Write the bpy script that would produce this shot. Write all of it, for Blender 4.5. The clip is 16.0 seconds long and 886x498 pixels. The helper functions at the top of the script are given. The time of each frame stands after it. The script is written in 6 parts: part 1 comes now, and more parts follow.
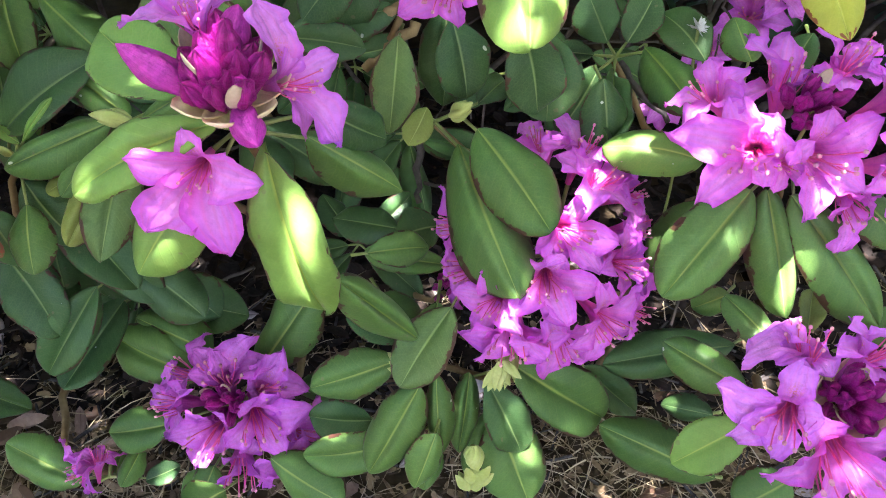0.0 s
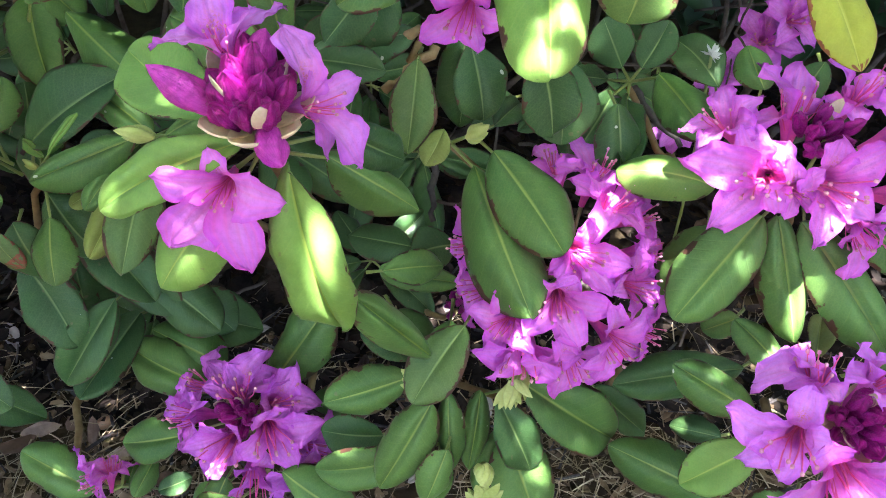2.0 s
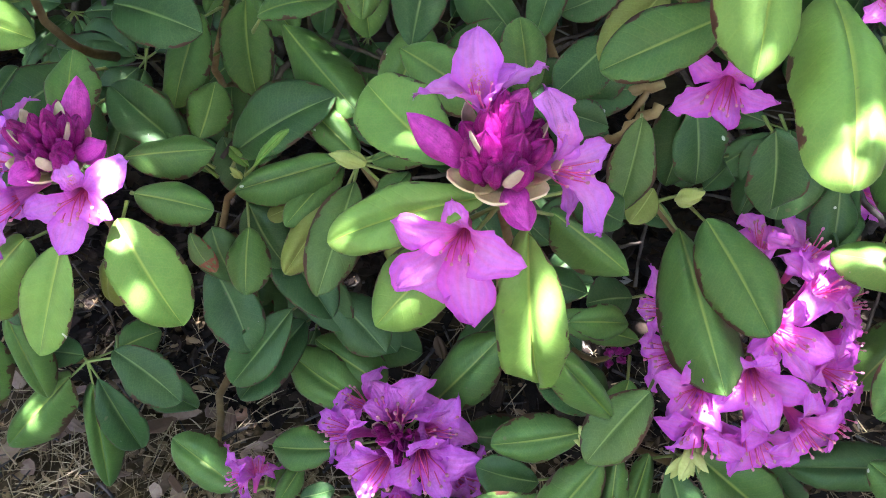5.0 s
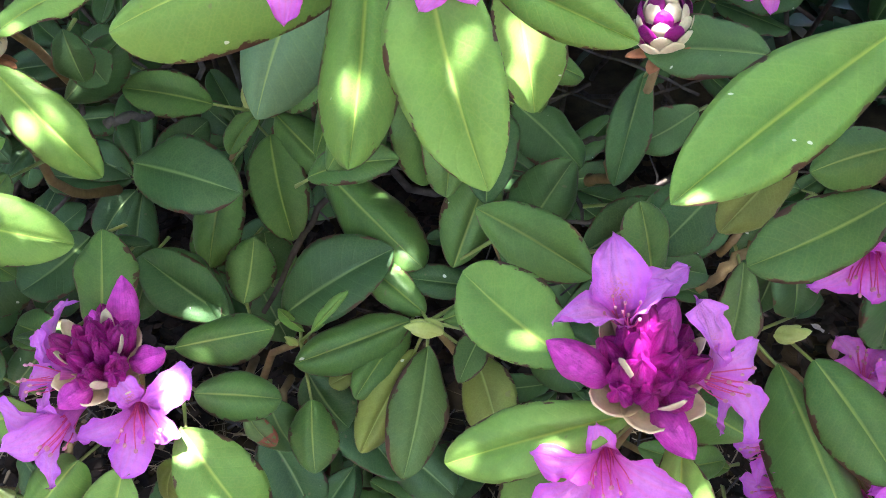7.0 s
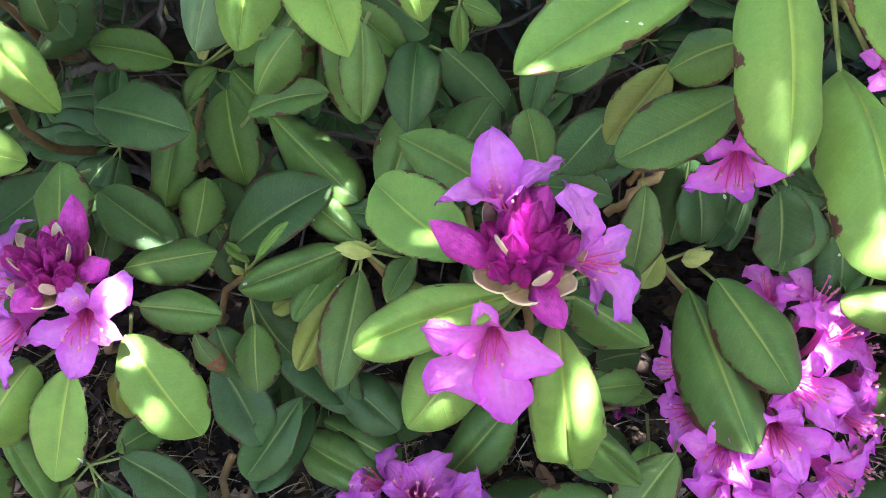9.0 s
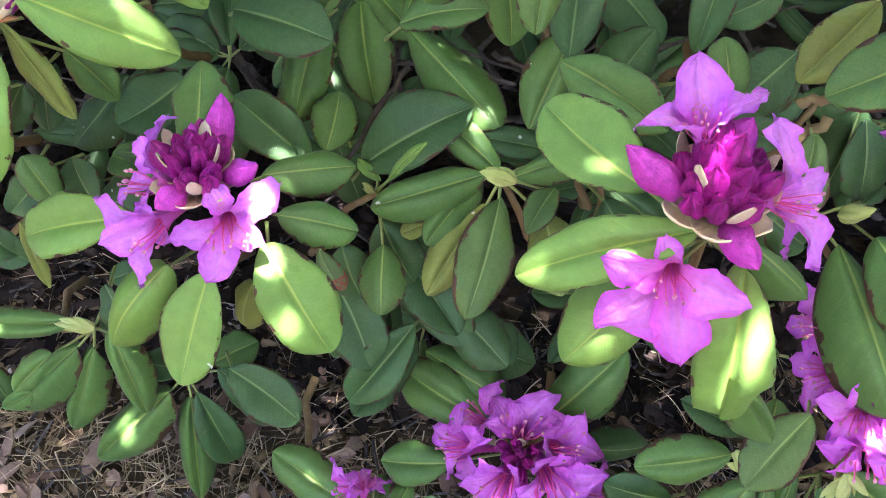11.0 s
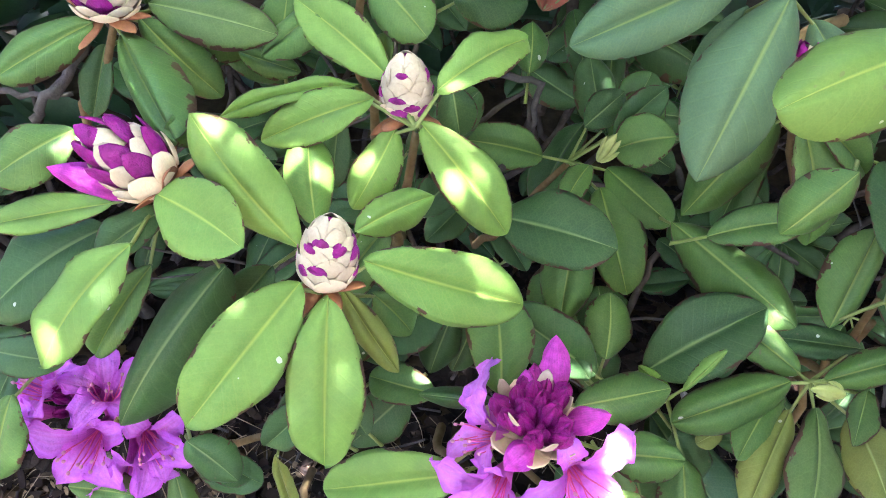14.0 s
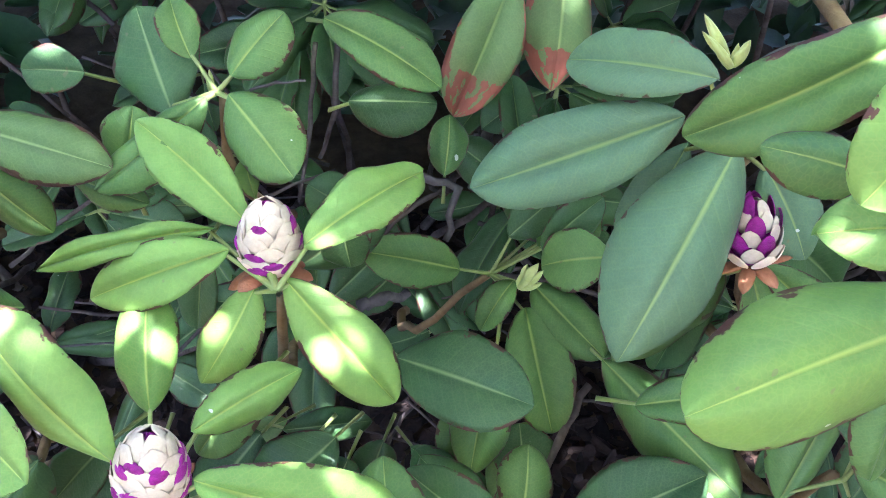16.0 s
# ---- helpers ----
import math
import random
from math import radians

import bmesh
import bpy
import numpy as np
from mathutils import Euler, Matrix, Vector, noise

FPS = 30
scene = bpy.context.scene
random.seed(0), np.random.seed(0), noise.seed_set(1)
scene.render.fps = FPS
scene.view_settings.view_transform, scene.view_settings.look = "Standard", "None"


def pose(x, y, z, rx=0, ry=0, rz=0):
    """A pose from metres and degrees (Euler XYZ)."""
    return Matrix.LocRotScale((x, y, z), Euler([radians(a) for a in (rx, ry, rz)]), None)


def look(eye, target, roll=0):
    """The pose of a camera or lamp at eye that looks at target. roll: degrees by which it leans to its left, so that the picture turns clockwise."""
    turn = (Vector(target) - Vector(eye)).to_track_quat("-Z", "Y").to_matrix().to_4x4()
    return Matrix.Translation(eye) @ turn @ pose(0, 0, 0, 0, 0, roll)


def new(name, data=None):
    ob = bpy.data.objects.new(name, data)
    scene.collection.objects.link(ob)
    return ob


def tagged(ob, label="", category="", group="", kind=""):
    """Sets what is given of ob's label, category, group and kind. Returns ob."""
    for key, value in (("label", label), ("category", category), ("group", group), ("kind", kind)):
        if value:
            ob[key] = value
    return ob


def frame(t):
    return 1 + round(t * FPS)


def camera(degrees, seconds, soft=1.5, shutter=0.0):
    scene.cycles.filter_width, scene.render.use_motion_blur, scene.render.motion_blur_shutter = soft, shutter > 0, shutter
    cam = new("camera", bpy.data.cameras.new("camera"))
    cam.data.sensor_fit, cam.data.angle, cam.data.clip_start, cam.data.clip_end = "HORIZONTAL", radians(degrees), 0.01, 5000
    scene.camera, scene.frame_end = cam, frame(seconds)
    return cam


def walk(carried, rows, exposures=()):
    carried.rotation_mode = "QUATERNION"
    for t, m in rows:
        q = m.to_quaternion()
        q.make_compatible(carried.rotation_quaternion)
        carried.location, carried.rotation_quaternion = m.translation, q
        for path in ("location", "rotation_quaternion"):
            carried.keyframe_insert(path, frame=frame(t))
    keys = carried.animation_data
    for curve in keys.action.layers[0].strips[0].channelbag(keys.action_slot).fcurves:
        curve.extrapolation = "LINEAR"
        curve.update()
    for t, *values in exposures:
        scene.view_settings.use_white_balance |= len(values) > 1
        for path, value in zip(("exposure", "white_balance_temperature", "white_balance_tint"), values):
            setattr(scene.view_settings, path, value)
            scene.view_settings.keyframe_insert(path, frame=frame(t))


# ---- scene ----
# ------------------------------------------------------------ camera
cam = camera(51.0, 16.0, soft=1.0)
PATH = [
    (0.0, (0.0000, 0.0002, 0.8598), (0.0000, 0.4952, 0.3648), -0.00),
    (0.5, (0.0005, -0.0019, 0.8594), (0.0004, 0.4939, 0.3653), 0.07),
    (1.0, (0.0013, -0.0038, 0.8585), (0.0011, 0.4936, 0.3660), 0.25),
    (1.5, (0.0001, -0.0074, 0.8581), (-0.0026, 0.4926, 0.3682), 0.27),
    (2.0, (-0.0049, -0.0055, 0.8691), (-0.0107, 0.4975, 0.3824), 0.57),
    (2.5, (-0.0237, -0.0094, 0.8708), (-0.0386, 0.4968, 0.3876), 1.13),
    (3.0, (-0.0462, -0.0111, 0.8731), (-0.0722, 0.4956, 0.3908), 1.80),
    (3.5, (-0.0654, -0.0061, 0.8728), (-0.0990, 0.4989, 0.3893), 2.14),
    (6.0, (-0.1211, 0.0640, 0.9158), (-0.2034, 0.5554, 0.4242), 2.76),
    (6.5, (-0.1679, 0.1008, 0.9291), (-0.2191, 0.5959, 0.4369), 2.07),
    (7.0, (-0.1896, 0.1216, 0.9289), (-0.2143, 0.6177, 0.4357), 0.99),
    (7.5, (-0.1898, 0.1208, 0.9308), (-0.1981, 0.6253, 0.4456), -1.17),
    (8.0, (-0.1607, 0.1046, 0.9339), (-0.1696, 0.6164, 0.4564), -1.56),
    (8.5, (-0.1298, 0.0748, 0.9304), (-0.1536, 0.5886, 0.4556), -0.72),
    (9.0, (-0.1240, 0.0452, 0.9135), (-0.1636, 0.5556, 0.4361), -0.13),
    (11.5, (-0.2355, 0.0420, 0.8877), (-0.2900, 0.5202, 0.3794), 3.58),
    (12.0, (-0.2771, 0.0769, 0.9024), (-0.3052, 0.5572, 0.3939), 2.74),
    (12.5, (-0.3188, 0.1031, 0.9173), (-0.3293, 0.5883, 0.4129), 1.95),
    (13.0, (-0.3560, 0.1151, 0.9236), (-0.3505, 0.6097, 0.4282), 1.54),
    (13.5, (-0.4007, 0.1210, 0.9287), (-0.3996, 0.6251, 0.4430), 1.62),
    (14.0, (-0.4370, 0.1193, 0.9367), (-0.4655, 0.6300, 0.4588), 1.68),
    (14.5, (-0.4329, 0.1438, 0.9421), (-0.4745, 0.6478, 0.4581), 2.46),
    (15.0, (-0.3921, 0.2092, 0.9517), (-0.4312, 0.7084, 0.4625), 4.21),
    (15.5, (-0.3755, 0.2381, 0.9523), (-0.4121, 0.7370, 0.4626), 4.94),
    (16.0, (-0.3948, 0.2652, 0.9481), (-0.4088, 0.7602, 0.4534), 3.78),
]

walk(cam, [(t, look(eye, target, roll)) for t, eye, target, roll in PATH],
     exposures=((0.0, 5.25, 5850, 22), (3.0, 5.24, 5700, 15), (7.0, 5.27, 5650, 21), (8.5, 5.2, 5700, 21), (9.2, 5.3, 5680, 22), (11.5, 5.47, 5650, 28), (13.0, 5.57, 5580, 26), (14.0, 5.66, 5620, 26), (15.0, 5.82, 5350, 26), (16.0, 5.77, 5200, 31)))

# ------------------------------------------------------------ light
SUN_AZ, SUN_EL = 170.0, 76.0  # degrees from north clockwise, height
world = bpy.data.worlds.new("sky")
scene.world = world
world.use_nodes = True
wn = world.node_tree
sky = wn.nodes.new("ShaderNodeTexSky")
sky.sky_type = "NISHITA"
sky.sun_disc = False
sky.dust_density, sky.ozone_density = 2.5, 1.0
sky.sun_elevation = radians(SUN_EL)
sky.sun_rotation = radians(SUN_AZ)
wn.links.new(sky.outputs[0], wn.nodes["Background"].inputs[0])
wn.nodes["Background"].inputs[1].default_value = 0.04
SUN_DIR = Vector((math.sin(radians(SUN_AZ)) * math.cos(radians(SUN_EL)), math.cos(radians(SUN_AZ)) * math.cos(radians(SUN_EL)), math.sin(radians(SUN_EL))))
sun_data = bpy.data.lights.new("sun", "SUN")
sun_data.energy, sun_data.angle, sun_data.color = 3.3, radians(0.53), (1.0, 0.95, 0.86)
sun = new("sun", sun_data)
sun.matrix_world = look(SUN_DIR * 10, (0, 0, 0))


# ------------------------------------------------------------ materials
def material(name, rough=0.5):
    """A node material, with a short way to add nodes and links."""
    m = bpy.data.materials.new(name)
    m.use_nodes = True
    nt = m.node_tree
    p = nt.nodes["Principled BSDF"]
    p.inputs["Roughness"].default_value = rough

    def node(kind, **values):
        n = nt.nodes.new(kind)
        for k, v in values.items():
            if k == "operation":
                n.operation = v
            elif k == "blend_type":
                n.blend_type = v
            elif k == "data_type":
                n.data_type = v
            else:
                n.inputs[k.replace("_", " ")].default_value = v
        return n

    def link(a, b):
        nt.links.new(a, b)

    return m, p, node, link


def mix(node, link, fac, a, b):
    """A colour mix; fac, a and b are sockets or values."""
    n = node("ShaderNodeMix", data_type="RGBA")
    for socket, value in ((n.inputs[0], fac), (n.inputs[6], a), (n.inputs[7], b)):
        if isinstance(value, (float, int)):
            socket.default_value = value
        elif isinstance(value, tuple):
            socket.default_value = (*value, 1)
        else:
            link(value, socket)
    return n.outputs[2]


def calc(node, link, op, a, b=0.0, c=0.0, clamp=False):
    n = node("ShaderNodeMath", operation=op)
    n.use_clamp = clamp
    for socket, value in zip(n.inputs, (a, b, c)):
        if isinstance(value, (float, int)):
            socket.default_value = value
        else:
            link(value, socket)
    return n.outputs[0]


def noise_tex(node, link, coords, scale, detail=3.0, rough=0.55):
    n = node("ShaderNodeTexNoise", Scale=scale, Detail=detail, Roughness=rough)
    link(coords, n.inputs["Vector"])
    return n.outputs["Fac"]


def steps(node, link, value, low, high):
    """0 below low, 1 above high."""
    n = node("ShaderNodeMapRange")
    n.inputs["From Min"].default_value, n.inputs["From Max"].default_value = low, high
    n.clamp = True
    link(value, n.inputs["Value"])
    return n.outputs[0]


def leaf_material(name, dark, light, rib, burn, rough, tip=0.8, dead=(0.055, 0.022, 0.014)):
    m, p, node, link = material(name, rough)
    uv = node("ShaderNodeUVMap").outputs[0]
    info = node("ShaderNodeObjectInfo")
    geo = node("ShaderNodeNewGeometry")
    sep = node("ShaderNodeSeparateXYZ")
    link(uv, sep.inputs[0])
    across = calc(node, link, "ABSOLUTE", calc(node, link, "SUBTRACT", calc(node, link, "MULTIPLY", sep.outputs[0], 2.0), 1.0))
    along = sep.outputs[1]
    blotch = noise_tex(node, link, geo.outputs["Position"], 38.0, 4.0)
    fine = noise_tex(node, link, geo.outputs["Position"], 420.0, 3.0)
    tone = calc(node, link, "ADD", calc(node, link, "MULTIPLY", info.outputs["Random"], 0.75), calc(node, link, "MULTIPLY", blotch, 0.8), clamp=True)
    tone = calc(node, link, "SUBTRACT", tone, 0.28, clamp=True)
    col = mix(node, link, tone, dark, light)
    # olive and bronze patches
    patch = steps(node, link, noise_tex(node, link, geo.outputs["Position"], 17.0, 3.0), 0.46, 0.72)
    col = mix(node, link, calc(node, link, "MULTIPLY", patch, 0.24), col, (light[0] * 1.05, light[1] * 0.66, light[2] * 0.5))
    col = mix(node, link, calc(node, link, "MULTIPLY", fine, 0.2), col, tuple(x * 0.5 for x in dark))
    grain = steps(node, link, noise_tex(node, link, geo.outputs["Position"], 130.0, 5.0, 0.7), 0.4, 0.72)
    col = mix(node, link, calc(node, link, "MULTIPLY", grain, 0.14), col, tuple(x * 0.6 for x in dark))
    # pale net of the finest veins
    net = node("ShaderNodeTexVoronoi", Scale=520.0)
    net.feature = "DISTANCE_TO_EDGE"
    link(geo.outputs["Position"], net.inputs["Vector"])
    col = mix(node, link, calc(node, link, "MULTIPLY", calc(node, link, "SUBTRACT", 1.0, steps(node, link, net.outputs["Distance"], 0.02, 0.14)), 0.1), col, rib)
    cloud = steps(node, link, noise_tex(node, link, geo.outputs["Position"], 62.0, 5.0, 0.7), 0.38, 0.68)
    col = mix(node, link, calc(node, link, "MULTIPLY", cloud, 0.26), col, tuple(x * 0.55 for x in dark))
    # side veins, slanting from the rib to the edge
    slant = calc(node, link, "SUBTRACT", calc(node, link, "MULTIPLY", along, 11.0), calc(node, link, "MULTIPLY", across, 2.2))
    ripple = calc(node, link, "ABSOLUTE", calc(node, link, "SUBTRACT", calc(node, link, "FRACT", slant), 0.5))
    vein = calc(node, link, "SUBTRACT", 1.0, steps(node, link, ripple, 0.015, 0.1))
    col = mix(node, link, calc(node, link, "MULTIPLY", vein, 0.06), col, rib)
    # midrib, fading towards the tip
    thick = calc(node, link, "ADD", calc(node, link, "MULTIPLY", calc(node, link, "SUBTRACT", 1.0, along), 0.04), 0.014)
    ribm = calc(node, link, "SUBTRACT", 1.0, steps(node, link, calc(node, link, "DIVIDE", across, thick), 0.25, 1.7))
    col = mix(node, link, calc(node, link, "MULTIPLY", ribm, 0.85), col, rib)
    # scorched margin and small dead specks
    shift = node("ShaderNodeVectorMath", operation="ADD")
    rv = node("ShaderNodeCombineXYZ")
    link(calc(node, link, "MULTIPLY", info.outputs["Random"], 37.0), rv.inputs[0])
    link(uv, shift.inputs[0])
    link(rv.outputs[0], shift.inputs[1])
    edge_noise = noise_tex(node, link, shift.outputs[0], 7.0, 4.0)
    rim = calc(node, link, "MAXIMUM", across, steps(node, link, along, tip, tip + 0.22))
    scorch = steps(node, link, calc(node, link, "ADD", rim, calc(node, link, "MULTIPLY", edge_noise, 0.8)), 1.585 - burn, 1.61 - burn)
    col = mix(node, link, scorch, col, mix(node, link, steps(node, link, blotch, 0.4, 0.6), dead, tuple(x * 1.5 for x in dead)))
    speck = steps(node, link, noise_tex(node, link, geo.outputs["Position"], 150.0, 1.0), 0.76, 0.79)
    col = mix(node, link, calc(node, link, "MULTIPLY", speck, 0.5), col, (0.16, 0.14, 0.07))
    mark = steps(node, link, noise_tex(node, link, geo.outputs["Position"], 160.0, 0.0), 0.885, 0.893)
    col = mix(node, link, calc(node, link, "MULTIPLY", mark, 0.8), col, (0.7, 0.7, 0.62))
    link(col, p.inputs["Base Color"])
    p.inputs["Specular IOR Level"].default_value = 0.3
    link(calc(node, link, "ADD", calc(node, link, "MULTIPLY", blotch, 0.25), rough - 0.06), p.inputs["Roughness"])
    bump = node("ShaderNodeBump", Strength=0.42, Distance=0.0012)
    height = calc(node, link, "SUBTRACT", calc(node, link, "MULTIPLY", fine, 0.35), calc(node, link, "ADD", calc(node, link, "MULTIPLY", vein, 0.1), calc(node, link, "MULTIPLY", ribm, 0.5)))
    link(height, bump.inputs["Height"])
    link(bump.outputs[0], p.inputs["Normal"])
    glow = node("ShaderNodeBsdfTranslucent")
    link(mix(node, link, 0.5, col, (0.3, 0.45, 0.03)), glow.inputs["Color"])
    both = node("ShaderNodeMixShader", Fac=0.07)
    link(p.outputs[0], both.inputs[1])
    link(glow.outputs[0], both.inputs[2])
    link(both.outputs[0], m.node_tree.nodes["Material Output"].inputs[0])
    return m


def petal_material(name, base, edge, throat, gloss=0.45, freckle=0.0):
    m, p, node, link = material(name, gloss)
    uv = node("ShaderNodeUVMap").outputs[0]
    sep = node("ShaderNodeSeparateXYZ")
    link(uv, sep.inputs[0])
    info = node("ShaderNodeObjectInfo")
    geo = node("ShaderNodeNewGeometry")
    soft = noise_tex(node, link, geo.outputs["Position"], 60.0, 4.0)
    col = mix(node, link, calc(node, link, "ADD", calc(node, link, "MULTIPLY", soft, 0.7), calc(node, link, "MULTIPLY", info.outputs["Random"], 0.3)), base, edge)
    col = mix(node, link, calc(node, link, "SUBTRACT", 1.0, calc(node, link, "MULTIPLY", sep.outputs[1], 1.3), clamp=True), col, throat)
    # each lobe paler along its middle
    lobes = calc(node, link, "FRACT", calc(node, link, "MULTIPLY", sep.outputs[0], 5.0))
    middle = calc(node, link, "SUBTRACT", 1.0, calc(node, link, "MULTIPLY", calc(node, link, "ABSOLUTE", calc(node, link, "SUBTRACT", lobes, 0.5)), 2.4), clamp=True)
    span = calc(node, link, "SUBTRACT", 1.0, calc(node, link, "MULTIPLY", calc(node, link, "ABSOLUTE", calc(node, link, "SUBTRACT", sep.outputs[1], 0.72)), 3.6), clamp=True)
    col = mix(node, link, calc(node, link, "MULTIPLY", calc(node, link, "MULTIPLY", middle, span), calc(node, link, "MULTIPLY", freckle, 0.55)), col, (0.88, 0.42, 0.86))
    # deeper margin
    rim = steps(node, link, calc(node, link, "MULTIPLY", calc(node, link, "ABSOLUTE", calc(node, link, "SUBTRACT", lobes, 0.5)), 2.0), 0.72, 1.0)
    col = mix(node, link, calc(node, link, "MULTIPLY", rim, 0.5 * freckle), col, (base[0] * 0.85, base[1] * 0.5, base[2] * 0.85))
    # orange freckles on the upper lobe of an open floret
    lobe = calc(node, link, "SUBTRACT", 1.0, calc(node, link, "MULTIPLY", calc(node, link, "ABSOLUTE", calc(node, link, "SUBTRACT", sep.outputs[0], 0.3)), 16.0), clamp=True)
    band = calc(node, link, "SUBTRACT", 1.0, calc(node, link, "MULTIPLY", calc(node, link, "ABSOLUTE", calc(node, link, "SUBTRACT", sep.outputs[1], 0.6)), 6.0), clamp=True)
    dots = steps(node, link, noise_tex(node, link, geo.outputs["Position"], 900.0, 1.0), 0.5, 0.6)
    col = mix(node, link, calc(node, link, "MULTIPLY", calc(node, link, "MULTIPLY", lobe, band), calc(node, link, "MULTIPLY", dots, freckle)), col, (0.7, 0.22, 0.04))
    # fine veins that run outwards
    rays = calc(node, link, "ABSOLUTE", calc(node, link, "SINE", calc(node, link, "MULTIPLY", calc(node, link, "ADD", sep.outputs[0], calc(node, link, "MULTIPLY", soft, 0.02)), 95.0)))
    col = mix(node, link, calc(node, link, "MULTIPLY", calc(node, link, "POWER", rays, 6.0), 0.26 - 0.06 * freckle), col, throat)
    # crumpled, uneven tissue
    crumple = noise_tex(node, link, geo.outputs["Position"], 230.0, 4.0, 0.65)
    col = mix(node, link, calc(node, link, "MULTIPLY", steps(node, link, crumple, 0.42, 0.7), 0.5 - 0.32 * freckle), col, tuple(x * 0.45 for x in base))
    link(col, p.inputs["Base Color"])
    bump = node("ShaderNodeBump", Strength=0.9 - 0.35 * freckle, Distance=0.0016)
    link(calc(node, link, "ADD", calc(node, link, "MULTIPLY", rays, 0.04 + 0.28 * freckle), calc(node, link, "MULTIPLY", crumple, 1.6)), bump.inputs["Height"])
    link(bump.outputs[0], p.inputs["Normal"])
    glow = node("ShaderNodeBsdfTranslucent")
    link(col, glow.inputs["Color"])
    both = node("ShaderNodeMixShader", Fac=0.3)
    link(p.outputs[0], both.inputs[1])
    link(glow.outputs[0], both.inputs[2])
    link(both.outputs[0], m.node_tree.nodes["Material Output"].inputs[0])
    return m


def thin_leaf_material(name, a, b, through_colour):
    """A thin tree leaf that lets part of the light through."""
    m, p, node, link = material(name, 0.5)
    geo = node("ShaderNodeNewGeometry")
    link(mix(node, link, geo.outputs["Random Per Island"], a, b), p.inputs["Base Color"])
    glow = node("ShaderNodeBsdfTranslucent")
    glow.inputs["Color"].default_value = (*through_colour, 1)
    both = node("ShaderNodeMixShader", Fac=0.65)
    link(p.outputs[0], both.inputs[1])
    link(glow.outputs[0], both.inputs[2])
    link(both.outputs[0], m.node_tree.nodes["Material Output"].inputs[0])
    return m


def rough_material(name, a, b, scale, rough=0.8, bump=0.5, fine=300.0, per_object=0.4):
    """A matt, grained surface between two colours."""
    m, p, node, link = material(name, rough)
    geo = node("ShaderNodeNewGeometry")
    info = node("ShaderNodeObjectInfo")
    big = noise_tex(node, link, geo.outputs["Position"], scale, 5.0, 0.65)
    small = noise_tex(node, link, geo.outputs["Position"], fine, 3.0)
    t = calc(node, link, "ADD", calc(node, link, "MULTIPLY", steps(node, link, big, 0.3, 0.7), 0.8), calc(node, link, "MULTIPLY", calc(node, link, "SUBTRACT", geo.outputs["Random Per Island"], 0.5), per_object), clamp=True)
    col = mix(node, link, t, a, b)
    col = mix(node, link, calc(node, link, "MULTIPLY", small, 0.4), col, tuple(x * 0.4 for x in a))
    link(col, p.inputs["Base Color"])
    bm_ = node("ShaderNodeBump", Strength=bump, Distance=0.002)
    link(calc(node, link, "ADD", big, calc(node, link, "MULTIPLY", small, 0.5)), bm_.inputs["Height"])
    link(bm_.outputs[0], p.inputs["Normal"])
    if rough > 0.72:
        p.inputs["Specular IOR Level"].default_value = 0.12
    return m


LEAF = {
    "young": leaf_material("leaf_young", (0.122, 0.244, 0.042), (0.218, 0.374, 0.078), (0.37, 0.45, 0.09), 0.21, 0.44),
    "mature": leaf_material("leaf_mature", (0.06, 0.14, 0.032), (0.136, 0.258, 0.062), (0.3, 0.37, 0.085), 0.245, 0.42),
    # older leaves, and inner ones whose shade is put into this darker green
    "old_shaded": leaf_material("leaf_old_shaded", (0.032, 0.084, 0.024), (0.07, 0.155, 0.046), (0.21, 0.29, 0.1), 0.22, 0.4),
    "dull": leaf_material("leaf_dull", (0.09, 0.172, 0.086), (0.148, 0.255, 0.122), (0.27, 0.36, 0.11), 0.17, 0.5),
    "yellow": leaf_material("leaf_yellow", (0.14, 0.19, 0.035), (0.24, 0.27, 0.06), (0.36, 0.42, 0.12), 0.2, 0.45),
    "golden": leaf_material("leaf_golden", (0.27, 0.31, 0.03), (0.42, 0.44, 0.05), (0.48, 0.48, 0.1), 0.22, 0.45, 0.72, (0.16, 0.05, 0.02)),
    "worn": leaf_material("leaf_worn", (0.06, 0.13, 0.03), (0.12, 0.19, 0.05), (0.27, 0.36, 0.11), 0.3, 0.42),
    "dying": leaf_material("leaf_dying", (0.08, 0.15, 0.045), (0.15, 0.24, 0.08), (0.27, 0.36, 0.11), 0.24, 0.42, 0.48, (0.17, 0.052, 0.032)),
    "litter": leaf_material("leaf_litter", (0.12, 0.06, 0.035), (0.3, 0.2, 0.13), (0.3, 0.2, 0.12), 0.1, 0.7),
}
PETAL = petal_material("petal", (0.72, 0.085, 0.77), (0.84, 0.255, 0.92), (0.88, 0.12, 0.46), 0.45, 0.85)
PETAL_LILAC = petal_material("petal_lilac", (0.66, 0.12, 0.84), (0.84, 0.33, 0.96), (0.82, 0.15, 0.56), 0.45, 0.85)
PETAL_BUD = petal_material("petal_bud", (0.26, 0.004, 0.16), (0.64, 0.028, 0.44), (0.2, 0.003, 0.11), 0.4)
PETAL_OPENING = petal_material("petal_opening", (0.56, 0.025, 0.44), (0.86, 0.12, 0.74), (0.46, 0.01, 0.3), 0.4)
PETAL_TIP = petal_material("petal_tip", (0.28, 0.006, 0.2), (0.52, 0.02, 0.38), (0.3, 0.006, 0.22), 0.4)
# shaded copy of the petal, for trusses low down and inside the shrub
PETAL_SHADED_VIOLET = petal_material("petal_shaded_violet", (0.62, 0.08, 0.7), (0.8, 0.26, 0.9), (0.64, 0.05, 0.42), 0.45, 0.7)
FILAMENT = rough_material("filament", (0.78, 0.05, 0.3), (0.86, 0.16, 0.46), 90.0, 0.45, 0.1)
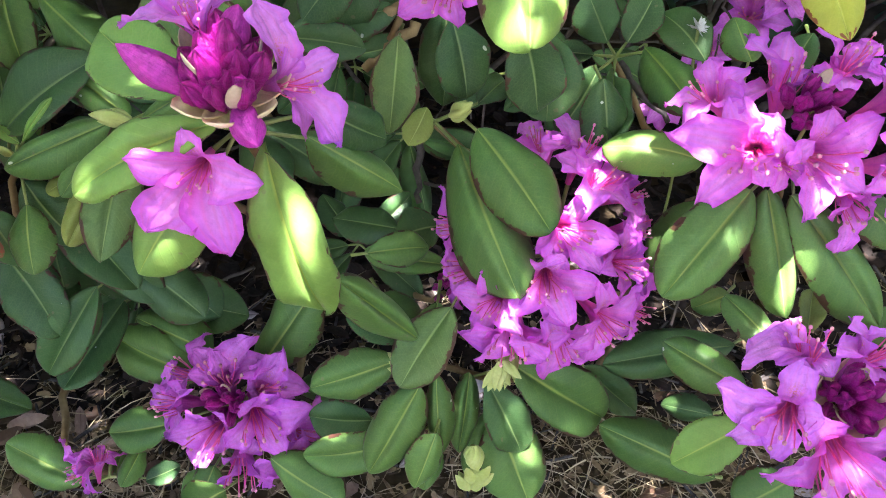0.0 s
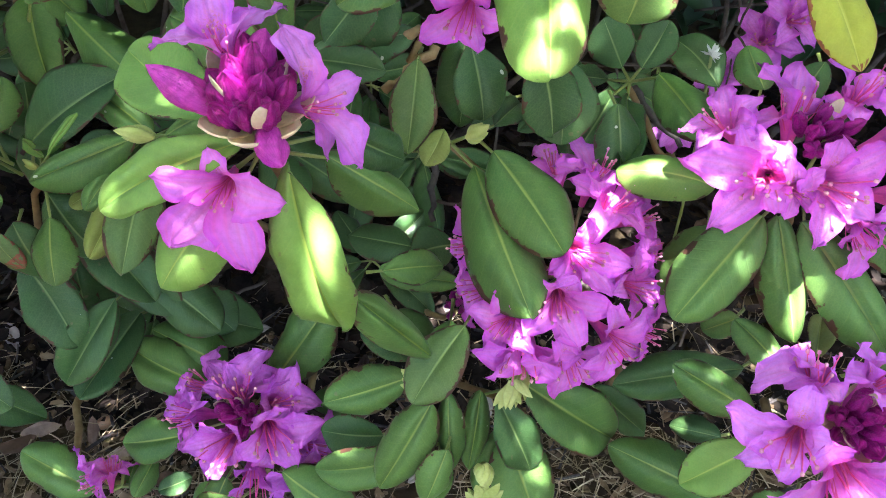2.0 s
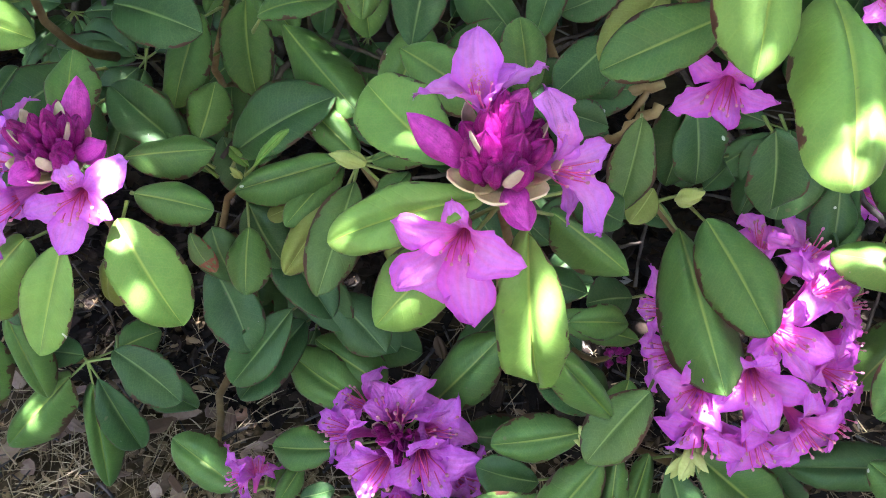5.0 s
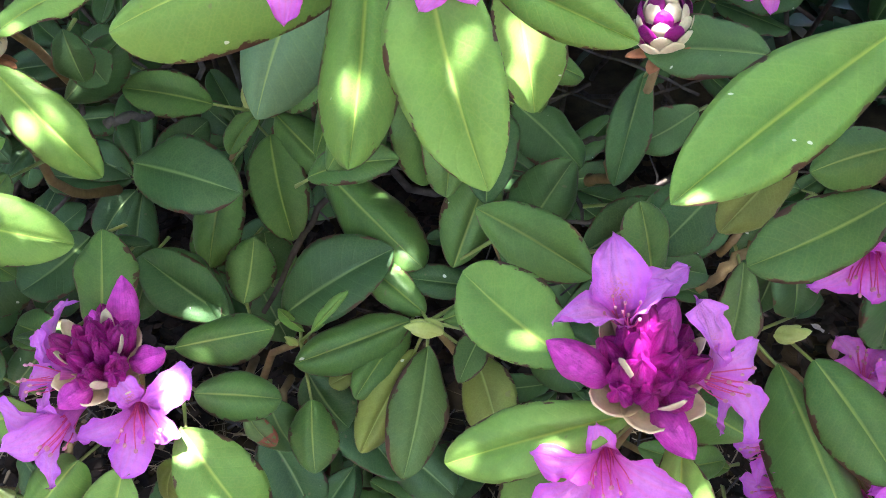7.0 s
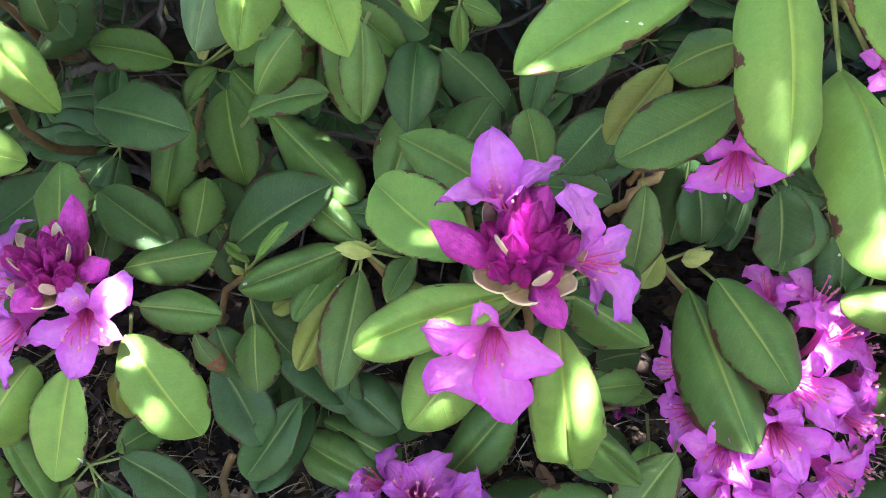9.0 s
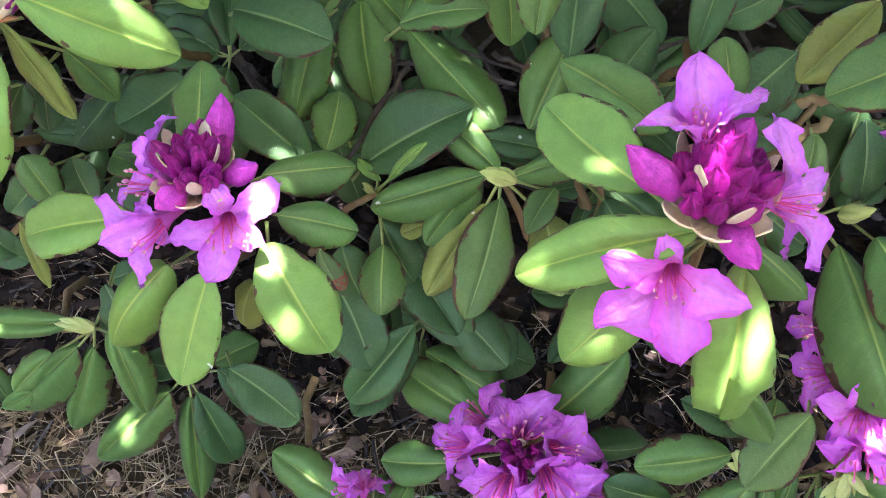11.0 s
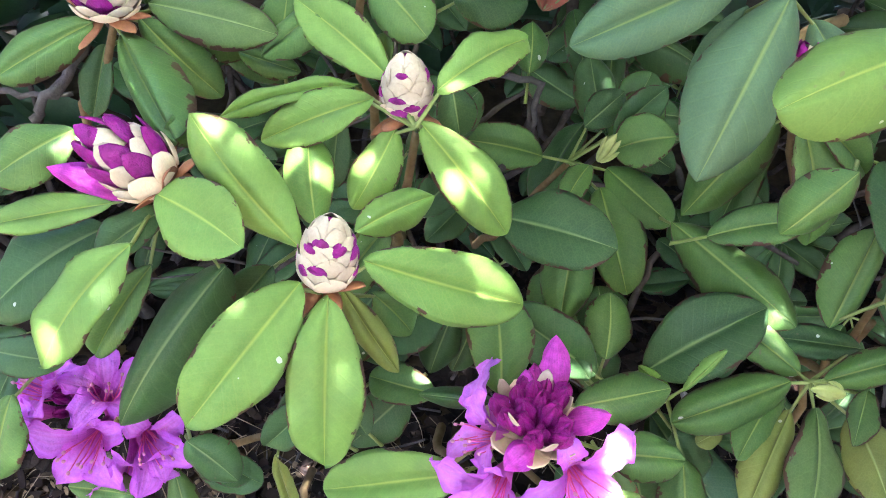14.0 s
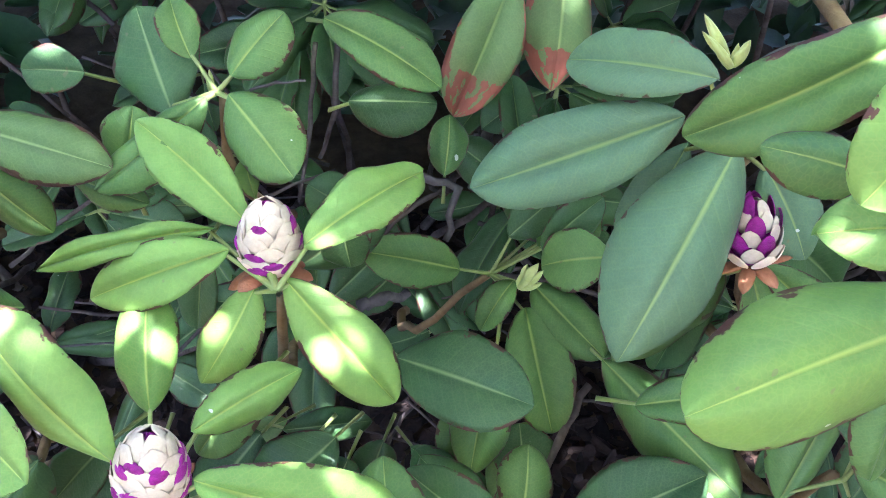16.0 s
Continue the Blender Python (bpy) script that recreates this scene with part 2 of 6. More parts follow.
ANTHER = rough_material("anther", (0.66, 0.2, 0.36), (0.86, 0.55, 0.58), 200.0, 0.6, 0.2)
CREAM = rough_material("bud_scale_cream", (0.56, 0.44, 0.3), (0.76, 0.67, 0.5), 70.0, 0.55, 0.3, 500.0)
PEACH = rough_material("bud_scale_peach", (0.84, 0.64, 0.42), (0.92, 0.8, 0.6), 60.0, 0.55, 0.3, 500.0)
RUSSET = rough_material("bud_scale_russet", (0.3, 0.1, 0.04), (0.5, 0.24, 0.1), 70.0, 0.6, 0.4, 500.0)
SPROUT = rough_material("sprout", (0.38, 0.44, 0.11), (0.58, 0.6, 0.23), 80.0, 0.5, 0.3, 500.0)
STALK = rough_material("stalk", (0.2, 0.27, 0.06), (0.34, 0.36, 0.11), 60.0, 0.5, 0.3, 500.0)
TWIG = rough_material("twig_bark", (0.2, 0.13, 0.06), (0.36, 0.27, 0.13), 50.0, 0.75, 0.7, 260.0)
BARK = rough_material("old_bark", (0.05, 0.038, 0.03), (0.18, 0.15, 0.125), 40.0, 0.9, 1.0, 220.0)
GREY = rough_material("grey_bark", (0.04, 0.034, 0.03), (0.17, 0.15, 0.135), 70.0, 0.9, 0.8, 220.0)
SOIL = rough_material("soil", (0.046, 0.033, 0.018), (0.148, 0.11, 0.062), 24.0, 0.95, 1.0, 190.0, 0.0)
STRAW = rough_material("straw", (0.27, 0.2, 0.11), (0.58, 0.46, 0.3), 30.0, 0.75, 0.3, 300.0, 1.2)
CHIP = rough_material("bark_chip", (0.07, 0.048, 0.027), (0.37, 0.262, 0.15), 60.0, 0.85, 0.8, 240.0, 1.2)
# brown leaf litter, coloured nearly black to carry the shade under the shrub
SHADED_MOULD = rough_material("leaf_mould", (0.012, 0.009, 0.007), (0.05, 0.034, 0.025), 50.0, 0.8, 0.6, 220.0, 1.0)
WITHERED = rough_material("withered_petal", (0.15, 0.085, 0.05), (0.4, 0.28, 0.21), 45.0, 0.65, 0.4, 260.0, 1.2)
NUT = rough_material("nut_shell", (0.3, 0.15, 0.08), (0.5, 0.3, 0.18), 60.0, 0.5, 0.3, 260.0)
OUTER = rough_material("outer_leaf", (0.025, 0.07, 0.025), (0.07, 0.15, 0.055), 20.0, 0.45, 0.2)
TREE_LEAF = thin_leaf_material("tree_leaf", (0.1, 0.16, 0.05), (0.16, 0.24, 0.08), (0.68, 0.71, 0.62))
WHITE = rough_material("white_petal", (0.7, 0.72, 0.74), (0.85, 0.86, 0.88), 60.0, 0.6, 0.2)
PALE = rough_material("dry_pale_leaf", (0.4, 0.33, 0.32), (0.6, 0.53, 0.53), 50.0, 0.7, 0.4, 260.0)

# ------------------------------------------------------------ mesh tools
FACE = Vector((0.0, -0.7, 0.714)).normalized()  # the open, light side of the shrub
rng = random.Random(7)


def mesh_of(name, bm, *materials):
    me = bpy.data.meshes.new(name)
    bm.normal_update()
    bm.to_mesh(me)
    bm.free()
    for p in me.polygons:
        p.use_smooth = True
    for m in materials:
        me.materials.append(m)
    return me


def part(name, data, parent, matrix, label=""):
    """Links data as one mesh object under a thing or a part; the matrix is in the world."""
    ob = new(name, data)
    ob.parent = parent
    up = Matrix.Identity(4)
    chain = parent
    while chain is not None:
        up = chain.matrix_basis @ up
        chain = chain.parent
    ob.matrix_basis = up.inverted() @ matrix
    return tagged(ob, label) if label else ob


def frame_along(base, tip, normal, width=None, depth=None):
    """A matrix whose y runs from base to tip and whose z lies towards normal."""
    base, tip = Vector(base), Vector(tip)
    y = tip - base
    length = y.length
    y.normalize()
    x = y.cross(Vector(normal))
    if x.length < 1e-4:
        x = y.orthogonal()
    x.normalize()
    z = x.cross(y)
    w = length if width is None else width
    d = w if depth is None else depth
    m = Matrix((x * w, y * length, z * d)).transposed().to_4x4()
    m.translation = base
    return m


def tube(name, points, radii, mat, sides=7):
    """A bent, tapered stem through points."""
    bm = bmesh.new()
    points = [Vector(p) for p in points]
    rings = []
    for i, p in enumerate(points):
        d = (points[min(i + 1, len(points) - 1)] - points[max(i - 1, 0)]).normalized()
        a = d.orthogonal().normalized() if i == 0 else (a - d * a.dot(d)).normalized()
        b = d.cross(a)
        rings.append([bm.verts.new(p + radii[i] * (math.cos(k) * a + math.sin(k) * b)) for k in (2 * math.pi * j / sides for j in range(sides))])
    for r, s in zip(rings, rings[1:]):
        for j in range(sides):
            bm.faces.new((r[j], r[(j + 1) % sides], s[(j + 1) % sides], s[j]))
    bm.faces.new(rings[0][::-1])
    bm.faces.new(rings[-1])
    return mesh_of(name, bm, mat)


def bend(a, b, sag, n=6, wobble=0.0, r=rng):
    """Points from a to b along a curve that sags by the vector sag."""
    a, b, sag = Vector(a), Vector(b), Vector(sag)
    out = []
    for i in range(n + 1):
        s = i / n
        p = a.lerp(b, s) + sag * (4 * s * (1 - s))
        if 0 < i < n:
            p += Vector((r.uniform(-1, 1), r.uniform(-1, 1), r.uniform(-1, 1))) * wobble
        out.append(p)
    return out


# ------------------------------------------------------------ leaves
def leaf_outline(s, blunt):
    """Half width of a blade at s from base to tip; 1 at the widest."""
    s = min(max(s, 0.0), 1.0)
    x = (s - 0.54) / (0.54 if s < 0.54 else 0.46)
    return max(1 - abs(x) ** (1.9 if x < 0 else 2.1), 0.0) ** (blunt if x < 0 else blunt * 0.98)


def leaf_mesh(seed, mat):
    """A unit blade: y from base to tip, half a unit to each side, with thickness and a paler underside."""
    r = random.Random(seed)
    bm = bmesh.new()
    layer = bm.loops.layers.uv.new("UVMap")
    rows = 20
    spread = (-1.0, -0.86, -0.62, -0.36, -0.13, 0.0, 0.13, 0.36, 0.62, 0.86, 1.0)
    cols = len(spread) - 1
    groove = r.uniform(0.05, 0.11)
    arch, fold, curl = r.uniform(-0.1, 0.3), r.uniform(0.0, 0.22), r.uniform(0.0, 0.62)
    wave, phase, lean = r.uniform(0.0, 0.045), r.uniform(0, 6), r.uniform(-0.05, 0.05)
    blunt = r.uniform(0.56, 0.76)
    bite = (r.uniform(0.4, 0.7), r.choice([-1, 1]), 0.09) if mat.name == "leaf_worn" and seed % 3 == 0 else None
    tops, lows = [], []
    for i in range(rows + 1):
        s = 0.5 - 0.5 * math.cos(math.pi * i / rows)
        half = max(0.5 * leaf_outline(s, blunt), 0.006)
        top, low = [], []
        for j in range(cols + 1):
            u = spread[j]
            k = half * (1 + 0.035 * math.sin(9 * s + phase + u) * abs(u))
            if bite and u * bite[1] > 0 and abs(s - bite[0]) < bite[2]:
                k *= 1 - 0.35 * (1 - ((s - bite[0]) / bite[2]) ** 2) * abs(u)
            x = u * k + lean * math.sin(math.pi * s)
            z = arch * 1.3 * s * (1 - s) - 0.1 * max(arch, 0.0) * s ** 3 + abs(u) * half * fold * 1.6 - u * u * half * curl
            z += groove * half * (1 - math.exp(-11 * abs(u))) - 0.03 * u ** 6 * half
            z += wave * math.sin(13 * s + phase) * u * abs(u)
            thick = 0.006 * (1 - 0.6 * abs(u)) + 0.02 * max(0, 1 - abs(u) * 6) * (1 - s)
            top.append((bm.verts.new((x, s, z)), (u + 1) / 2, s))
            low.append((bm.verts.new((x, s, z - thick)), (u + 1) / 2, s))
        tops.append(top)
        lows.append(low)

    def face(quad, index):
        f = bm.faces.new([q[0] for q in quad])
        f.material_index = index
        for loop, q in zip(f.loops, quad):
            loop[layer].uv = (q[1], q[2])

    for i in range(rows):
        for j in range(cols):
            face((tops[i][j], tops[i][j + 1], tops[i + 1][j + 1], tops[i + 1][j]), 0)
            face((lows[i][j], lows[i + 1][j], lows[i + 1][j + 1], lows[i][j + 1]), 0)
        for j in (0, cols):
            quad = (tops[i][j], tops[i + 1][j], lows[i + 1][j], lows[i][j])
            face(quad if j == 0 else quad[::-1], 0)
    return mesh_of("leaf", bm, mat)


LEAF_MESHES = {kind: [leaf_mesh(100 * n + k, mat) for k in range(9)] for n, (kind, mat) in enumerate(LEAF.items())}
PETIOLE = tube("petiole", [(0, 0, 0), (0.0, 0.35, -0.02), (0, 0.7, -0.015), (0, 1, 0)], [1.0, 0.8, 0.72, 0.6], STALK, 6)
GROUND_HEARTS = ((-0.55, 1.15, 0.0), (-0.1, 1.2, 0.0), (0.35, 1.1, 0.0), (-0.9, 1.0, 0.0))


def branch(name, centre, label, category, stem=None, wood=None):
    """A shoot with its woody stem; leaves and flowers join it as parts."""
    ob = tagged(new(name), label, category, "shoots of the rhododendron")
    ob.matrix_basis = Matrix.Translation(centre)
    c = Vector(centre)
    heart = min((Vector(h) for h in GROUND_HEARTS), key=lambda h: (h - c).xy.length)
    side = max(-0.12, min(0.12, (heart.x - c.x) * 0.4))
    start = c + Vector(stem or (side, 0.17, -min(0.24, c.z * 0.55)))
    pts = bend(start, c - FACE * 0.012, (side * 0.3, -0.01, -0.03), 7, 0.005)
    rad = [0.0048 - 0.0022 * i / 7 for i in range(8)]
    part("stem", tube("stem", pts, rad, wood or TWIG), ob, Matrix.Identity(4))
    ob["first"] = 1
    return ob


def leaf(shoot, base, tip, width, kind, worn=False, twist=0.0, own_stalk=False):
    base, tip = Vector(base), Vector(tip)
    axis = (tip - base).normalized()
    turn = Matrix.Rotation(radians(twist + rng.uniform(-14, 14)), 3, axis)
    normal = turn @ (FACE + Vector((rng.uniform(-0.12, 0.12), 0, 0.1)))
    m = frame_along(base, tip, normal, width * 1.04, (tip - base).length)
    data = rng.choice(LEAF_MESHES["worn" if worn else kind])
    part("leaf", data, shoot, m)
    # leaf stalk
    centre = shoot.matrix_basis.translation
    root = base - axis * 0.016 - FACE * 0.034 if own_stalk else centre
    gap = (base - root).length
    if gap > 0.004:
        part("petiole", PETIOLE, shoot, frame_along(root, base + axis * 0.004 - FACE * 0.0012, normal, 0.0016))


# ------------------------------------------------------------ flowers
def petal_mesh(seed, mat, lobe=2):
    """A unit petal lobe: y from throat to tip, one unit wide, arched towards +z, with a ruffled margin and a soft groove."""
    r = random.Random(seed)
    bm = bmesh.new()
    layer = bm.loops.layers.uv.new("UVMap")
    rows, cols = 18, 12
    arch, reflex, cup = r.uniform(0.1, 0.2), r.uniform(0.02, 0.16), r.uniform(0.05, 0.2)
    lean, twist, ph, wav = r.uniform(-0.1, 0.1), r.uniform(-0.32, 0.32), r.uniform(0, 6), r.uniform(0.1, 0.2)
    roll = [r.uniform(-0.05, 0.3), r.uniform(-0.05, 0.3)]
    grid = []
    for i in range(rows + 1):
        s = i / rows
        if s < 0.58:
            half = 0.2 + 0.3 * math.sin(math.pi / 2 * s / 0.58) ** 1.15
        else:
            half = 0.5 * max(1 - ((s - 0.58) / 0.42) ** 2.0, 0.0) ** 0.66
        half = max(half, 0.01)
        row = []
        for j in range(cols + 1):
            u = 2 * j / cols - 1
            edge = 1 + 0.085 * math.sin(11 * s + ph + 2 * u) * abs(u) + 0.03 * math.sin(23 * s - ph * u) * abs(u)
            x = u * half * edge + lean * math.sin(2.4 * s)
            y = s + 0.035 * (1 - abs(u)) * s ** 4 - 0.02 * math.sin(7 * u + ph) * s ** 3
            z = arch * math.sin(math.pi * s ** 0.85) - reflex * s ** 4
            z += 0.34 * (1 - s) ** 1.5 * (u * half) ** 2 / 0.12 * 0.5 + cup * u * u * half * math.sin(math.pi * s) - 0.035 * max(0.0, 1 - 3 * abs(u)) * math.sin(math.pi * s)
            z += 0.05 * s * abs(u) ** 1.5 * math.sin(27 * s + 3 * ph) + twist * u * half * s + wav * u * u * s * math.sin(10 * s + ph + 1.5 * u) + 0.02 * s * math.sin(17 * s * u + ph)
            z -= roll[u > 0] * abs(u) ** 3 * half * math.sin(math.pi * min(s * 1.1, 1.0)) + 0.03 * abs(u) * s * math.sin(21 * s + 2 * ph)
            row.append(bm.verts.new((x, y, z)))
        grid.append(row)
    for i in range(rows):
        for j in range(cols):
            f = bm.faces.new((grid[i][j], grid[i][j + 1], grid[i + 1][j + 1], grid[i + 1][j]))
            for loop, (p, q) in zip(f.loops, ((j, i), (j + 1, i), (j + 1, i + 1), (j, i + 1))):
                loop[layer].uv = ((lobe + p / cols) / 5, 0.42 + 0.58 * q / rows)
    return mesh_of("petal", bm, mat)


def floret_tube_mesh(mat):
    """A unit flower tube along +z that widens to the throat at z = 0; the unit is the flower's width."""
    bm = bmesh.new()
    layer = bm.loops.layers.uv.new("UVMap")
    around, rows = 20, 8
    grid = []
    for i in range(rows + 1):
        s = i / rows
        rad = 0.035 + 0.03 * s + 0.065 * s ** 2.5
        grid.append([bm.verts.new((rad * (1 + 0.06 * math.cos(5 * a)) * math.cos(a), rad * (1 + 0.06 * math.cos(5 * a)) * math.sin(a), -0.4 + 0.44 * s)) for a in (2 * math.pi * j / around for j in range(around))])
    for i in range(rows):
        for j in range(around):
            f = bm.faces.new((grid[i][j], grid[i][(j + 1) % around], grid[i + 1][(j + 1) % around], grid[i + 1][j]))
            for loop, (p, q) in zip(f.loops, ((j, i), (j + 1, i), (j + 1, i + 1), (j, i + 1))):
                loop[layer].uv = (p / around, 0.42 * q / rows)
    bm.faces.new(grid[0])
    return mesh_of("floret", bm, mat)


def stamen_mesh(seed, reach, top):
    """A long curved filament with its anther, in the unit of the flower's width, bending out along +x and up again at its tip."""
    bm = bmesh.new()
    last, end = None, None
    for i in range(10):
        s = i / 9
        end = Vector((0.015 + reach * s ** 1.35, 0.02 * math.sin(4 * s + seed), -0.25 + (top + 0.25) * s + 0.07 * max(0.0, s - 0.7)))
        end.x -= 0.05 * max(0.0, s - 0.75) * 4 * (0.4 + 0.15 * (seed % 3))
        thin = 0.0084 * (1 - 0.3 * s)
        ring = [bm.verts.new(end + thin * Vector((math.cos(k), math.sin(k), 0))) for k in (0, 1.26, 2.51, 3.77, 5.03)]
        if last:
            for j in range(5):
                bm.faces.new((last[j], last[(j + 1) % 5], ring[(j + 1) % 5], ring[j]))
        last = ring
    bmesh.ops.create_icosphere(bm, subdivisions=1, radius=0.018, matrix=Matrix.Translation(end) @ Matrix.Diagonal((1, 1, 1.5, 1)))
    for f in bm.faces:
        if len(f.verts) == 3:
            f.material_index = 1
    return mesh_of("stamen", bm, FILAMENT, ANTHER)


PETALS = {kind: ([petal_mesh(40 + k, mat) for k in range(9)], [petal_mesh(60 + k, mat, 1) for k in range(3)], floret_tube_mesh(mat)) for kind, mat in (("pink", PETAL), ("lilac", PETAL_LILAC), ("shaded_violet", PETAL_SHADED_VIOLET))}
STAMENS = [stamen_mesh(k, (0.13, 0.19, 0.23, 0.16, 0.08)[k], (0.24, 0.27, 0.18, 0.32, 0.3)[k]) for k in range(5)]


def bud_mesh(seed, mat, ridges=5, blunt=0.75):
    """A unit closed bud: y from base to tip, one unit wide, with overlapping ridges."""
    r = random.Random(seed)
    bm = bmesh.new()
    layer = bm.loops.layers.uv.new("UVMap")
    around, rows = 25, 12
    grid = []
    for i in range(rows + 1):
        s = i / rows
        rad = 0.5 * (math.sin(math.pi * (0.1 + 0.9 * s) ** 0.85) ** blunt if s < 1 else 0.02)
        row = []
        for j in range(around):
            a = 2 * math.pi * j / around
            k = rad * (1 + 0.34 * abs(math.sin(ridges * 0.5 * a + 2.6 * s + seed)) - 0.18 + 0.07 * math.sin(3 * a + 7 * s + seed) + 0.06 * s * math.sin(8 * a - 5 * s + 2 * seed))
            row.append(bm.verts.new((k * math.cos(a), s, k * math.sin(a))))
        grid.append(row)
    for i in range(rows):
        for j in range(around):
            f = bm.faces.new((grid[i][j], grid[i + 1][j], grid[i + 1][(j + 1) % around], grid[i][(j + 1) % around]))
            for loop, (a, b) in zip(f.loops, ((j, i), (j, i + 1), (j + 1, i + 1), (j + 1, i))):
                loop[layer].uv = (a / around, 0.4 + 0.6 * b / rows)
    return mesh_of("bud", bm, mat)


BUDS = [bud_mesh(k, PETAL_OPENING) for k in range(5)]


def crumpled_mesh(seed):
    """A unit blunt bud of crumpled, overlapping petal folds; y from base to tip."""
    r = random.Random(seed)
    bm = bmesh.new()
    layer = bm.loops.layers.uv.new("UVMap")
    around, rows = 30, 13
    grid = []
    for i in range(rows + 1):
        s = i / rows
        rad = 0.5 * (0.45 + 0.55 * min(s / 0.45, 1.0) ** 1.2) if s < 0.6 else 0.5 * max(1 - ((s - 0.6) / 0.401) ** 1.9, 0.0) ** 0.6
        row = []
        for j in range(around):
            a = 2 * math.pi * j / around
            spot = Vector((1.7 * math.cos(a), 1.9 * s, 1.7 * math.sin(a))) + Vector((seed * 3.1, 0, 0))
            fold = abs(math.sin(2.0 * a + 1.6 * s + seed)) ** 0.5
            k = rad * (0.56 + 0.54 * fold + 0.3 * noise.noise(spot) - 0.22 * abs(noise.noise(spot * 2.2)))
            row.append(bm.verts.new((k * math.cos(a), s + 0.12 * noise.noise(spot * 1.4) * s - 0.1 * (1 - fold) * s ** 3, k * math.sin(a))))
        grid.append(row)
    for i in range(rows):
        for j in range(around):
            f = bm.faces.new((grid[i][j], grid[i + 1][j], grid[i + 1][(j + 1) % around], grid[i][(j + 1) % around]))
            for loop, (a, b) in zip(f.loops, ((j, i), (j, i + 1), (j + 1, i + 1), (j + 1, i))):
                # crease shade painted in: v drops in the folds, towards the dark throat colour
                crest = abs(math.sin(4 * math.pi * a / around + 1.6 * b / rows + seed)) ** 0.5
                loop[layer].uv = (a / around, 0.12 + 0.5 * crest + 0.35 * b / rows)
    bm.faces.new(grid[-1])
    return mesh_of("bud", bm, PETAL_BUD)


BUD_CORE = bud_mesh(30, PETAL_TIP)
CRUMPLED = [crumpled_mesh(k) for k in range(7)]
SPROUTS = [bud_mesh(20 + k, SPROUT, 3) for k in range(3)]


def scale_mesh(seed, mat):
    """A unit bud scale: an egg-shaped cupped plate with thickness, y from base to tip, bulging to +z."""
    bm = bmesh.new()
    uv_layer = bm.loops.layers.uv.new("UVMap")
    rows, cols = 7, 6
    layers = []
    for lift in (0.0, -0.05):
        grid = []
        for i in range(rows + 1):
            s = i / rows
            half = 0.5 * max(math.sin(math.pi * (0.12 + 0.88 * s) ** 0.9), 0.004) ** 0.5
            grid.append([bm.verts.new((u * half, s, lift + 0.3 * math.sin(math.pi * (0.1 + 0.75 * s)) - 0.5 * (u * half) ** 2 * 1.6)) for u in (2 * j / cols - 1 for j in range(cols + 1))])
        layers.append(grid)
    top, low = layers
    for i in range(rows):
        for j in range(cols):
            bm.faces.new((top[i][j], top[i][j + 1], top[i + 1][j + 1], top[i + 1][j]))
            bm.faces.new((low[i][j], low[i + 1][j], low[i + 1][j + 1], low[i][j + 1]))
        bm.faces.new((top[i][0], top[i + 1][0], low[i + 1][0], low[i][0]))
        bm.faces.new((top[i][cols], low[i][cols], low[i + 1][cols], top[i + 1][cols]))
    for i in (0, rows):
        for j in range(cols):
            quad = (top[i][j], low[i][j], low[i][j + 1], top[i][j + 1])
            bm.faces.new(quad if i == 0 else quad[::-1])
    for f in bm.faces:
        for loop in f.loops:
            loop[uv_layer].uv = (loop.vert.co.x + 0.5, 0.5 + 0.5 * loop.vert.co.y)
    return mesh_of("bud_scale", bm, mat)


SCALE_CREAM, SCALE_RUSSET, SCALE_PEACH = scale_mesh(1, CREAM), scale_mesh(2, RUSSET), scale_mesh(3, PEACH)
SCALE_PURPLE = scale_mesh(4, PETAL_TIP)
PEDICEL = tube("pedicel", [(0, 0, 0), (0.04, 0.5, 0.05), (0, 1, 0)], [1.0, 0.85, 1.1], STALK, 6)


def floret(shoot, throat, way, size, kind="pink", tips=(), turn=0.0, spread=1.0):
    """An open floret whose five lobes spread from the throat round the way that it faces; tips names the ends of lobes that stand apart."""
    throat, way = Vector(throat), Vector(way).normalized()
    m = Matrix.Translation(throat) @ way.to_track_quat("Z", "Y").to_matrix().to_4x4()
    ob = part("floret", PETALS[kind][2], shoot, m @ Matrix.Diagonal((size, size, size, 1)))
    side = m.to_3x3() @ Vector((1, 0, 0))
    over = m.to_3x3() @ Vector((0, 1, 0))
    ends = [Vector(p) for p in tips]
    for k in range(len(ends), 5):
        a = radians(turn + 72 * k + rng.uniform(-7, 7))
        o = side * math.cos(a) + over * math.sin(a)
        ends.append(throat + o * size * 0.5 * spread * rng.uniform(0.9, 1.08) + way * size * rng.uniform(0.1, 0.24))
    crown = max(ends, key=lambda p: p.z)
    for p in ends:
        o = p - throat
        o = (o - way * o.dot(way)).normalized()
        foot = throat + o * size * 0.07 - way * size * 0.03
        length = (p - foot).length
        data = rng.choice(PETALS[kind][1] if p is crown else PETALS[kind][0])
        part("petal", data, ob, frame_along(foot, p, way + o * 0.25, max(length * rng.uniform(0.56, 0.74), size * 0.26 * spread), length))
    # stamens lean down and out
    low = Vector((0, -0.25, -1))
    base = math.degrees(math.atan2(low.dot(over), low.dot(side)))
    for k in range(9):
        part("stamen", STAMENS[k % 5], ob, m @ Matrix.Diagonal((size, size, size, 1)) @ Matrix.Rotation(radians(base + (k - 4) * 21 + rng.uniform(-9, 9)), 4, "Z"))
    tail = throat - way * size * 0.38
    centre = shoot.matrix_basis.translation
    if 0.006 < (tail - centre).length < 0.09:
        part("pedicel", PEDICEL, shoot, frame_along(centre, tail, FACE, 0.0016))
    return ob


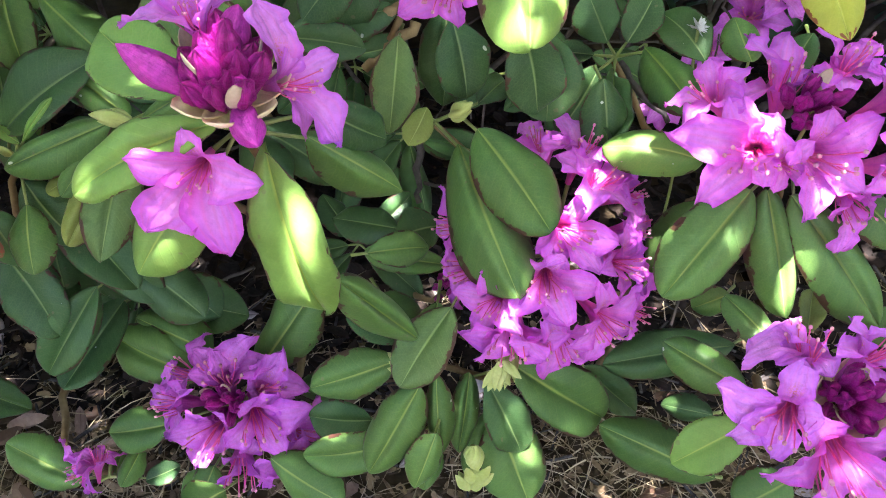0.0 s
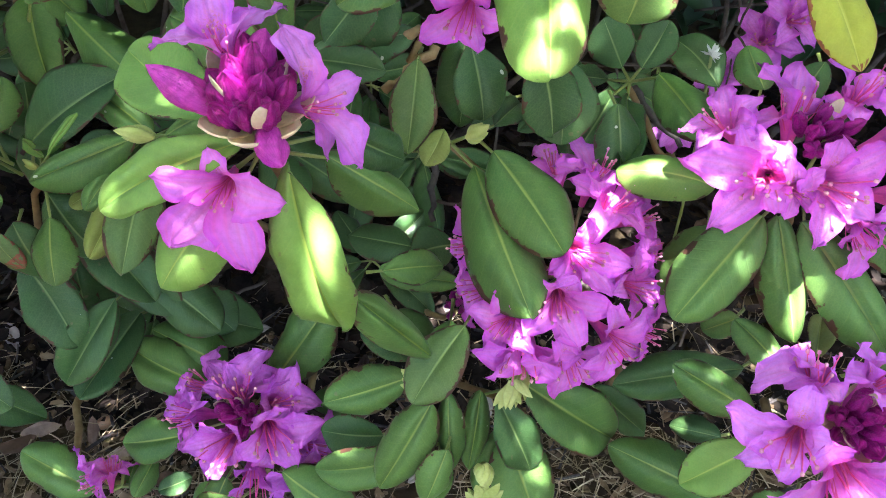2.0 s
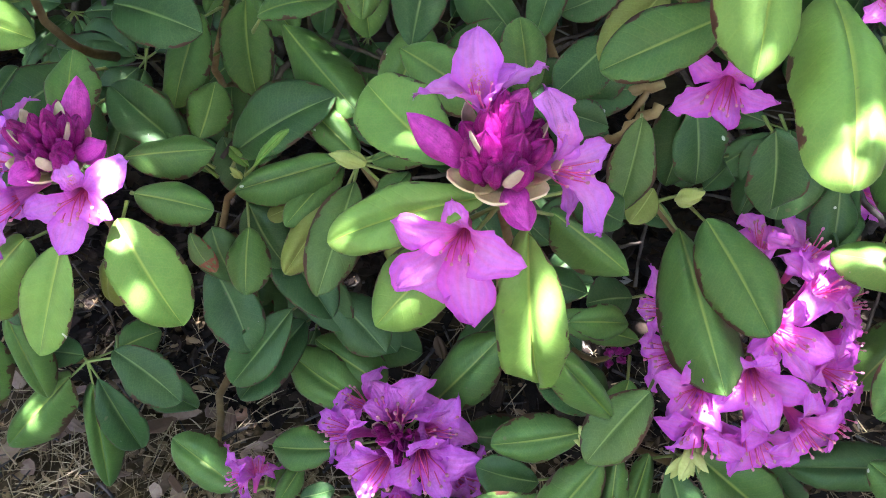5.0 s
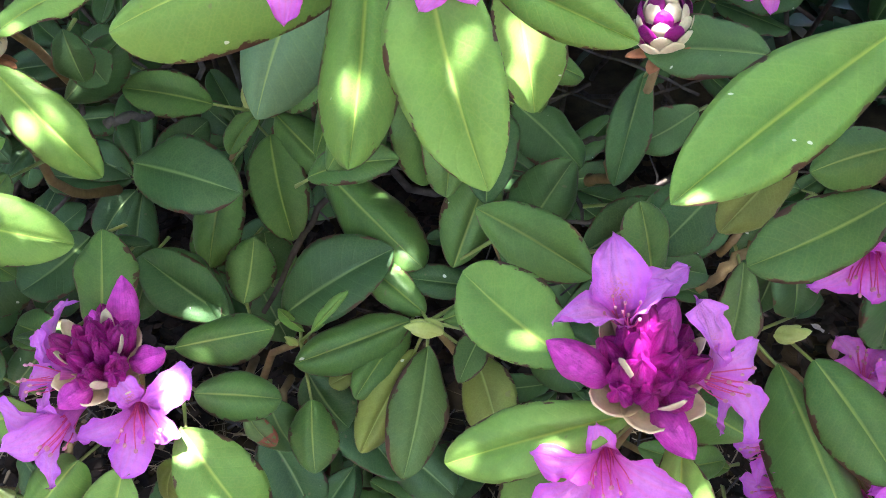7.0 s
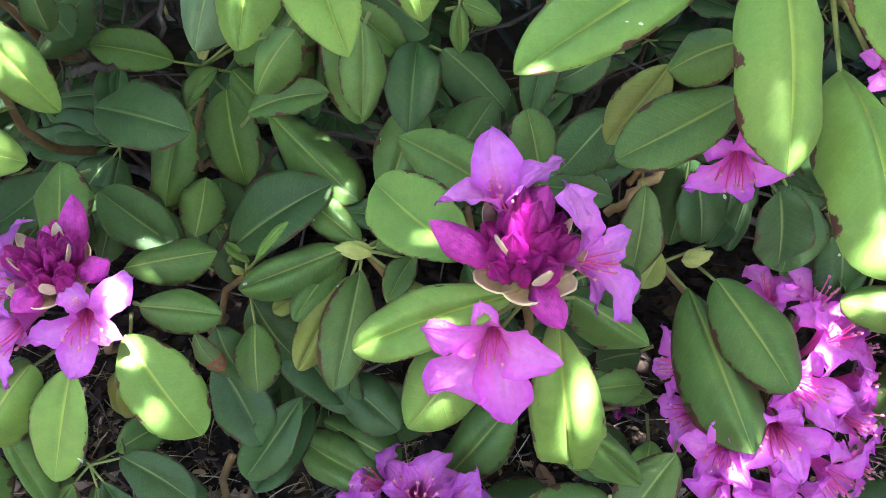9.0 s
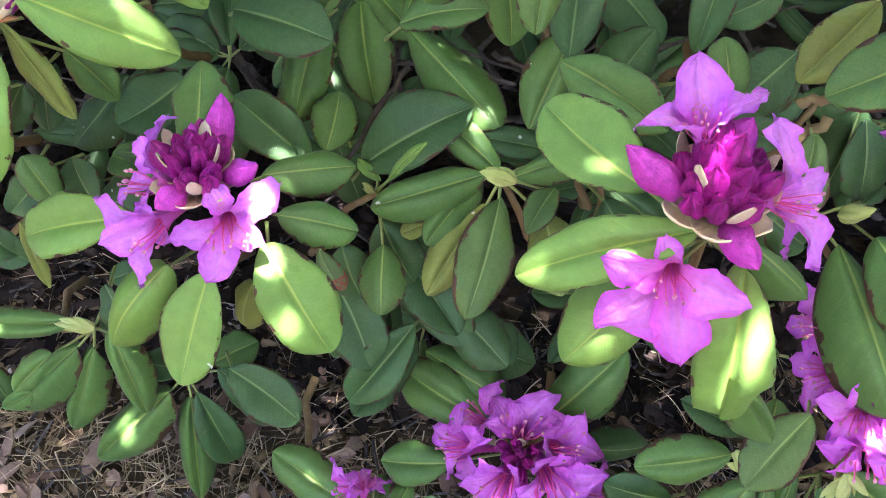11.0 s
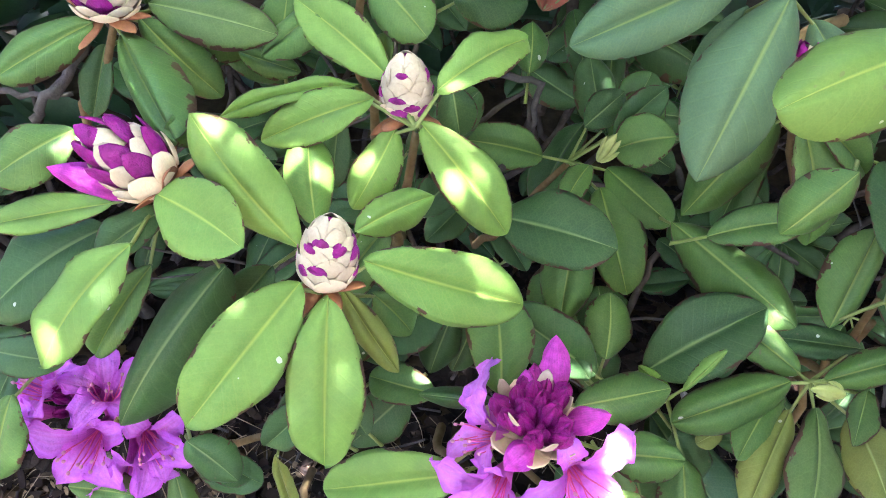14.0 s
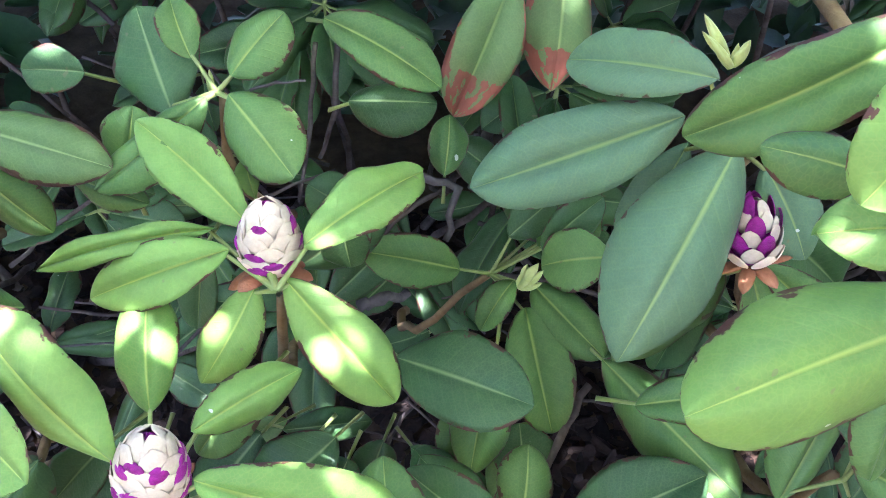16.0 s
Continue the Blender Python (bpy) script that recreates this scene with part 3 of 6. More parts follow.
def flower_bud(shoot, base, tip, width):
    part("flower_bud", rng.choice(BUDS), shoot, frame_along(base, tip, FACE, width * 0.86))


def leaf_bud(shoot, base, tip, width):
    """A pale bud of a few pointed young leaves, still held together."""
    b, t = Vector(base), Vector(tip)
    t = b + (t - b) * 0.86
    side = (t - b).cross(FACE).normalized() * (t - b).length
    spears = ((0.0, 0.95, 0.62), (-0.2, 0.72, 0.44)) if width < 0.0085 else ((0.0, 0.85, 0.78), (-0.1, 0.68, 0.62), (0.1, 0.74, 0.62), (0.17, 0.42, 0.46))
    for shift, out, size in spears:
        foot = b + side * shift * 0.2 + FACE * rng.uniform(-0.002, 0.003)
        part("leaf_bud", rng.choice(SPROUTS), shoot, frame_along(foot, foot + (t - b) * out + side * shift + FACE * rng.uniform(-0.1, 0.14) * (t - b).length, FACE, width * size), "pale yellow-green leaf bud")


def sprout_cluster(shoot, base, tip, width):
    """A loose tuft of pale new leaflets that have just left their bud."""
    b, t = Vector(base), Vector(tip)
    t = b + (t - b) * 0.78
    width = width * 0.85
    reach = (t - b).length
    side = (t - b).cross(FACE).normalized() * reach
    for k in range(8):
        spread = (-0.42, 0.4, -0.22, 0.24, -0.05, 0.1, -0.5, 0.55)[k]
        foot = b + (t - b) * (0.12 * (k % 3)) + side * spread * 0.15
        end = foot + (t - b) * rng.uniform(0.45, 0.8) + side * spread * 0.8 + FACE * rng.uniform(-0.25, 0.45) * reach
        part("leaf_bud", rng.choice(SPROUTS), shoot, frame_along(foot, end, FACE, width * rng.uniform(0.7, 1.1), width * 0.4), "pale yellow-green leaflet")


def bud_cluster(shoot, centre, way, reach, count):
    """A dome of crumpled closed buds with cream bracts between them, in a cup of peach-cream scales."""
    c, w = Vector(centre), Vector(way).normalized()
    x = w.orthogonal().normalized()
    y = w.cross(x)
    c = c - w * reach * 0.5
    count = max(count, 5)
    for k in range(count):
        t = (k + 0.5) / count
        a = 2.4 * k + rng.uniform(-0.2, 0.2)
        o = x * math.cos(a) + y * math.sin(a)
        lean = 1.05 * math.sqrt(t)
        d = (w * math.cos(lean) + o * math.sin(lean)).normalized()
        root = c + o * reach * 0.42 * math.sqrt(t) - w * reach * 0.12 * t
        tip = root + (w * 0.55 + d * 0.55).normalized() * reach * rng.uniform(0.95, 1.3) * (1.16 - 0.2 * t)
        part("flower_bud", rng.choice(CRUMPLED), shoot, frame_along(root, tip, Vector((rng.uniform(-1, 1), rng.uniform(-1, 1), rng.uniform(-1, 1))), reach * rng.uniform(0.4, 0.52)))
    for k in range(5 if count > 8 else 2):
        a = 0.5 + 1.26 * k
        o = x * math.cos(a) + y * math.sin(a)
        b = c + o * reach * (0.68 if k % 2 else 0.42) + w * reach * (0.22 if k % 2 else 0.5)
        part("bud_scale", SCALE_CREAM, shoot, frame_along(b, b + (w * 0.85 + o * 0.3) * reach * 0.9, o + w * 0.3, reach * 0.38), "cream bud scale")
    for k in range(7 if count > 8 else 0):
        a = 0.9 * k + 0.3
        o = x * math.cos(a) + y * math.sin(a)
        base = c - w * reach * 0.2 + o * reach * 0.22
        part("bud_scale", SCALE_PEACH, shoot, frame_along(base, base + (o * 0.82 + w * 0.5) * reach * 1.05, o + w * -0.2, reach * 0.8), "peach-cream bud scale")


def bud_cone(shoot, base, tip, width, opened):
    """An egg-shaped flower bud in overlapping cream scales with magenta petals showing between them."""
    b, t = Vector(base), Vector(tip)
    w = (t - b).normalized()
    h = (t - b).length
    h *= 0.88
    x = w.orthogonal().normalized()
    y = w.cross(x)
    part("bud_core", BUD_CORE, shoot, frame_along(b, b + w * h * 1.0, FACE, width * 0.86), "magenta inner bud")

    def wide(s):
        return width * 0.5 * max(math.sin(math.pi * (0.16 + 0.84 * min(s, 1.0)) ** 0.82), 0.0) ** 0.6

    rows = 7
    for i in range(rows):
        s = 0.02 + 0.68 * i / (rows - 1)
        ring = (6, 6, 6, 6, 5, 5, 4)[i]
        for k in range(ring):
            a = 2 * math.pi * (k + 0.5 * (i % 2)) / ring + rng.uniform(-0.1, 0.1)
            o = x * math.cos(a) + y * math.sin(a)
            e = min(s + rng.uniform(0.3, 0.36), 1.0)
            p = b + w * h * s + o * wide(s) * 0.86
            q = b + w * h * e + o * max(wide(e), width * 0.02) * (1.02 + (0.16 if opened else 0.0))
            size = width * (0.64, 0.62, 0.6, 0.58, 0.55, 0.5, 0.46)[i] * rng.uniform(0.9, 1.06)
            if opened:
                size *= 0.8
            if opened and (i + 2 * k) % 5 in (0, 3) and i > 0:
                q += (w * 0.1 + o * 0.06) * h
                part("petal_tip", SCALE_PURPLE, shoot, frame_along(p - o * width * 0.01, q - o * width * 0.01, o, size * 0.92, width * 0.34), "dark magenta petal tip")
                continue
            part("bud_scale", SCALE_CREAM if i > 0 else SCALE_PEACH, shoot, frame_along(p, q + o * width * 0.02, o, size, width * 0.34), "cream bud scale")
            if not opened and rng.random() < (0.5, 0.45, 0.4, 0.4, 0.4, 0.3, 0.0)[i]:
                a += math.pi / ring
                o = x * math.cos(a) + y * math.sin(a)
                low, top = s + 0.09, min(s + rng.uniform(0.22, 0.3), 0.97)
                p = b + w * h * low + o * wide(low) * 1.02
                q = b + w * h * top + o * wide(top) * 1.08
                part("petal_tip", SCALE_PURPLE, shoot, frame_along(p, q, o, size * rng.uniform(0.5, 0.8), width * 0.28), "dark magenta petal tip")
    for k in range(7):
        a = 0.9 * k + rng.uniform(-0.3, 0.3)
        o = x * math.cos(a) + y * math.sin(a)
        p = b - w * h * 0.03 + o * width * 0.2
        part("bud_scale", SCALE_RUSSET, shoot, frame_along(p, p + (o + w * rng.uniform(-0.8, 0.7)).normalized() * width * rng.uniform(0.5, 0.78), w, width * rng.uniform(0.28, 0.42)), "dry russet bud scale")


# ------------------------------------------------------------ ground
def ground_mesh():
    """One sheet to the horizon, finely broken up under the shrub."""
    bm = bmesh.new()
    near = [-1.6 + 0.04 * k for k in range(81)]
    xs = [-60, -20, -6, -3] + near + [3, 6, 20, 60]
    ys = [-60, -20, -6, -2] + [-0.8 + 0.04 * k for k in range(76)] + [3, 6, 20, 60]
    grid = []
    for yv in ys:
        row = []
        for xv in xs:
            z = 0.0
            if abs(xv) < 2 and -1 < yv < 2.5:
                z = 0.02 * noise.noise(Vector((xv * 3, yv * 3, 0))) + 0.012 * noise.noise(Vector((xv * 13, yv * 13, 3)))
            row.append(bm.verts.new((xv, yv, z)))
        grid.append(row)
    for r, s in zip(grid, grid[1:]):
        for j in range(len(r) - 1):
            bm.faces.new((r[j], r[j + 1], s[j + 1], s[j]))
    return mesh_of("ground", bm, SOIL)


tagged(new("ground", ground_mesh()), "dark crumbly soil with bark mulch", "ground", kind="structure")


def floor_z(x, y):
    return 0.02 * noise.noise(Vector((x * 3, y * 3, 0))) + 0.012 * noise.noise(Vector((x * 13, y * 13, 3)))


def scatter(name, count, area, shape, mat, label, category, seed, lift=0.004):
    """Many small loose pieces in one mesh. shape(r) gives vertices and faces of one piece."""
    r = random.Random(seed)
    verts, faces = [], []
    for _ in range(count):
        x, y = r.uniform(area[0], area[1]), r.uniform(area[2], area[3])
        vs, fs = shape(r)
        m = Matrix.Translation((x, y, floor_z(x, y) + lift + abs(r.gauss(0, 0.006)))) @ Euler((r.gauss(0, 0.25), r.gauss(0, 0.25), r.uniform(0, 6.3))).to_matrix().to_4x4()
        n = len(verts)
        verts += [tuple(m @ Vector(v)) for v in vs]
        faces += [tuple(n + k for k in f) for f in fs]
    me = bpy.data.meshes.new(name)
    me.from_pydata(verts, [], faces)
    me.materials.append(mat)
    return tagged(new(name, me), label, category, kind="stuff")


def blade(r):
    """A dry grass stem: a thin bent three-sided strip."""
    n, length, wid = 5, r.uniform(0.02, 0.07), r.uniform(0.0005, 0.0011)
    bow, rise = r.uniform(-0.3, 0.3), r.uniform(-0.02, 0.12)
    vs, fs = [], []
    for i in range(n + 1):
        s = i / n
        x, y, z = bow * length * s * s, length * (s - 0.5), rise * length * math.sin(3 * s) + 0.002
        w = wid * (1 - 0.8 * s)
        vs += [(x - w, y, z), (x + w, y, z), (x, y, z + w * 1.2)]
    for i in range(n):
        a, b = 3 * i, 3 * i + 3
        fs += [(a, a + 1, b + 1, b), (a + 1, a + 2, b + 2, b + 1), (a + 2, a, b, b + 2)]
    return vs, fs


def chip(r):
    """A flat broken piece of bark or dead leaf."""
    a, b, h = r.choice((0.25, 0.3, 0.4, 0.5, 0.9)) * r.uniform(0.006, 0.02), r.uniform(0.0012, 0.0048), r.uniform(0.0008, 0.003)
    ring = [(a * math.cos(k) * r.uniform(0.7, 1.1), b * math.sin(k) * r.uniform(0.7, 1.1)) for k in (0, 0.9, 1.8, 2.7, 3.6, 4.5, 5.4)]
    c = r.uniform(-0.3, 0.3)
    vs = [(x, y, c * x * x * 20 + 0.0) for x, y in ring] + [(x, y, c * x * x * 20 + h) for x, y in ring]
    n = len(ring)
    fs = [tuple(range(n))[::-1], tuple(range(n, 2 * n))] + [(i, (i + 1) % n, n + (i + 1) % n, n + i) for i in range(n)]
    return vs, fs


def mould(r):
    """A flat piece of rotted leaf."""
    a, b, h = r.uniform(0.008, 0.024), r.uniform(0.005, 0.011), r.uniform(0.0006, 0.0014)
    ring = [(a * math.cos(k) * r.uniform(0.75, 1.1), b * math.sin(k) * r.uniform(0.75, 1.1)) for k in (0, 0.8, 1.6, 2.4, 3.1, 3.9, 4.7, 5.5)]
    c = r.uniform(-0.5, 0.5)
    vs = [(x, y, c * x * x * 25) for x, y in ring] + [(x, y, c * x * x * 25 + h) for x, y in ring]
    n = len(ring)
    return vs, [tuple(range(n))[::-1], tuple(range(n, 2 * n))] + [(i, (i + 1) % n, n + (i + 1) % n, n + i) for i in range(n)]


scatter("leaf_mould", 9000, (-1.3, 0.9, 0.6, 1.3), mould, SHADED_MOULD, "rotted leaves and humus under the shrub, darkened black-brown for shade", "leaf litter", 16, 0.006)
scatter("bark_mulch", 14500, (-1.25, 0.85, 0.0, 0.72), chip, CHIP, "broken brown bark chips and dead leaf bits on soil", "mulch", 11)
scatter("dry_grass", 6000, (-1.25, 0.9, 0.0, 0.8), blade, STRAW, "thin dry straw-coloured grass stems lying on soil", "dry grass", 12)
scatter("dry_grass", 3600, (-1.2, -0.28, 0.0, 0.56), blade, STRAW, "dense mat of dry straw-coloured grass", "dry grass", 13)
scatter("dry_grass", 3000, (0.0, 0.85, 0.1, 0.62), blade, STRAW, "dense mat of dry straw-coloured grass", "dry grass", 14)


scatter("fallen_petals", 240, (-0.85, -0.1, 0.1, 0.62), mould, WITHERED, "withered mauve-brown petals and bud scales on dark soil", "fallen petals", 18, 0.012)


def twig_bit(r):
    """A short broken stick, five-sided and slightly bent."""
    length, wid = r.uniform(0.012, 0.045), r.uniform(0.0008, 0.0022)
    bow = r.uniform(-0.15, 0.15)
    vs, fs = [], []
    for i in range(4):
        s = i / 3
        for k in range(5):
            a = 2 * math.pi * k / 5
            vs.append((bow * length * s * s + wid * math.cos(a), length * (s - 0.5), wid * (1 + math.sin(a))))
    for i in range(3):
        for k in range(5):
            a, b = 5 * i, 5 * i + 5
            fs.append((a + k, a + (k + 1) % 5, b + (k + 1) % 5, b + k))
    fs += [(4, 3, 2, 1, 0), (15, 16, 17, 18, 19)]
    return vs, fs


scatter("broken_twigs", 1300, (-1.0, 0.6, 0.15, 0.85), twig_bit, GREY, "short broken grey twigs strewn over mulch", "twigs", 17, 0.006)


def fallen_leaf(x, y, turn, size, mat_kind, label):
    """A dry leaf on the soil, curled."""
    ob = new("fallen_leaf", rng.choice(LEAF_MESHES["litter"]) if mat_kind == "brown" else PALE_LEAF)
    ob.matrix_basis = pose(x, y, floor_z(x, y) + 0.012, rng.uniform(-12, 12), rng.uniform(-12, 12), turn) @ Matrix.Diagonal((size * 0.42, size, size, 1))
    tagged(ob, label, "dead leaf", "fallen leaves")


PALE_LEAF = leaf_mesh(901, PALE)
for k in range(90):
    x, y = rng.uniform(-0.95, 0.5), rng.uniform(0.25, 0.95)
    fallen_leaf(x, y, rng.uniform(0, 360), rng.uniform(0.02, 0.045), "brown" if k % 3 else "pale", "curled brown dead leaf lying on mulch" if k % 3 else "small pale dry leaf lying on mulch")


def nut(x, y, turn):
    bm = bmesh.new()
    bmesh.ops.create_uvsphere(bm, u_segments=16, v_segments=10, radius=0.5)
    for v in bm.verts:
        k = (v.co.y + 0.5)
        v.co.x *= 0.72 * (1.1 - 0.35 * k)
        v.co.z *= 0.66 * (1.1 - 0.35 * k)
        v.co += v.co.normalized() * 0.03 * noise.noise(v.co * 4)
    ob = new("nut_shell", mesh_of("nut_shell", bm, NUT))
    ob.matrix_basis = pose(x, y, floor_z(x, y) + 0.009, 0, 0, turn) @ Matrix.Scale(0.024, 4)
    tagged(ob, "small tan nut shell lying on dark mulch", "nut", "nuts on the soil")


def white_blossom(place, radius):
    """A small ragged white blossom of thin petals on a stalk."""
    ob = tagged(new("white_blossom"), "small ragged white blossom among dark leaves", "flower")
    ob.matrix_basis = Matrix.Translation(place)
    r = random.Random(3)
    c = Vector(place)
    for _ in range(46):
        d = Vector((r.uniform(-1, 1), r.uniform(-1.2, 0.6), r.uniform(-0.2, 1))).normalized()
        part("petal", SCALE_WHITE, ob, frame_along(c, c + d * radius * r.uniform(0.8, 1.1), d.orthogonal(), radius * 0.3))
    part("stalk", tube("stalk", bend((c.x, c.y + 0.02, 0.0), c, (0.01, 0, 0), 5), [0.0014] * 6, STALK, 6), ob, Matrix.Identity(4))


SCALE_WHITE = scale_mesh(8, WHITE)
white_blossom((0.207, 0.659, 0.454), 0.009)
nut(-0.39, 0.60, 130)
nut(-0.405, 0.655, 20)

# ------------------------------------------------------------ old wood of the shrub
for n, h in enumerate(GROUND_HEARTS):
    trunk = tagged(new("shrub_trunk"), "gnarled grey-brown woody stems of the rhododendron rising from soil", "shrub trunk", "trunks of the rhododendron")
    trunk.matrix_basis = Matrix.Translation(h)
    for k in range(7):
        a = 2 * math.pi * k / 7 + n
        top = Vector(h) + Vector((0.34 * math.cos(a), 0.2 * math.sin(a) + 0.02, rng.uniform(0.22, 0.42)))
        pts = bend(Vector(h) + Vector((0.04 * math.cos(a), 0.04 * math.sin(a), -0.02)), top, (rng.uniform(-0.05, 0.05), rng.uniform(-0.04, 0.04), -0.06), 9, 0.012)
        part("limb", tube("limb", pts, [0.0085 - 0.0055 * i / 9 for i in range(10)], BARK, 9), trunk, Matrix.Identity(4))

TRUNKS = [ob for ob in bpy.data.objects if ob.name.startswith("shrub_trunk")]
WOOD = {"grey": GREY, "brown": BARK, "tan": TWIG}


def twig(points, radius, kind):
    """A bare twig of the old wood, knotted and bent."""
    a, m, b = (Vector(p) for p in points)
    pts = bend(a, m, (0, 0, 0), 4, radius * 0.7)[:-1] + bend(m, b, (0, 0, 0), 4, radius * 0.7)
    rad = [radius * (1.05 - 0.3 * i / 8 + (0.22 if i == 4 else 0.0) + rng.uniform(-0.08, 0.08)) for i in range(9)]
    trunk = min(TRUNKS, key=lambda o: abs(o.matrix_basis.translation.x - m.x))
    part("twig", tube("twig", pts, rad, WOOD[kind], 8), trunk, Matrix.Identity(4))


twig(((-0.701, 0.634, 0.624), (-0.719, 0.606, 0.595), (-0.737, 0.601, 0.576)), 0.0042, "grey")
twig(((-0.353, 0.992, 0.516), (-0.370, 0.927, 0.477), (-0.390, 0.856, 0.432)), 0.0060, "brown")
twig(((-0.527, 0.907, 0.530), (-0.529, 0.876, 0.470), (-0.533, 0.831, 0.424)), 0.0020, "brown")
twig(((-0.512, 0.927, 0.520), (-0.512, 0.902, 0.467), (-0.525, 0.888, 0.425)), 0.0026, "brown")
twig(((-0.502, 0.625, 0.684), (-0.490, 0.629, 0.687), (-0.476, 0.631, 0.688)), 0.0008, "grey")
twig(((-0.431, 0.727, 0.554), (-0.400, 0.715, 0.554), (-0.406, 0.698, 0.523)), 0.0030, "grey")
twig(((-0.453, 0.630, 0.529), (-0.440, 0.635, 0.532), (-0.425, 0.646, 0.528)), 0.0036, "grey")
twig(((-0.243, 0.689, 0.450), (-0.216, 0.683, 0.442), (-0.181, 0.680, 0.422)), 0.0026, "grey")
twig(((-0.775, 0.637, 0.573), (-0.739, 0.629, 0.576), (-0.720, 0.632, 0.578)), 0.0022, "grey")
twig(((-0.453, 0.709, 0.508), (-0.434, 0.731, 0.517), (-0.409, 0.737, 0.536)), 0.0022, "brown")
twig(((-0.304, 0.639, 0.461), (-0.322, 0.606, 0.443), (-0.343, 0.564, 0.413)), 0.0026, "brown")
twig(((-0.119, 0.706, 0.442), (-0.106, 0.688, 0.423), (-0.103, 0.677, 0.411)), 0.0018, "grey")
twig(((-0.127, 0.671, 0.420), (-0.100, 0.672, 0.420), (-0.042, 0.691, 0.453)), 0.0018, "brown")
twig(((0.145, 0.645, 0.430), (0.160, 0.620, 0.418), (0.184, 0.611, 0.396)), 0.0032, "grey")
twig(((-0.065, 0.550, 0.518), (-0.039, 0.550, 0.532), (-0.017, 0.547, 0.544)), 0.0040, "tan")
twig(((-0.019, 0.653, 0.353), (-0.024, 0.630, 0.330), (-0.021, 0.616, 0.302)), 0.0034, "grey")
twig(((-0.036, 0.546, 0.515), (-0.030, 0.546, 0.528), (-0.024, 0.546, 0.543)), 0.0024, "tan")
twig(((-0.018, 0.543, 0.530), (-0.036, 0.531, 0.518), (-0.052, 0.521, 0.508)), 0.0040, "tan")
for k in range(46):
    a = Vector((rng.uniform(-1.1, 0.8), rng.uniform(0.8, 1.2), rng.uniform(0.08, 0.42)))
    d = Vector((rng.uniform(-1, 1), rng.uniform(-0.6, 0.3), rng.uniform(-0.3, 0.8))).normalized()
    twig((a, a + d * 0.08 + Vector((rng.uniform(-0.02, 0.02), 0, rng.uniform(-0.02, 0.02))), a + d * rng.uniform(0.13, 0.22)), rng.uniform(0.0012, 0.0032), rng.choice(("grey", "brown", "brown")))

for k in range(36):
    a = Vector((rng.uniform(-0.75, 0.35), rng.uniform(0.68, 1.0), rng.uniform(0.05, 0.38)))
    d = Vector((rng.uniform(-1, 1), rng.uniform(-0.5, 0.5), rng.uniform(-0.4, 0.9))).normalized()
    if a.y - d.y * 0.05 < 0.66 + 0.6 * max(0.0, a.z + d.z * 0.15 - 0.25):
        continue
    twig((a, a + d * 0.07 + Vector((rng.uniform(-0.02, 0.02), 0, rng.uniform(-0.02, 0.02))), a + d * rng.uniform(0.11, 0.19)), rng.uniform(0.0009, 0.0024), rng.choice(("grey", "brown", "brown")))

# ------------------------------------------------------------ shoots, leaves and flowers
b = branch("flowering_branch", (-0.107, 0.386, 0.562), "flowering branch with half-open magenta truss and two open lilac florets", "flower branch")
leaf(b, (-0.090, 0.369, 0.564), (-0.071, 0.368, 0.436), 0.040, "young")
leaf(b, (-0.114, 0.378, 0.573), (-0.200, 0.374, 0.527), 0.032, "young")
leaf(b, (-0.120, 0.384, 0.537), (-0.168, 0.351, 0.489), 0.041, "young")
leaf(b, (-0.071, 0.424, 0.548), (-0.034, 0.451, 0.504), 0.028, "old_shaded")
leaf(b, (-0.079, 0.421, 0.531), (-0.024, 0.436, 0.475), 0.031, "mature")
leaf(b, (-0.138, 0.412, 0.565), (-0.196, 0.463, 0.573), 0.045, "young")
bud_cluster(b, (-0.108, 0.390, 0.596), (0.020, -0.114, 0.993), 0.028, 18)
floret(b, (-0.123, 0.367, 0.554), (0.000, -0.949, 0.316), 0.055, "pink", tips=((-0.091, 0.342, 0.561), (-0.158, 0.358, 0.565), (-0.156, 0.354, 0.522), (-0.112, 0.339, 0.517), (-0.130, 0.369, 0.575),))
floret(b, (-0.080, 0.393, 0.587), (0.736, -0.441, 0.513), 0.056, "lilac", tips=((-0.052, 0.376, 0.561), (-0.089, 0.401, 0.628), (-0.054, 0.410, 0.591), (-0.069, 0.376, 0.565), (-0.074, 0.400, 0.606)))
floret(b, (-0.121, 0.401, 0.614), (-0.158, -0.107, 0.982), 0.048, "lilac", tips=((-0.128, 0.422, 0.644), (-0.152, 0.388, 0.627), (-0.094, 0.421, 0.629), (-0.106, 0.401, 0.638), (-0.136, 0.416, 0.619),))
flower_bud(b, (-0.128, 0.386, 0.588), (-0.157, 0.384, 0.615), 0.019)
flower_bud(b, (-0.102, 0.379, 0.578), (-0.089, 0.352, 0.578), 0.018)
flower_bud(b, (-0.108, 0.400, 0.601), (-0.100, 0.405, 0.624), 0.020)

b = branch("rhododendron_branch", (-0.006, 0.531, 0.457), "leafy branch with two long drooping leaves over the pink truss", "shrub branch")
leaf(b, (0.011, 0.512, 0.452), (0.050, 0.409, 0.406), 0.053, "mature")
leaf(b, (0.023, 0.495, 0.478), (0.070, 0.432, 0.443), 0.048, "mature", own_stalk=True)
leaf(b, (0.002, 0.551, 0.534), (-0.000, 0.547, 0.459), 0.039, "old_shaded", own_stalk=True)
leaf(b, (-0.029, 0.522, 0.533), (-0.035, 0.485, 0.482), 0.031, "mature", worn=True, own_stalk=True)
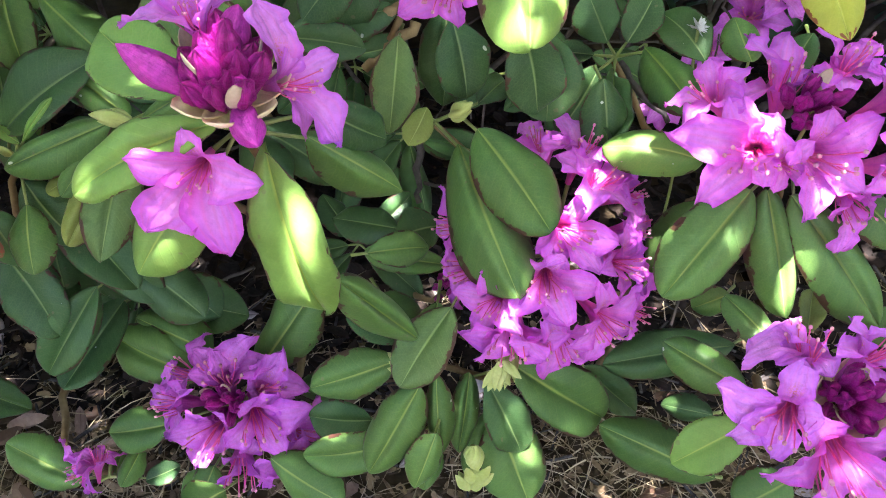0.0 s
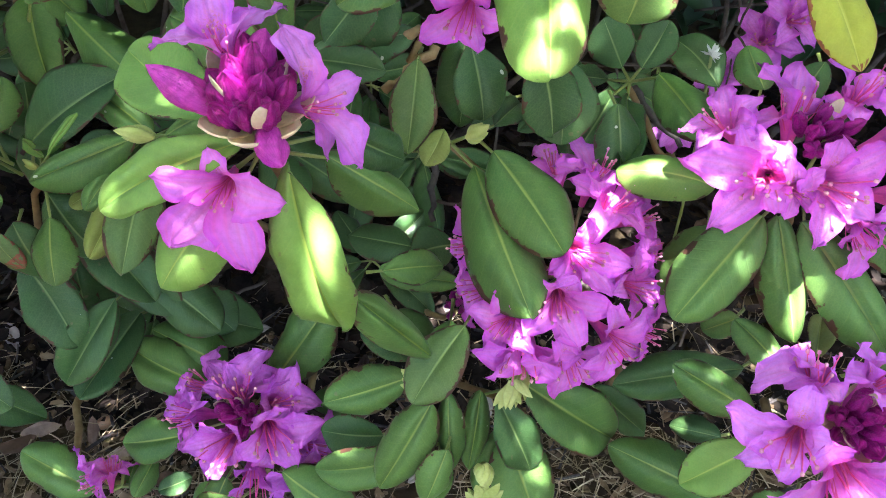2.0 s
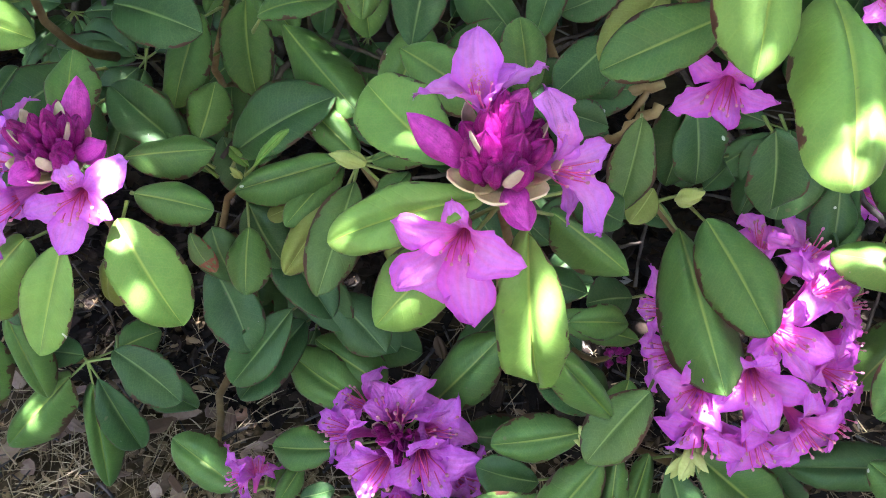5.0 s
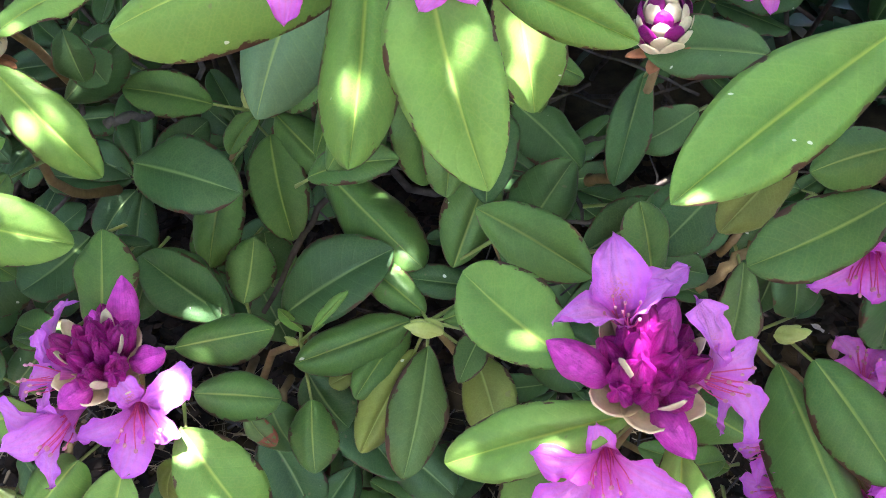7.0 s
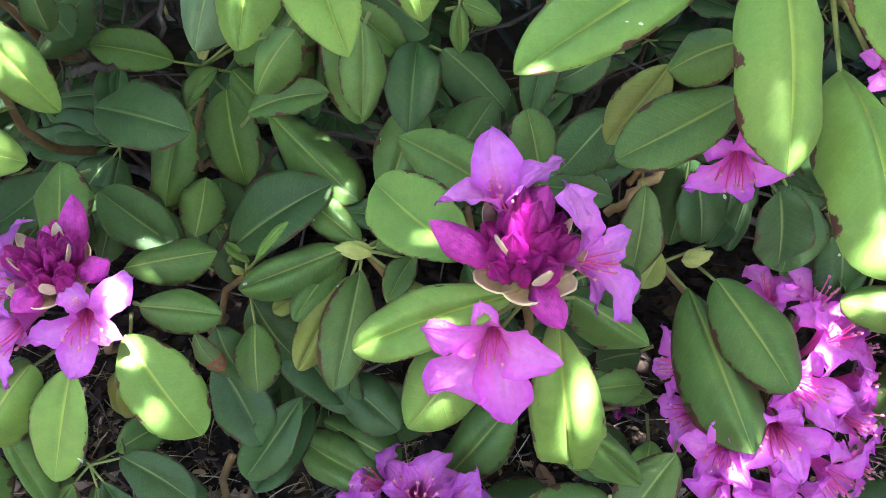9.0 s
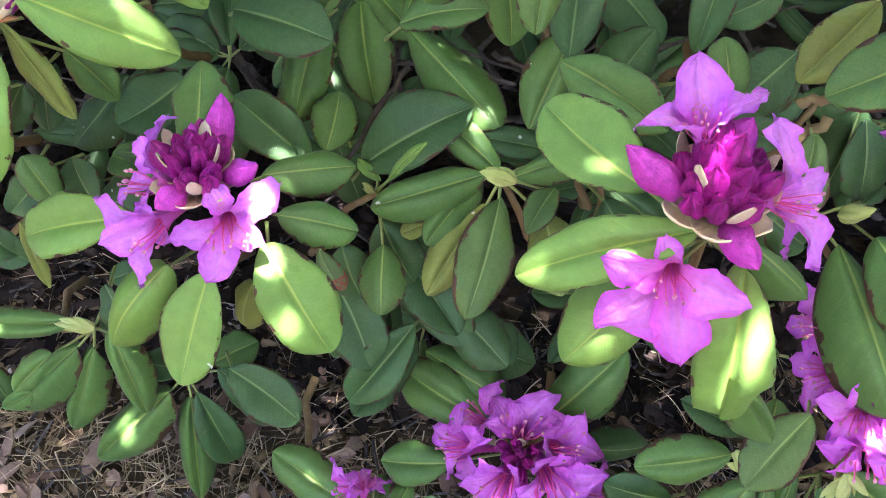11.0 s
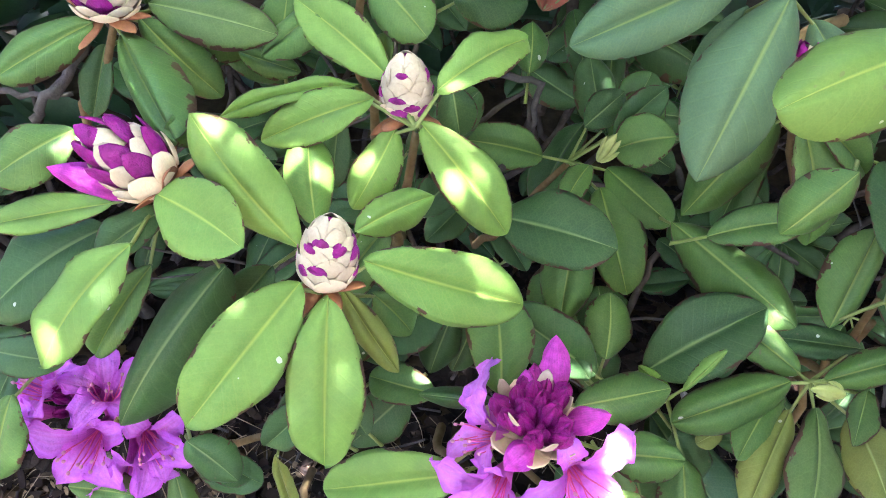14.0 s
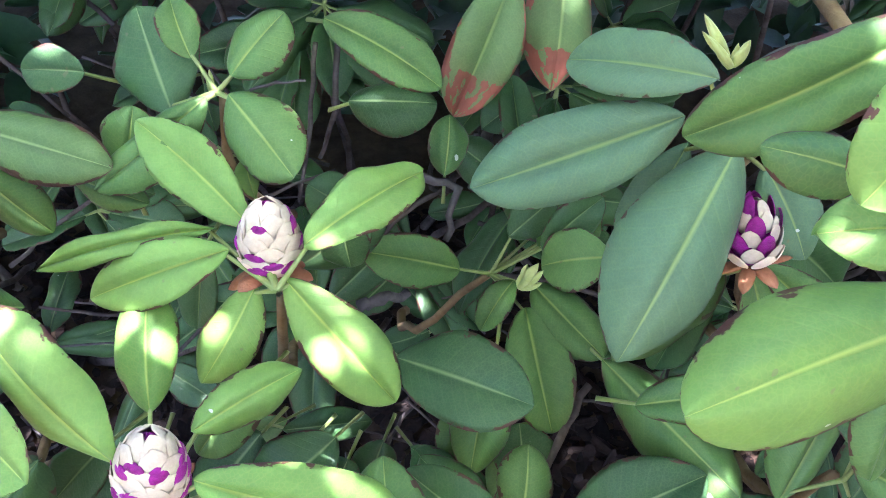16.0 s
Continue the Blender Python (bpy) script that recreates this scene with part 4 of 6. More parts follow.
leaf(b, (0.050, 0.508, 0.547), (0.063, 0.503, 0.486), 0.039, "old_shaded", own_stalk=True)
leaf(b, (-0.011, 0.522, 0.476), (-0.024, 0.503, 0.458), 0.021, "yellow")
leaf(b, (0.025, 0.540, 0.466), (0.047, 0.586, 0.455), 0.023, "old_shaded")
leaf_bud(b, (0.006, 0.518, 0.472), (0.025, 0.502, 0.499), 0.012)

b = branch("rhododendron_branch", (0.134, 0.615, 0.456), "leafy rhododendron branch with glossy green leaves", "shrub branch")
leaf(b, (0.119, 0.600, 0.455), (0.082, 0.539, 0.437), 0.036, "old_shaded")
leaf(b, (0.130, 0.597, 0.453), (0.116, 0.502, 0.456), 0.025, "old_shaded")
leaf(b, (0.152, 0.602, 0.472), (0.174, 0.520, 0.475), 0.039, "mature")
leaf(b, (0.124, 0.605, 0.475), (0.106, 0.614, 0.512), 0.036, "old_shaded")
leaf(b, (0.139, 0.605, 0.475), (0.160, 0.631, 0.501), 0.030, "old_shaded")
leaf(b, (0.117, 0.616, 0.457), (0.091, 0.635, 0.448), 0.020, "old_shaded")

b = branch("flowering_branch", (0.232, 0.483, 0.468), "flowering branch with sunlit open pink-violet truss above long leaves", "flower branch")
leaf(b, (0.174, 0.480, 0.463), (0.108, 0.495, 0.464), 0.032, "young")
leaf(b, (0.196, 0.444, 0.469), (0.144, 0.409, 0.406), 0.046, "mature")
leaf(b, (0.206, 0.444, 0.469), (0.232, 0.413, 0.381), 0.036, "mature")
leaf(b, (0.225, 0.449, 0.460), (0.291, 0.402, 0.385), 0.045, "mature")
leaf(b, (0.183, 0.491, 0.417), (0.156, 0.477, 0.347), 0.037, "mature", own_stalk=True)
leaf(b, (0.261, 0.453, 0.464), (0.298, 0.427, 0.438), 0.033, "mature")
leaf(b, (0.206, 0.527, 0.510), (0.201, 0.566, 0.520), 0.027, "mature", own_stalk=True)
leaf(b, (0.204, 0.500, 0.620), (0.228, 0.450, 0.575), 0.037, "golden", own_stalk=True)
bud_cluster(b, (0.225, 0.461, 0.523), (0.102, -0.543, 0.833), 0.023, 7)
floret(b, (0.188, 0.439, 0.506), (-0.350, -0.729, 0.588), 0.089, "pink", tips=((0.137, 0.436, 0.519), (0.152, 0.409, 0.493), (0.188, 0.415, 0.499), (0.169, 0.450, 0.534), (0.197, 0.444, 0.528),), turn=60)
floret(b, (0.204, 0.431, 0.503), (0.000, -0.774, 0.633), 0.039, "pink", turn=38)
floret(b, (0.224, 0.436, 0.506), (0.154, -0.799, 0.581), 0.088, "pink", tips=((0.206, 0.422, 0.509), (0.215, 0.399, 0.487), (0.248, 0.411, 0.499), (0.260, 0.439, 0.527), (0.230, 0.444, 0.532),), turn=53)
floret(b, (0.212, 0.484, 0.517), (0.000, 0.196, 0.981), 0.071, "pink", tips=((0.190, 0.498, 0.549), (0.228, 0.484, 0.535), (0.183, 0.472, 0.522), (0.223, 0.518, 0.537), (0.234, 0.479, 0.529),), turn=60)
floret(b, (0.168, 0.472, 0.519), (-0.503, -0.142, 0.853), 0.059, "pink", turn=20)
floret(b, (0.246, 0.484, 0.534), (0.212, -0.075, 0.974), 0.070, "pink", tips=((0.231, 0.491, 0.558), (0.263, 0.484, 0.551), (0.265, 0.470, 0.537), (0.227, 0.467, 0.534), (0.244, 0.462, 0.529),), turn=62)
floret(b, (0.256, 0.440, 0.468), (0.324, -0.918, -0.229), 0.061, "pink", tips=((0.252, 0.415, 0.443), (0.267, 0.422, 0.466), (0.241, 0.422, 0.466), (0.272, 0.430, 0.475), (0.251, 0.438, 0.482),), turn=15)
floret(b, (0.270, 0.438, 0.493), (0.597, -0.633, 0.493), 0.069, "pink", turn=32)
floret(b, (0.278, 0.477, 0.514), (0.697, -0.141, 0.704), 0.064, "pink", turn=10)

b = branch("flowering_branch", (0.257, 0.362, 0.348), "flowering branch with large violet florets round dark magenta buds", "flower branch")
leaf(b, (0.223, 0.391, 0.374), (0.194, 0.430, 0.385), 0.026, "mature")
leaf(b, (0.196, 0.360, 0.371), (0.147, 0.395, 0.378), 0.030, "mature", own_stalk=True)
leaf(b, (0.220, 0.444, 0.313), (0.122, 0.440, 0.295), 0.036, "old_shaded", own_stalk=True)
leaf(b, (0.205, 0.373, 0.242), (0.121, 0.413, 0.254), 0.040, "mature", own_stalk=True)
leaf(b, (0.215, 0.369, 0.324), (0.162, 0.359, 0.285), 0.036, "young")
leaf(b, (0.209, 0.418, 0.260), (0.173, 0.436, 0.249), 0.022, "old_shaded", own_stalk=True)
leaf(b, (0.247, 0.351, 0.277), (0.213, 0.347, 0.245), 0.041, "mature", own_stalk=True)
leaf(b, (0.259, 0.425, 0.351), (0.271, 0.460, 0.358), 0.020, "yellow", own_stalk=True)
leaf(b, (0.216, 0.471, 0.341), (0.193, 0.477, 0.318), 0.026, "mature", own_stalk=True)
leaf(b, (0.304, 0.420, 0.346), (0.328, 0.433, 0.359), 0.032, "mature", own_stalk=True)
bud_cluster(b, (0.259, 0.349, 0.377), (-0.051, -0.590, 0.806), 0.026, 11)
floret(b, (0.214, 0.337, 0.379), (-0.450, -0.729, 0.516), 0.091, "lilac", tips=((0.171, 0.340, 0.399), (0.177, 0.320, 0.379), (0.200, 0.312, 0.371), (0.232, 0.326, 0.385), (0.219, 0.352, 0.411),), turn=54)
floret(b, (0.233, 0.372, 0.396), (-0.107, 0.151, 0.983), 0.076, "lilac", tips=((0.190, 0.362, 0.403), (0.210, 0.376, 0.417), (0.240, 0.373, 0.413), (0.242, 0.353, 0.393), (0.208, 0.360, 0.401),), turn=10)
floret(b, (0.245, 0.323, 0.362), (0.051, -0.980, 0.193), 0.109, "pink", tips=((0.200, 0.302, 0.358), (0.227, 0.283, 0.338), (0.282, 0.322, 0.377), (0.279, 0.295, 0.351), (0.230, 0.328, 0.384),), turn=44)
floret(b, (0.269, 0.369, 0.395), (0.426, 0.000, 0.905), 0.072, "lilac", tips=((0.255, 0.378, 0.422), (0.278, 0.371, 0.415), (0.244, 0.366, 0.410), (0.286, 0.359, 0.402), (0.269, 0.349, 0.393),), turn=35)
floret(b, (0.299, 0.339, 0.358), (0.843, -0.447, 0.298), 0.087, "lilac", turn=14)
floret(b, (0.291, 0.357, 0.376), (0.738, -0.075, 0.671), 0.072, "lilac", turn=24)

b = branch("rhododendron_branch", (0.041, 0.437, 0.292), "low leafy branch with pale green sprouting bud", "shrub branch")
leaf(b, (-0.046, 0.460, 0.353), (-0.013, 0.447, 0.308), 0.031, "old_shaded", own_stalk=True)
leaf(b, (-0.004, 0.457, 0.347), (-0.010, 0.425, 0.313), 0.032, "mature", own_stalk=True)
leaf(b, (-0.054, 0.466, 0.390), (-0.010, 0.485, 0.377), 0.026, "mature", own_stalk=True)
leaf(b, (-0.005, 0.380, 0.292), (-0.021, 0.362, 0.246), 0.026, "mature", own_stalk=True)
leaf(b, (0.051, 0.428, 0.311), (0.128, 0.428, 0.241), 0.049, "mature")
leaf(b, (0.032, 0.413, 0.311), (0.061, 0.398, 0.239), 0.035, "old_shaded")
leaf(b, (0.042, 0.417, 0.258), (0.068, 0.381, 0.194), 0.053, "mature")
leaf(b, (0.020, 0.429, 0.299), (0.012, 0.398, 0.239), 0.022, "mature")
leaf(b, (0.113, 0.457, 0.270), (0.162, 0.455, 0.211), 0.028, "old_shaded", own_stalk=True)
leaf(b, (0.039, 0.431, 0.244), (0.021, 0.404, 0.189), 0.032, "mature")
leaf_bud(b, (0.051, 0.439, 0.323), (0.042, 0.387, 0.313), 0.011)
leaf_bud(b, (0.021, 0.379, 0.277), (0.027, 0.361, 0.259), 0.017)
sprout_cluster(b, (0.041, 0.410, 0.337), (0.044, 0.393, 0.305), 0.008)
sprout_cluster(b, (0.022, 0.367, 0.236), (0.024, 0.380, 0.271), 0.009)

b = branch("rhododendron_branch", (-0.016, 0.423, 0.321), "leafy rhododendron branch with glossy green leaves", "shrub branch")
leaf(b, (-0.034, 0.417, 0.329), (-0.097, 0.409, 0.307), 0.036, "mature")
leaf(b, (-0.017, 0.409, 0.363), (-0.062, 0.382, 0.450), 0.027, "mature")
leaf(b, (-0.020, 0.435, 0.332), (-0.071, 0.446, 0.344), 0.025, "old_shaded")
leaf(b, (-0.017, 0.404, 0.316), (-0.056, 0.376, 0.245), 0.038, "mature")
leaf(b, (-0.005, 0.416, 0.313), (-0.001, 0.386, 0.255), 0.022, "mature")
leaf(b, (0.006, 0.424, 0.379), (-0.030, 0.385, 0.340), 0.039, "mature", worn=True, own_stalk=True)
leaf(b, (-0.026, 0.406, 0.247), (-0.110, 0.401, 0.228), 0.035, "mature", own_stalk=True)
leaf(b, (-0.011, 0.419, 0.232), (-0.016, 0.393, 0.192), 0.027, "mature", own_stalk=True)
leaf(b, (0.003, 0.501, 0.342), (-0.062, 0.515, 0.342), 0.024, "mature", own_stalk=True)
leaf(b, (-0.002, 0.551, 0.336), (-0.038, 0.544, 0.329), 0.037, "old_shaded", own_stalk=True)
leaf(b, (-0.037, 0.564, 0.320), (-0.095, 0.585, 0.313), 0.034, "old_shaded", own_stalk=True)
leaf_bud(b, (-0.020, 0.403, 0.329), (-0.045, 0.407, 0.362), 0.014)
sprout_cluster(b, (-0.022, 0.406, 0.332), (-0.041, 0.411, 0.358), 0.008)

b = branch("flowering_branch", (-0.180, 0.475, 0.197), "low flowering branch with small round purple truss near the soil", "flower branch")
leaf(b, (-0.139, 0.411, 0.210), (-0.079, 0.375, 0.202), 0.043, "mature", own_stalk=True)
leaf(b, (-0.178, 0.398, 0.183), (-0.207, 0.373, 0.186), 0.041, "mature", own_stalk=True)
leaf(b, (-0.265, 0.457, 0.157), (-0.277, 0.421, 0.149), 0.021, "mature", own_stalk=True)
leaf(b, (-0.202, 0.478, 0.230), (-0.294, 0.526, 0.229), 0.047, "mature")
leaf(b, (-0.194, 0.492, 0.244), (-0.268, 0.530, 0.246), 0.046, "mature")
leaf(b, (-0.232, 0.461, 0.186), (-0.295, 0.465, 0.165), 0.039, "mature")
leaf(b, (-0.161, 0.494, 0.215), (-0.103, 0.522, 0.298), 0.049, "mature")
leaf(b, (-0.125, 0.485, 0.203), (-0.060, 0.517, 0.174), 0.033, "old_shaded")
leaf(b, (-0.134, 0.438, 0.154), (-0.101, 0.430, 0.144), 0.035, "mature", own_stalk=True)
leaf(b, (-0.199, 0.432, 0.152), (-0.231, 0.426, 0.119), 0.030, "mature", own_stalk=True)
bud_cluster(b, (-0.178, 0.449, 0.234), (-0.050, -0.632, 0.774), 0.021, 8)
floret(b, (-0.179, 0.466, 0.245), (0.000, -0.152, 0.988), 0.093, "shaded_violet", tips=((-0.201, 0.475, 0.271), (-0.187, 0.473, 0.269), (-0.155, 0.481, 0.277), (-0.137, 0.466, 0.262), (-0.205, 0.461, 0.257),), turn=52)
floret(b, (-0.149, 0.462, 0.239), (0.517, -0.293, 0.804), 0.075, "shaded_violet", tips=((-0.130, 0.474, 0.268), (-0.112, 0.452, 0.246), (-0.149, 0.469, 0.262), (-0.123, 0.446, 0.240), (-0.158, 0.452, 0.246),), turn=45)
floret(b, (-0.152, 0.441, 0.227), (0.302, -0.853, 0.426), 0.092, "shaded_violet", tips=((-0.161, 0.441, 0.244), (-0.107, 0.437, 0.240), (-0.127, 0.411, 0.213), (-0.175, 0.416, 0.219), (-0.133, 0.446, 0.249),), turn=62)
floret(b, (-0.185, 0.435, 0.220), (-0.302, -0.875, 0.377), 0.092, "shaded_violet", tips=((-0.221, 0.420, 0.222), (-0.198, 0.405, 0.206), (-0.174, 0.430, 0.231), (-0.207, 0.435, 0.236), (-0.177, 0.414, 0.215),), turn=64)
floret(b, (-0.219, 0.460, 0.219), (-0.843, -0.298, 0.447), 0.071, "shaded_violet", turn=70)
floret(b, (-0.168, 0.426, 0.186), (0.053, -0.973, -0.225), 0.080, "shaded_violet", tips=((-0.185, 0.404, 0.181), (-0.141, 0.404, 0.180), (-0.127, 0.416, 0.193), (-0.179, 0.420, 0.197), (-0.156, 0.430, 0.206),), turn=46)
floret(b, (-0.135, 0.431, 0.189), (0.609, -0.790, -0.072), 0.066, "shaded_violet", turn=68)
floret(b, (-0.126, 0.445, 0.197), (0.885, -0.442, 0.147), 0.062, "shaded_violet", turn=31)
floret(b, (-0.208, 0.477, 0.237), (-0.647, 0.000, 0.762), 0.061, "shaded_violet", turn=3)

b = branch("flowering_branch", (-0.299, 0.445, 0.127), "small low shoot with two pink-violet florets over mulch", "flower branch")
leaf(b, (-0.322, 0.440, 0.126), (-0.398, 0.473, 0.137), 0.044, "mature")
leaf(b, (-0.297, 0.448, 0.118), (-0.296, 0.478, 0.120), 0.021, "mature")
leaf(b, (-0.263, 0.437, 0.133), (-0.233, 0.447, 0.141), 0.020, "old_shaded")
floret(b, (-0.316, 0.448, 0.141), (-0.743, -0.637, 0.206), 0.058, "pink", turn=0)
floret(b, (-0.306, 0.447, 0.143), (0.041, 0.430, 0.902), 0.047, "pink", turn=0)

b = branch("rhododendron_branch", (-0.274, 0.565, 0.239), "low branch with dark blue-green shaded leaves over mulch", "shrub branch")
leaf(b, (-0.319, 0.512, 0.339), (-0.338, 0.488, 0.273), 0.045, "old_shaded", own_stalk=True)
leaf(b, (-0.056, 0.427, 0.240), (-0.108, 0.435, 0.234), 0.033, "old_shaded", own_stalk=True)
leaf(b, (-0.261, 0.552, 0.254), (-0.172, 0.541, 0.236), 0.051, "old_shaded")
leaf(b, (-0.323, 0.541, 0.304), (-0.307, 0.474, 0.291), 0.051, "old_shaded", own_stalk=True)
leaf(b, (-0.306, 0.542, 0.391), (-0.236, 0.487, 0.329), 0.045, "old_shaded", own_stalk=True)
leaf(b, (-0.281, 0.547, 0.249), (-0.318, 0.467, 0.227), 0.042, "old_shaded")
leaf(b, (-0.275, 0.555, 0.229), (-0.292, 0.543, 0.159), 0.032, "old_shaded")
leaf(b, (-0.270, 0.557, 0.259), (-0.314, 0.572, 0.249), 0.031, "old_shaded")

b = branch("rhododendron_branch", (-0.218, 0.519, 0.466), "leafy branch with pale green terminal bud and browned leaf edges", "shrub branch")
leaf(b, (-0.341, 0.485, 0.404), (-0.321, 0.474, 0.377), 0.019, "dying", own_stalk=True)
leaf(b, (-0.272, 0.496, 0.323), (-0.319, 0.459, 0.258), 0.038, "old_shaded", own_stalk=True)
leaf(b, (-0.335, 0.498, 0.359), (-0.301, 0.468, 0.295), 0.044, "old_shaded", own_stalk=True)
leaf(b, (-0.247, 0.521, 0.318), (-0.196, 0.502, 0.278), 0.044, "old_shaded", own_stalk=True)
leaf(b, (-0.413, 0.453, 0.288), (-0.352, 0.432, 0.261), 0.040, "old_shaded", own_stalk=True)
leaf(b, (-0.307, 0.546, 0.386), (-0.230, 0.509, 0.293), 0.048, "old_shaded", own_stalk=True)
leaf(b, (-0.312, 0.531, 0.343), (-0.297, 0.493, 0.251), 0.037, "old_shaded", own_stalk=True)
leaf(b, (-0.230, 0.536, 0.291), (-0.192, 0.525, 0.252), 0.043, "old_shaded", own_stalk=True)
leaf(b, (-0.144, 0.551, 0.443), (-0.074, 0.535, 0.398), 0.034, "old_shaded", own_stalk=True)
leaf(b, (-0.300, 0.505, 0.424), (-0.273, 0.497, 0.370), 0.038, "old_shaded", own_stalk=True)
leaf(b, (-0.325, 0.489, 0.409), (-0.310, 0.484, 0.360), 0.036, "old_shaded", own_stalk=True)
leaf(b, (-0.230, 0.519, 0.466), (-0.305, 0.496, 0.443), 0.034, "mature")
leaf(b, (-0.217, 0.501, 0.463), (-0.227, 0.429, 0.419), 0.038, "mature", worn=True)
leaf(b, (-0.226, 0.512, 0.445), (-0.257, 0.451, 0.412), 0.029, "yellow")
leaf(b, (-0.221, 0.529, 0.462), (-0.270, 0.561, 0.480), 0.027, "mature")
leaf(b, (-0.178, 0.549, 0.469), (-0.240, 0.553, 0.471), 0.023, "old_shaded")
leaf(b, (-0.209, 0.520, 0.467), (-0.158, 0.521, 0.497), 0.024, "mature")
leaf(b, (-0.181, 0.517, 0.465), (-0.196, 0.479, 0.455), 0.021, "mature", worn=True)
leaf(b, (-0.187, 0.512, 0.446), (-0.167, 0.459, 0.421), 0.037, "yellow")
leaf(b, (-0.267, 0.507, 0.425), (-0.284, 0.499, 0.418), 0.015, "yellow", own_stalk=True)
leaf_bud(b, (-0.208, 0.498, 0.483), (-0.240, 0.492, 0.493), 0.012)

b = branch("rhododendron_branch", (-0.305, 0.519, 0.438), "leafy rhododendron branch with glossy green leaves", "shrub branch")
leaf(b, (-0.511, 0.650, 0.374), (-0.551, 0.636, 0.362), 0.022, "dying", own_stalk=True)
leaf(b, (-0.479, 0.595, 0.437), (-0.519, 0.574, 0.389), 0.039, "old_shaded", own_stalk=True)
leaf(b, (-0.523, 0.529, 0.402), (-0.571, 0.515, 0.362), 0.041, "old_shaded", own_stalk=True)
leaf(b, (-0.514, 0.478, 0.338), (-0.495, 0.460, 0.293), 0.027, "old_shaded", own_stalk=True)
leaf(b, (-0.628, 0.501, 0.363), (-0.597, 0.499, 0.332), 0.027, "old_shaded", own_stalk=True)
leaf(b, (-0.557, 0.547, 0.489), (-0.554, 0.529, 0.443), 0.029, "old_shaded", own_stalk=True)
leaf(b, (-0.506, 0.575, 0.468), (-0.549, 0.546, 0.417), 0.045, "old_shaded", own_stalk=True)
leaf(b, (-0.480, 0.519, 0.426), (-0.521, 0.506, 0.377), 0.036, "old_shaded", own_stalk=True)
leaf(b, (-0.557, 0.506, 0.436), (-0.548, 0.499, 0.387), 0.035, "old_shaded", own_stalk=True)
leaf(b, (-0.538, 0.517, 0.417), (-0.536, 0.510, 0.382), 0.032, "old_shaded", own_stalk=True)
leaf(b, (-0.373, 0.476, 0.478), (-0.313, 0.493, 0.482), 0.031, "mature", own_stalk=True)
leaf(b, (-0.353, 0.445, 0.475), (-0.304, 0.456, 0.459), 0.030, "mature", own_stalk=True)
leaf(b, (-0.294, 0.486, 0.418), (-0.289, 0.451, 0.383), 0.033, "mature")
leaf(b, (-0.303, 0.524, 0.443), (-0.324, 0.540, 0.446), 0.009, "young")
leaf(b, (-0.297, 0.517, 0.450), (-0.272, 0.531, 0.478), 0.010, "young")
leaf_bud(b, (-0.307, 0.518, 0.437), (-0.316, 0.515, 0.449), 0.008)

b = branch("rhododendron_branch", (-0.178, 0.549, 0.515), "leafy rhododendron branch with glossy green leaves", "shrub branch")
leaf(b, (-0.354, 0.526, 0.450), (-0.416, 0.551, 0.481), 0.039, "old_shaded", own_stalk=True)
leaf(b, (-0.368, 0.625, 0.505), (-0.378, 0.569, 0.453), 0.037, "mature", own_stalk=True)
leaf(b, (-0.044, 0.550, 0.566), (-0.085, 0.541, 0.532), 0.042, "old_shaded", own_stalk=True)
leaf(b, (-0.455, 0.582, 0.437), (-0.469, 0.565, 0.390), 0.031, "old_shaded", own_stalk=True)
leaf(b, (-0.435, 0.603, 0.429), (-0.453, 0.581, 0.376), 0.032, "old_shaded", own_stalk=True)
leaf(b, (-0.352, 0.592, 0.412), (-0.331, 0.577, 0.364), 0.036, "old_shaded", own_stalk=True)
leaf(b, (-0.507, 0.622, 0.402), (-0.446, 0.631, 0.410), 0.024, "old_shaded", own_stalk=True)
leaf(b, (-0.371, 0.636, 0.413), (-0.392, 0.616, 0.365), 0.032, "old_shaded", own_stalk=True)
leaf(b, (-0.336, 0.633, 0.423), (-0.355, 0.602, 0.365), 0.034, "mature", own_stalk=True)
leaf(b, (-0.418, 0.620, 0.398), (-0.360, 0.609, 0.358), 0.028, "old_shaded", own_stalk=True)
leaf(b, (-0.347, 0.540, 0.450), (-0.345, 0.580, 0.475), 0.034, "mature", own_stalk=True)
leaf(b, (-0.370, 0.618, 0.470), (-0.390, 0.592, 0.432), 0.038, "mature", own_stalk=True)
leaf(b, (-0.361, 0.551, 0.419), (-0.414, 0.595, 0.435), 0.035, "old_shaded", own_stalk=True)
leaf(b, (-0.303, 0.627, 0.503), (-0.225, 0.551, 0.484), 0.043, "mature", own_stalk=True)
leaf(b, (-0.204, 0.551, 0.485), (-0.183, 0.584, 0.545), 0.037, "mature")
leaf(b, (-0.320, 0.538, 0.442), (-0.245, 0.559, 0.492), 0.052, "old_shaded", own_stalk=True)
leaf(b, (-0.170, 0.546, 0.494), (-0.130, 0.589, 0.551), 0.041, "old_shaded")
leaf(b, (-0.191, 0.535, 0.554), (-0.121, 0.496, 0.540), 0.038, "mature")
leaf(b, (-0.185, 0.540, 0.552), (-0.185, 0.608, 0.582), 0.037, "old_shaded")
leaf(b, (-0.169, 0.632, 0.562), (-0.122, 0.605, 0.531), 0.040, "old_shaded", own_stalk=True)
leaf(b, (-0.154, 0.601, 0.616), (-0.128, 0.612, 0.598), 0.019, "mature", own_stalk=True)
leaf(b, (-0.156, 0.599, 0.615), (-0.155, 0.596, 0.581), 0.013, "mature", own_stalk=True)
leaf(b, (-0.119, 0.561, 0.495), (-0.066, 0.570, 0.533), 0.037, "old_shaded", own_stalk=True)
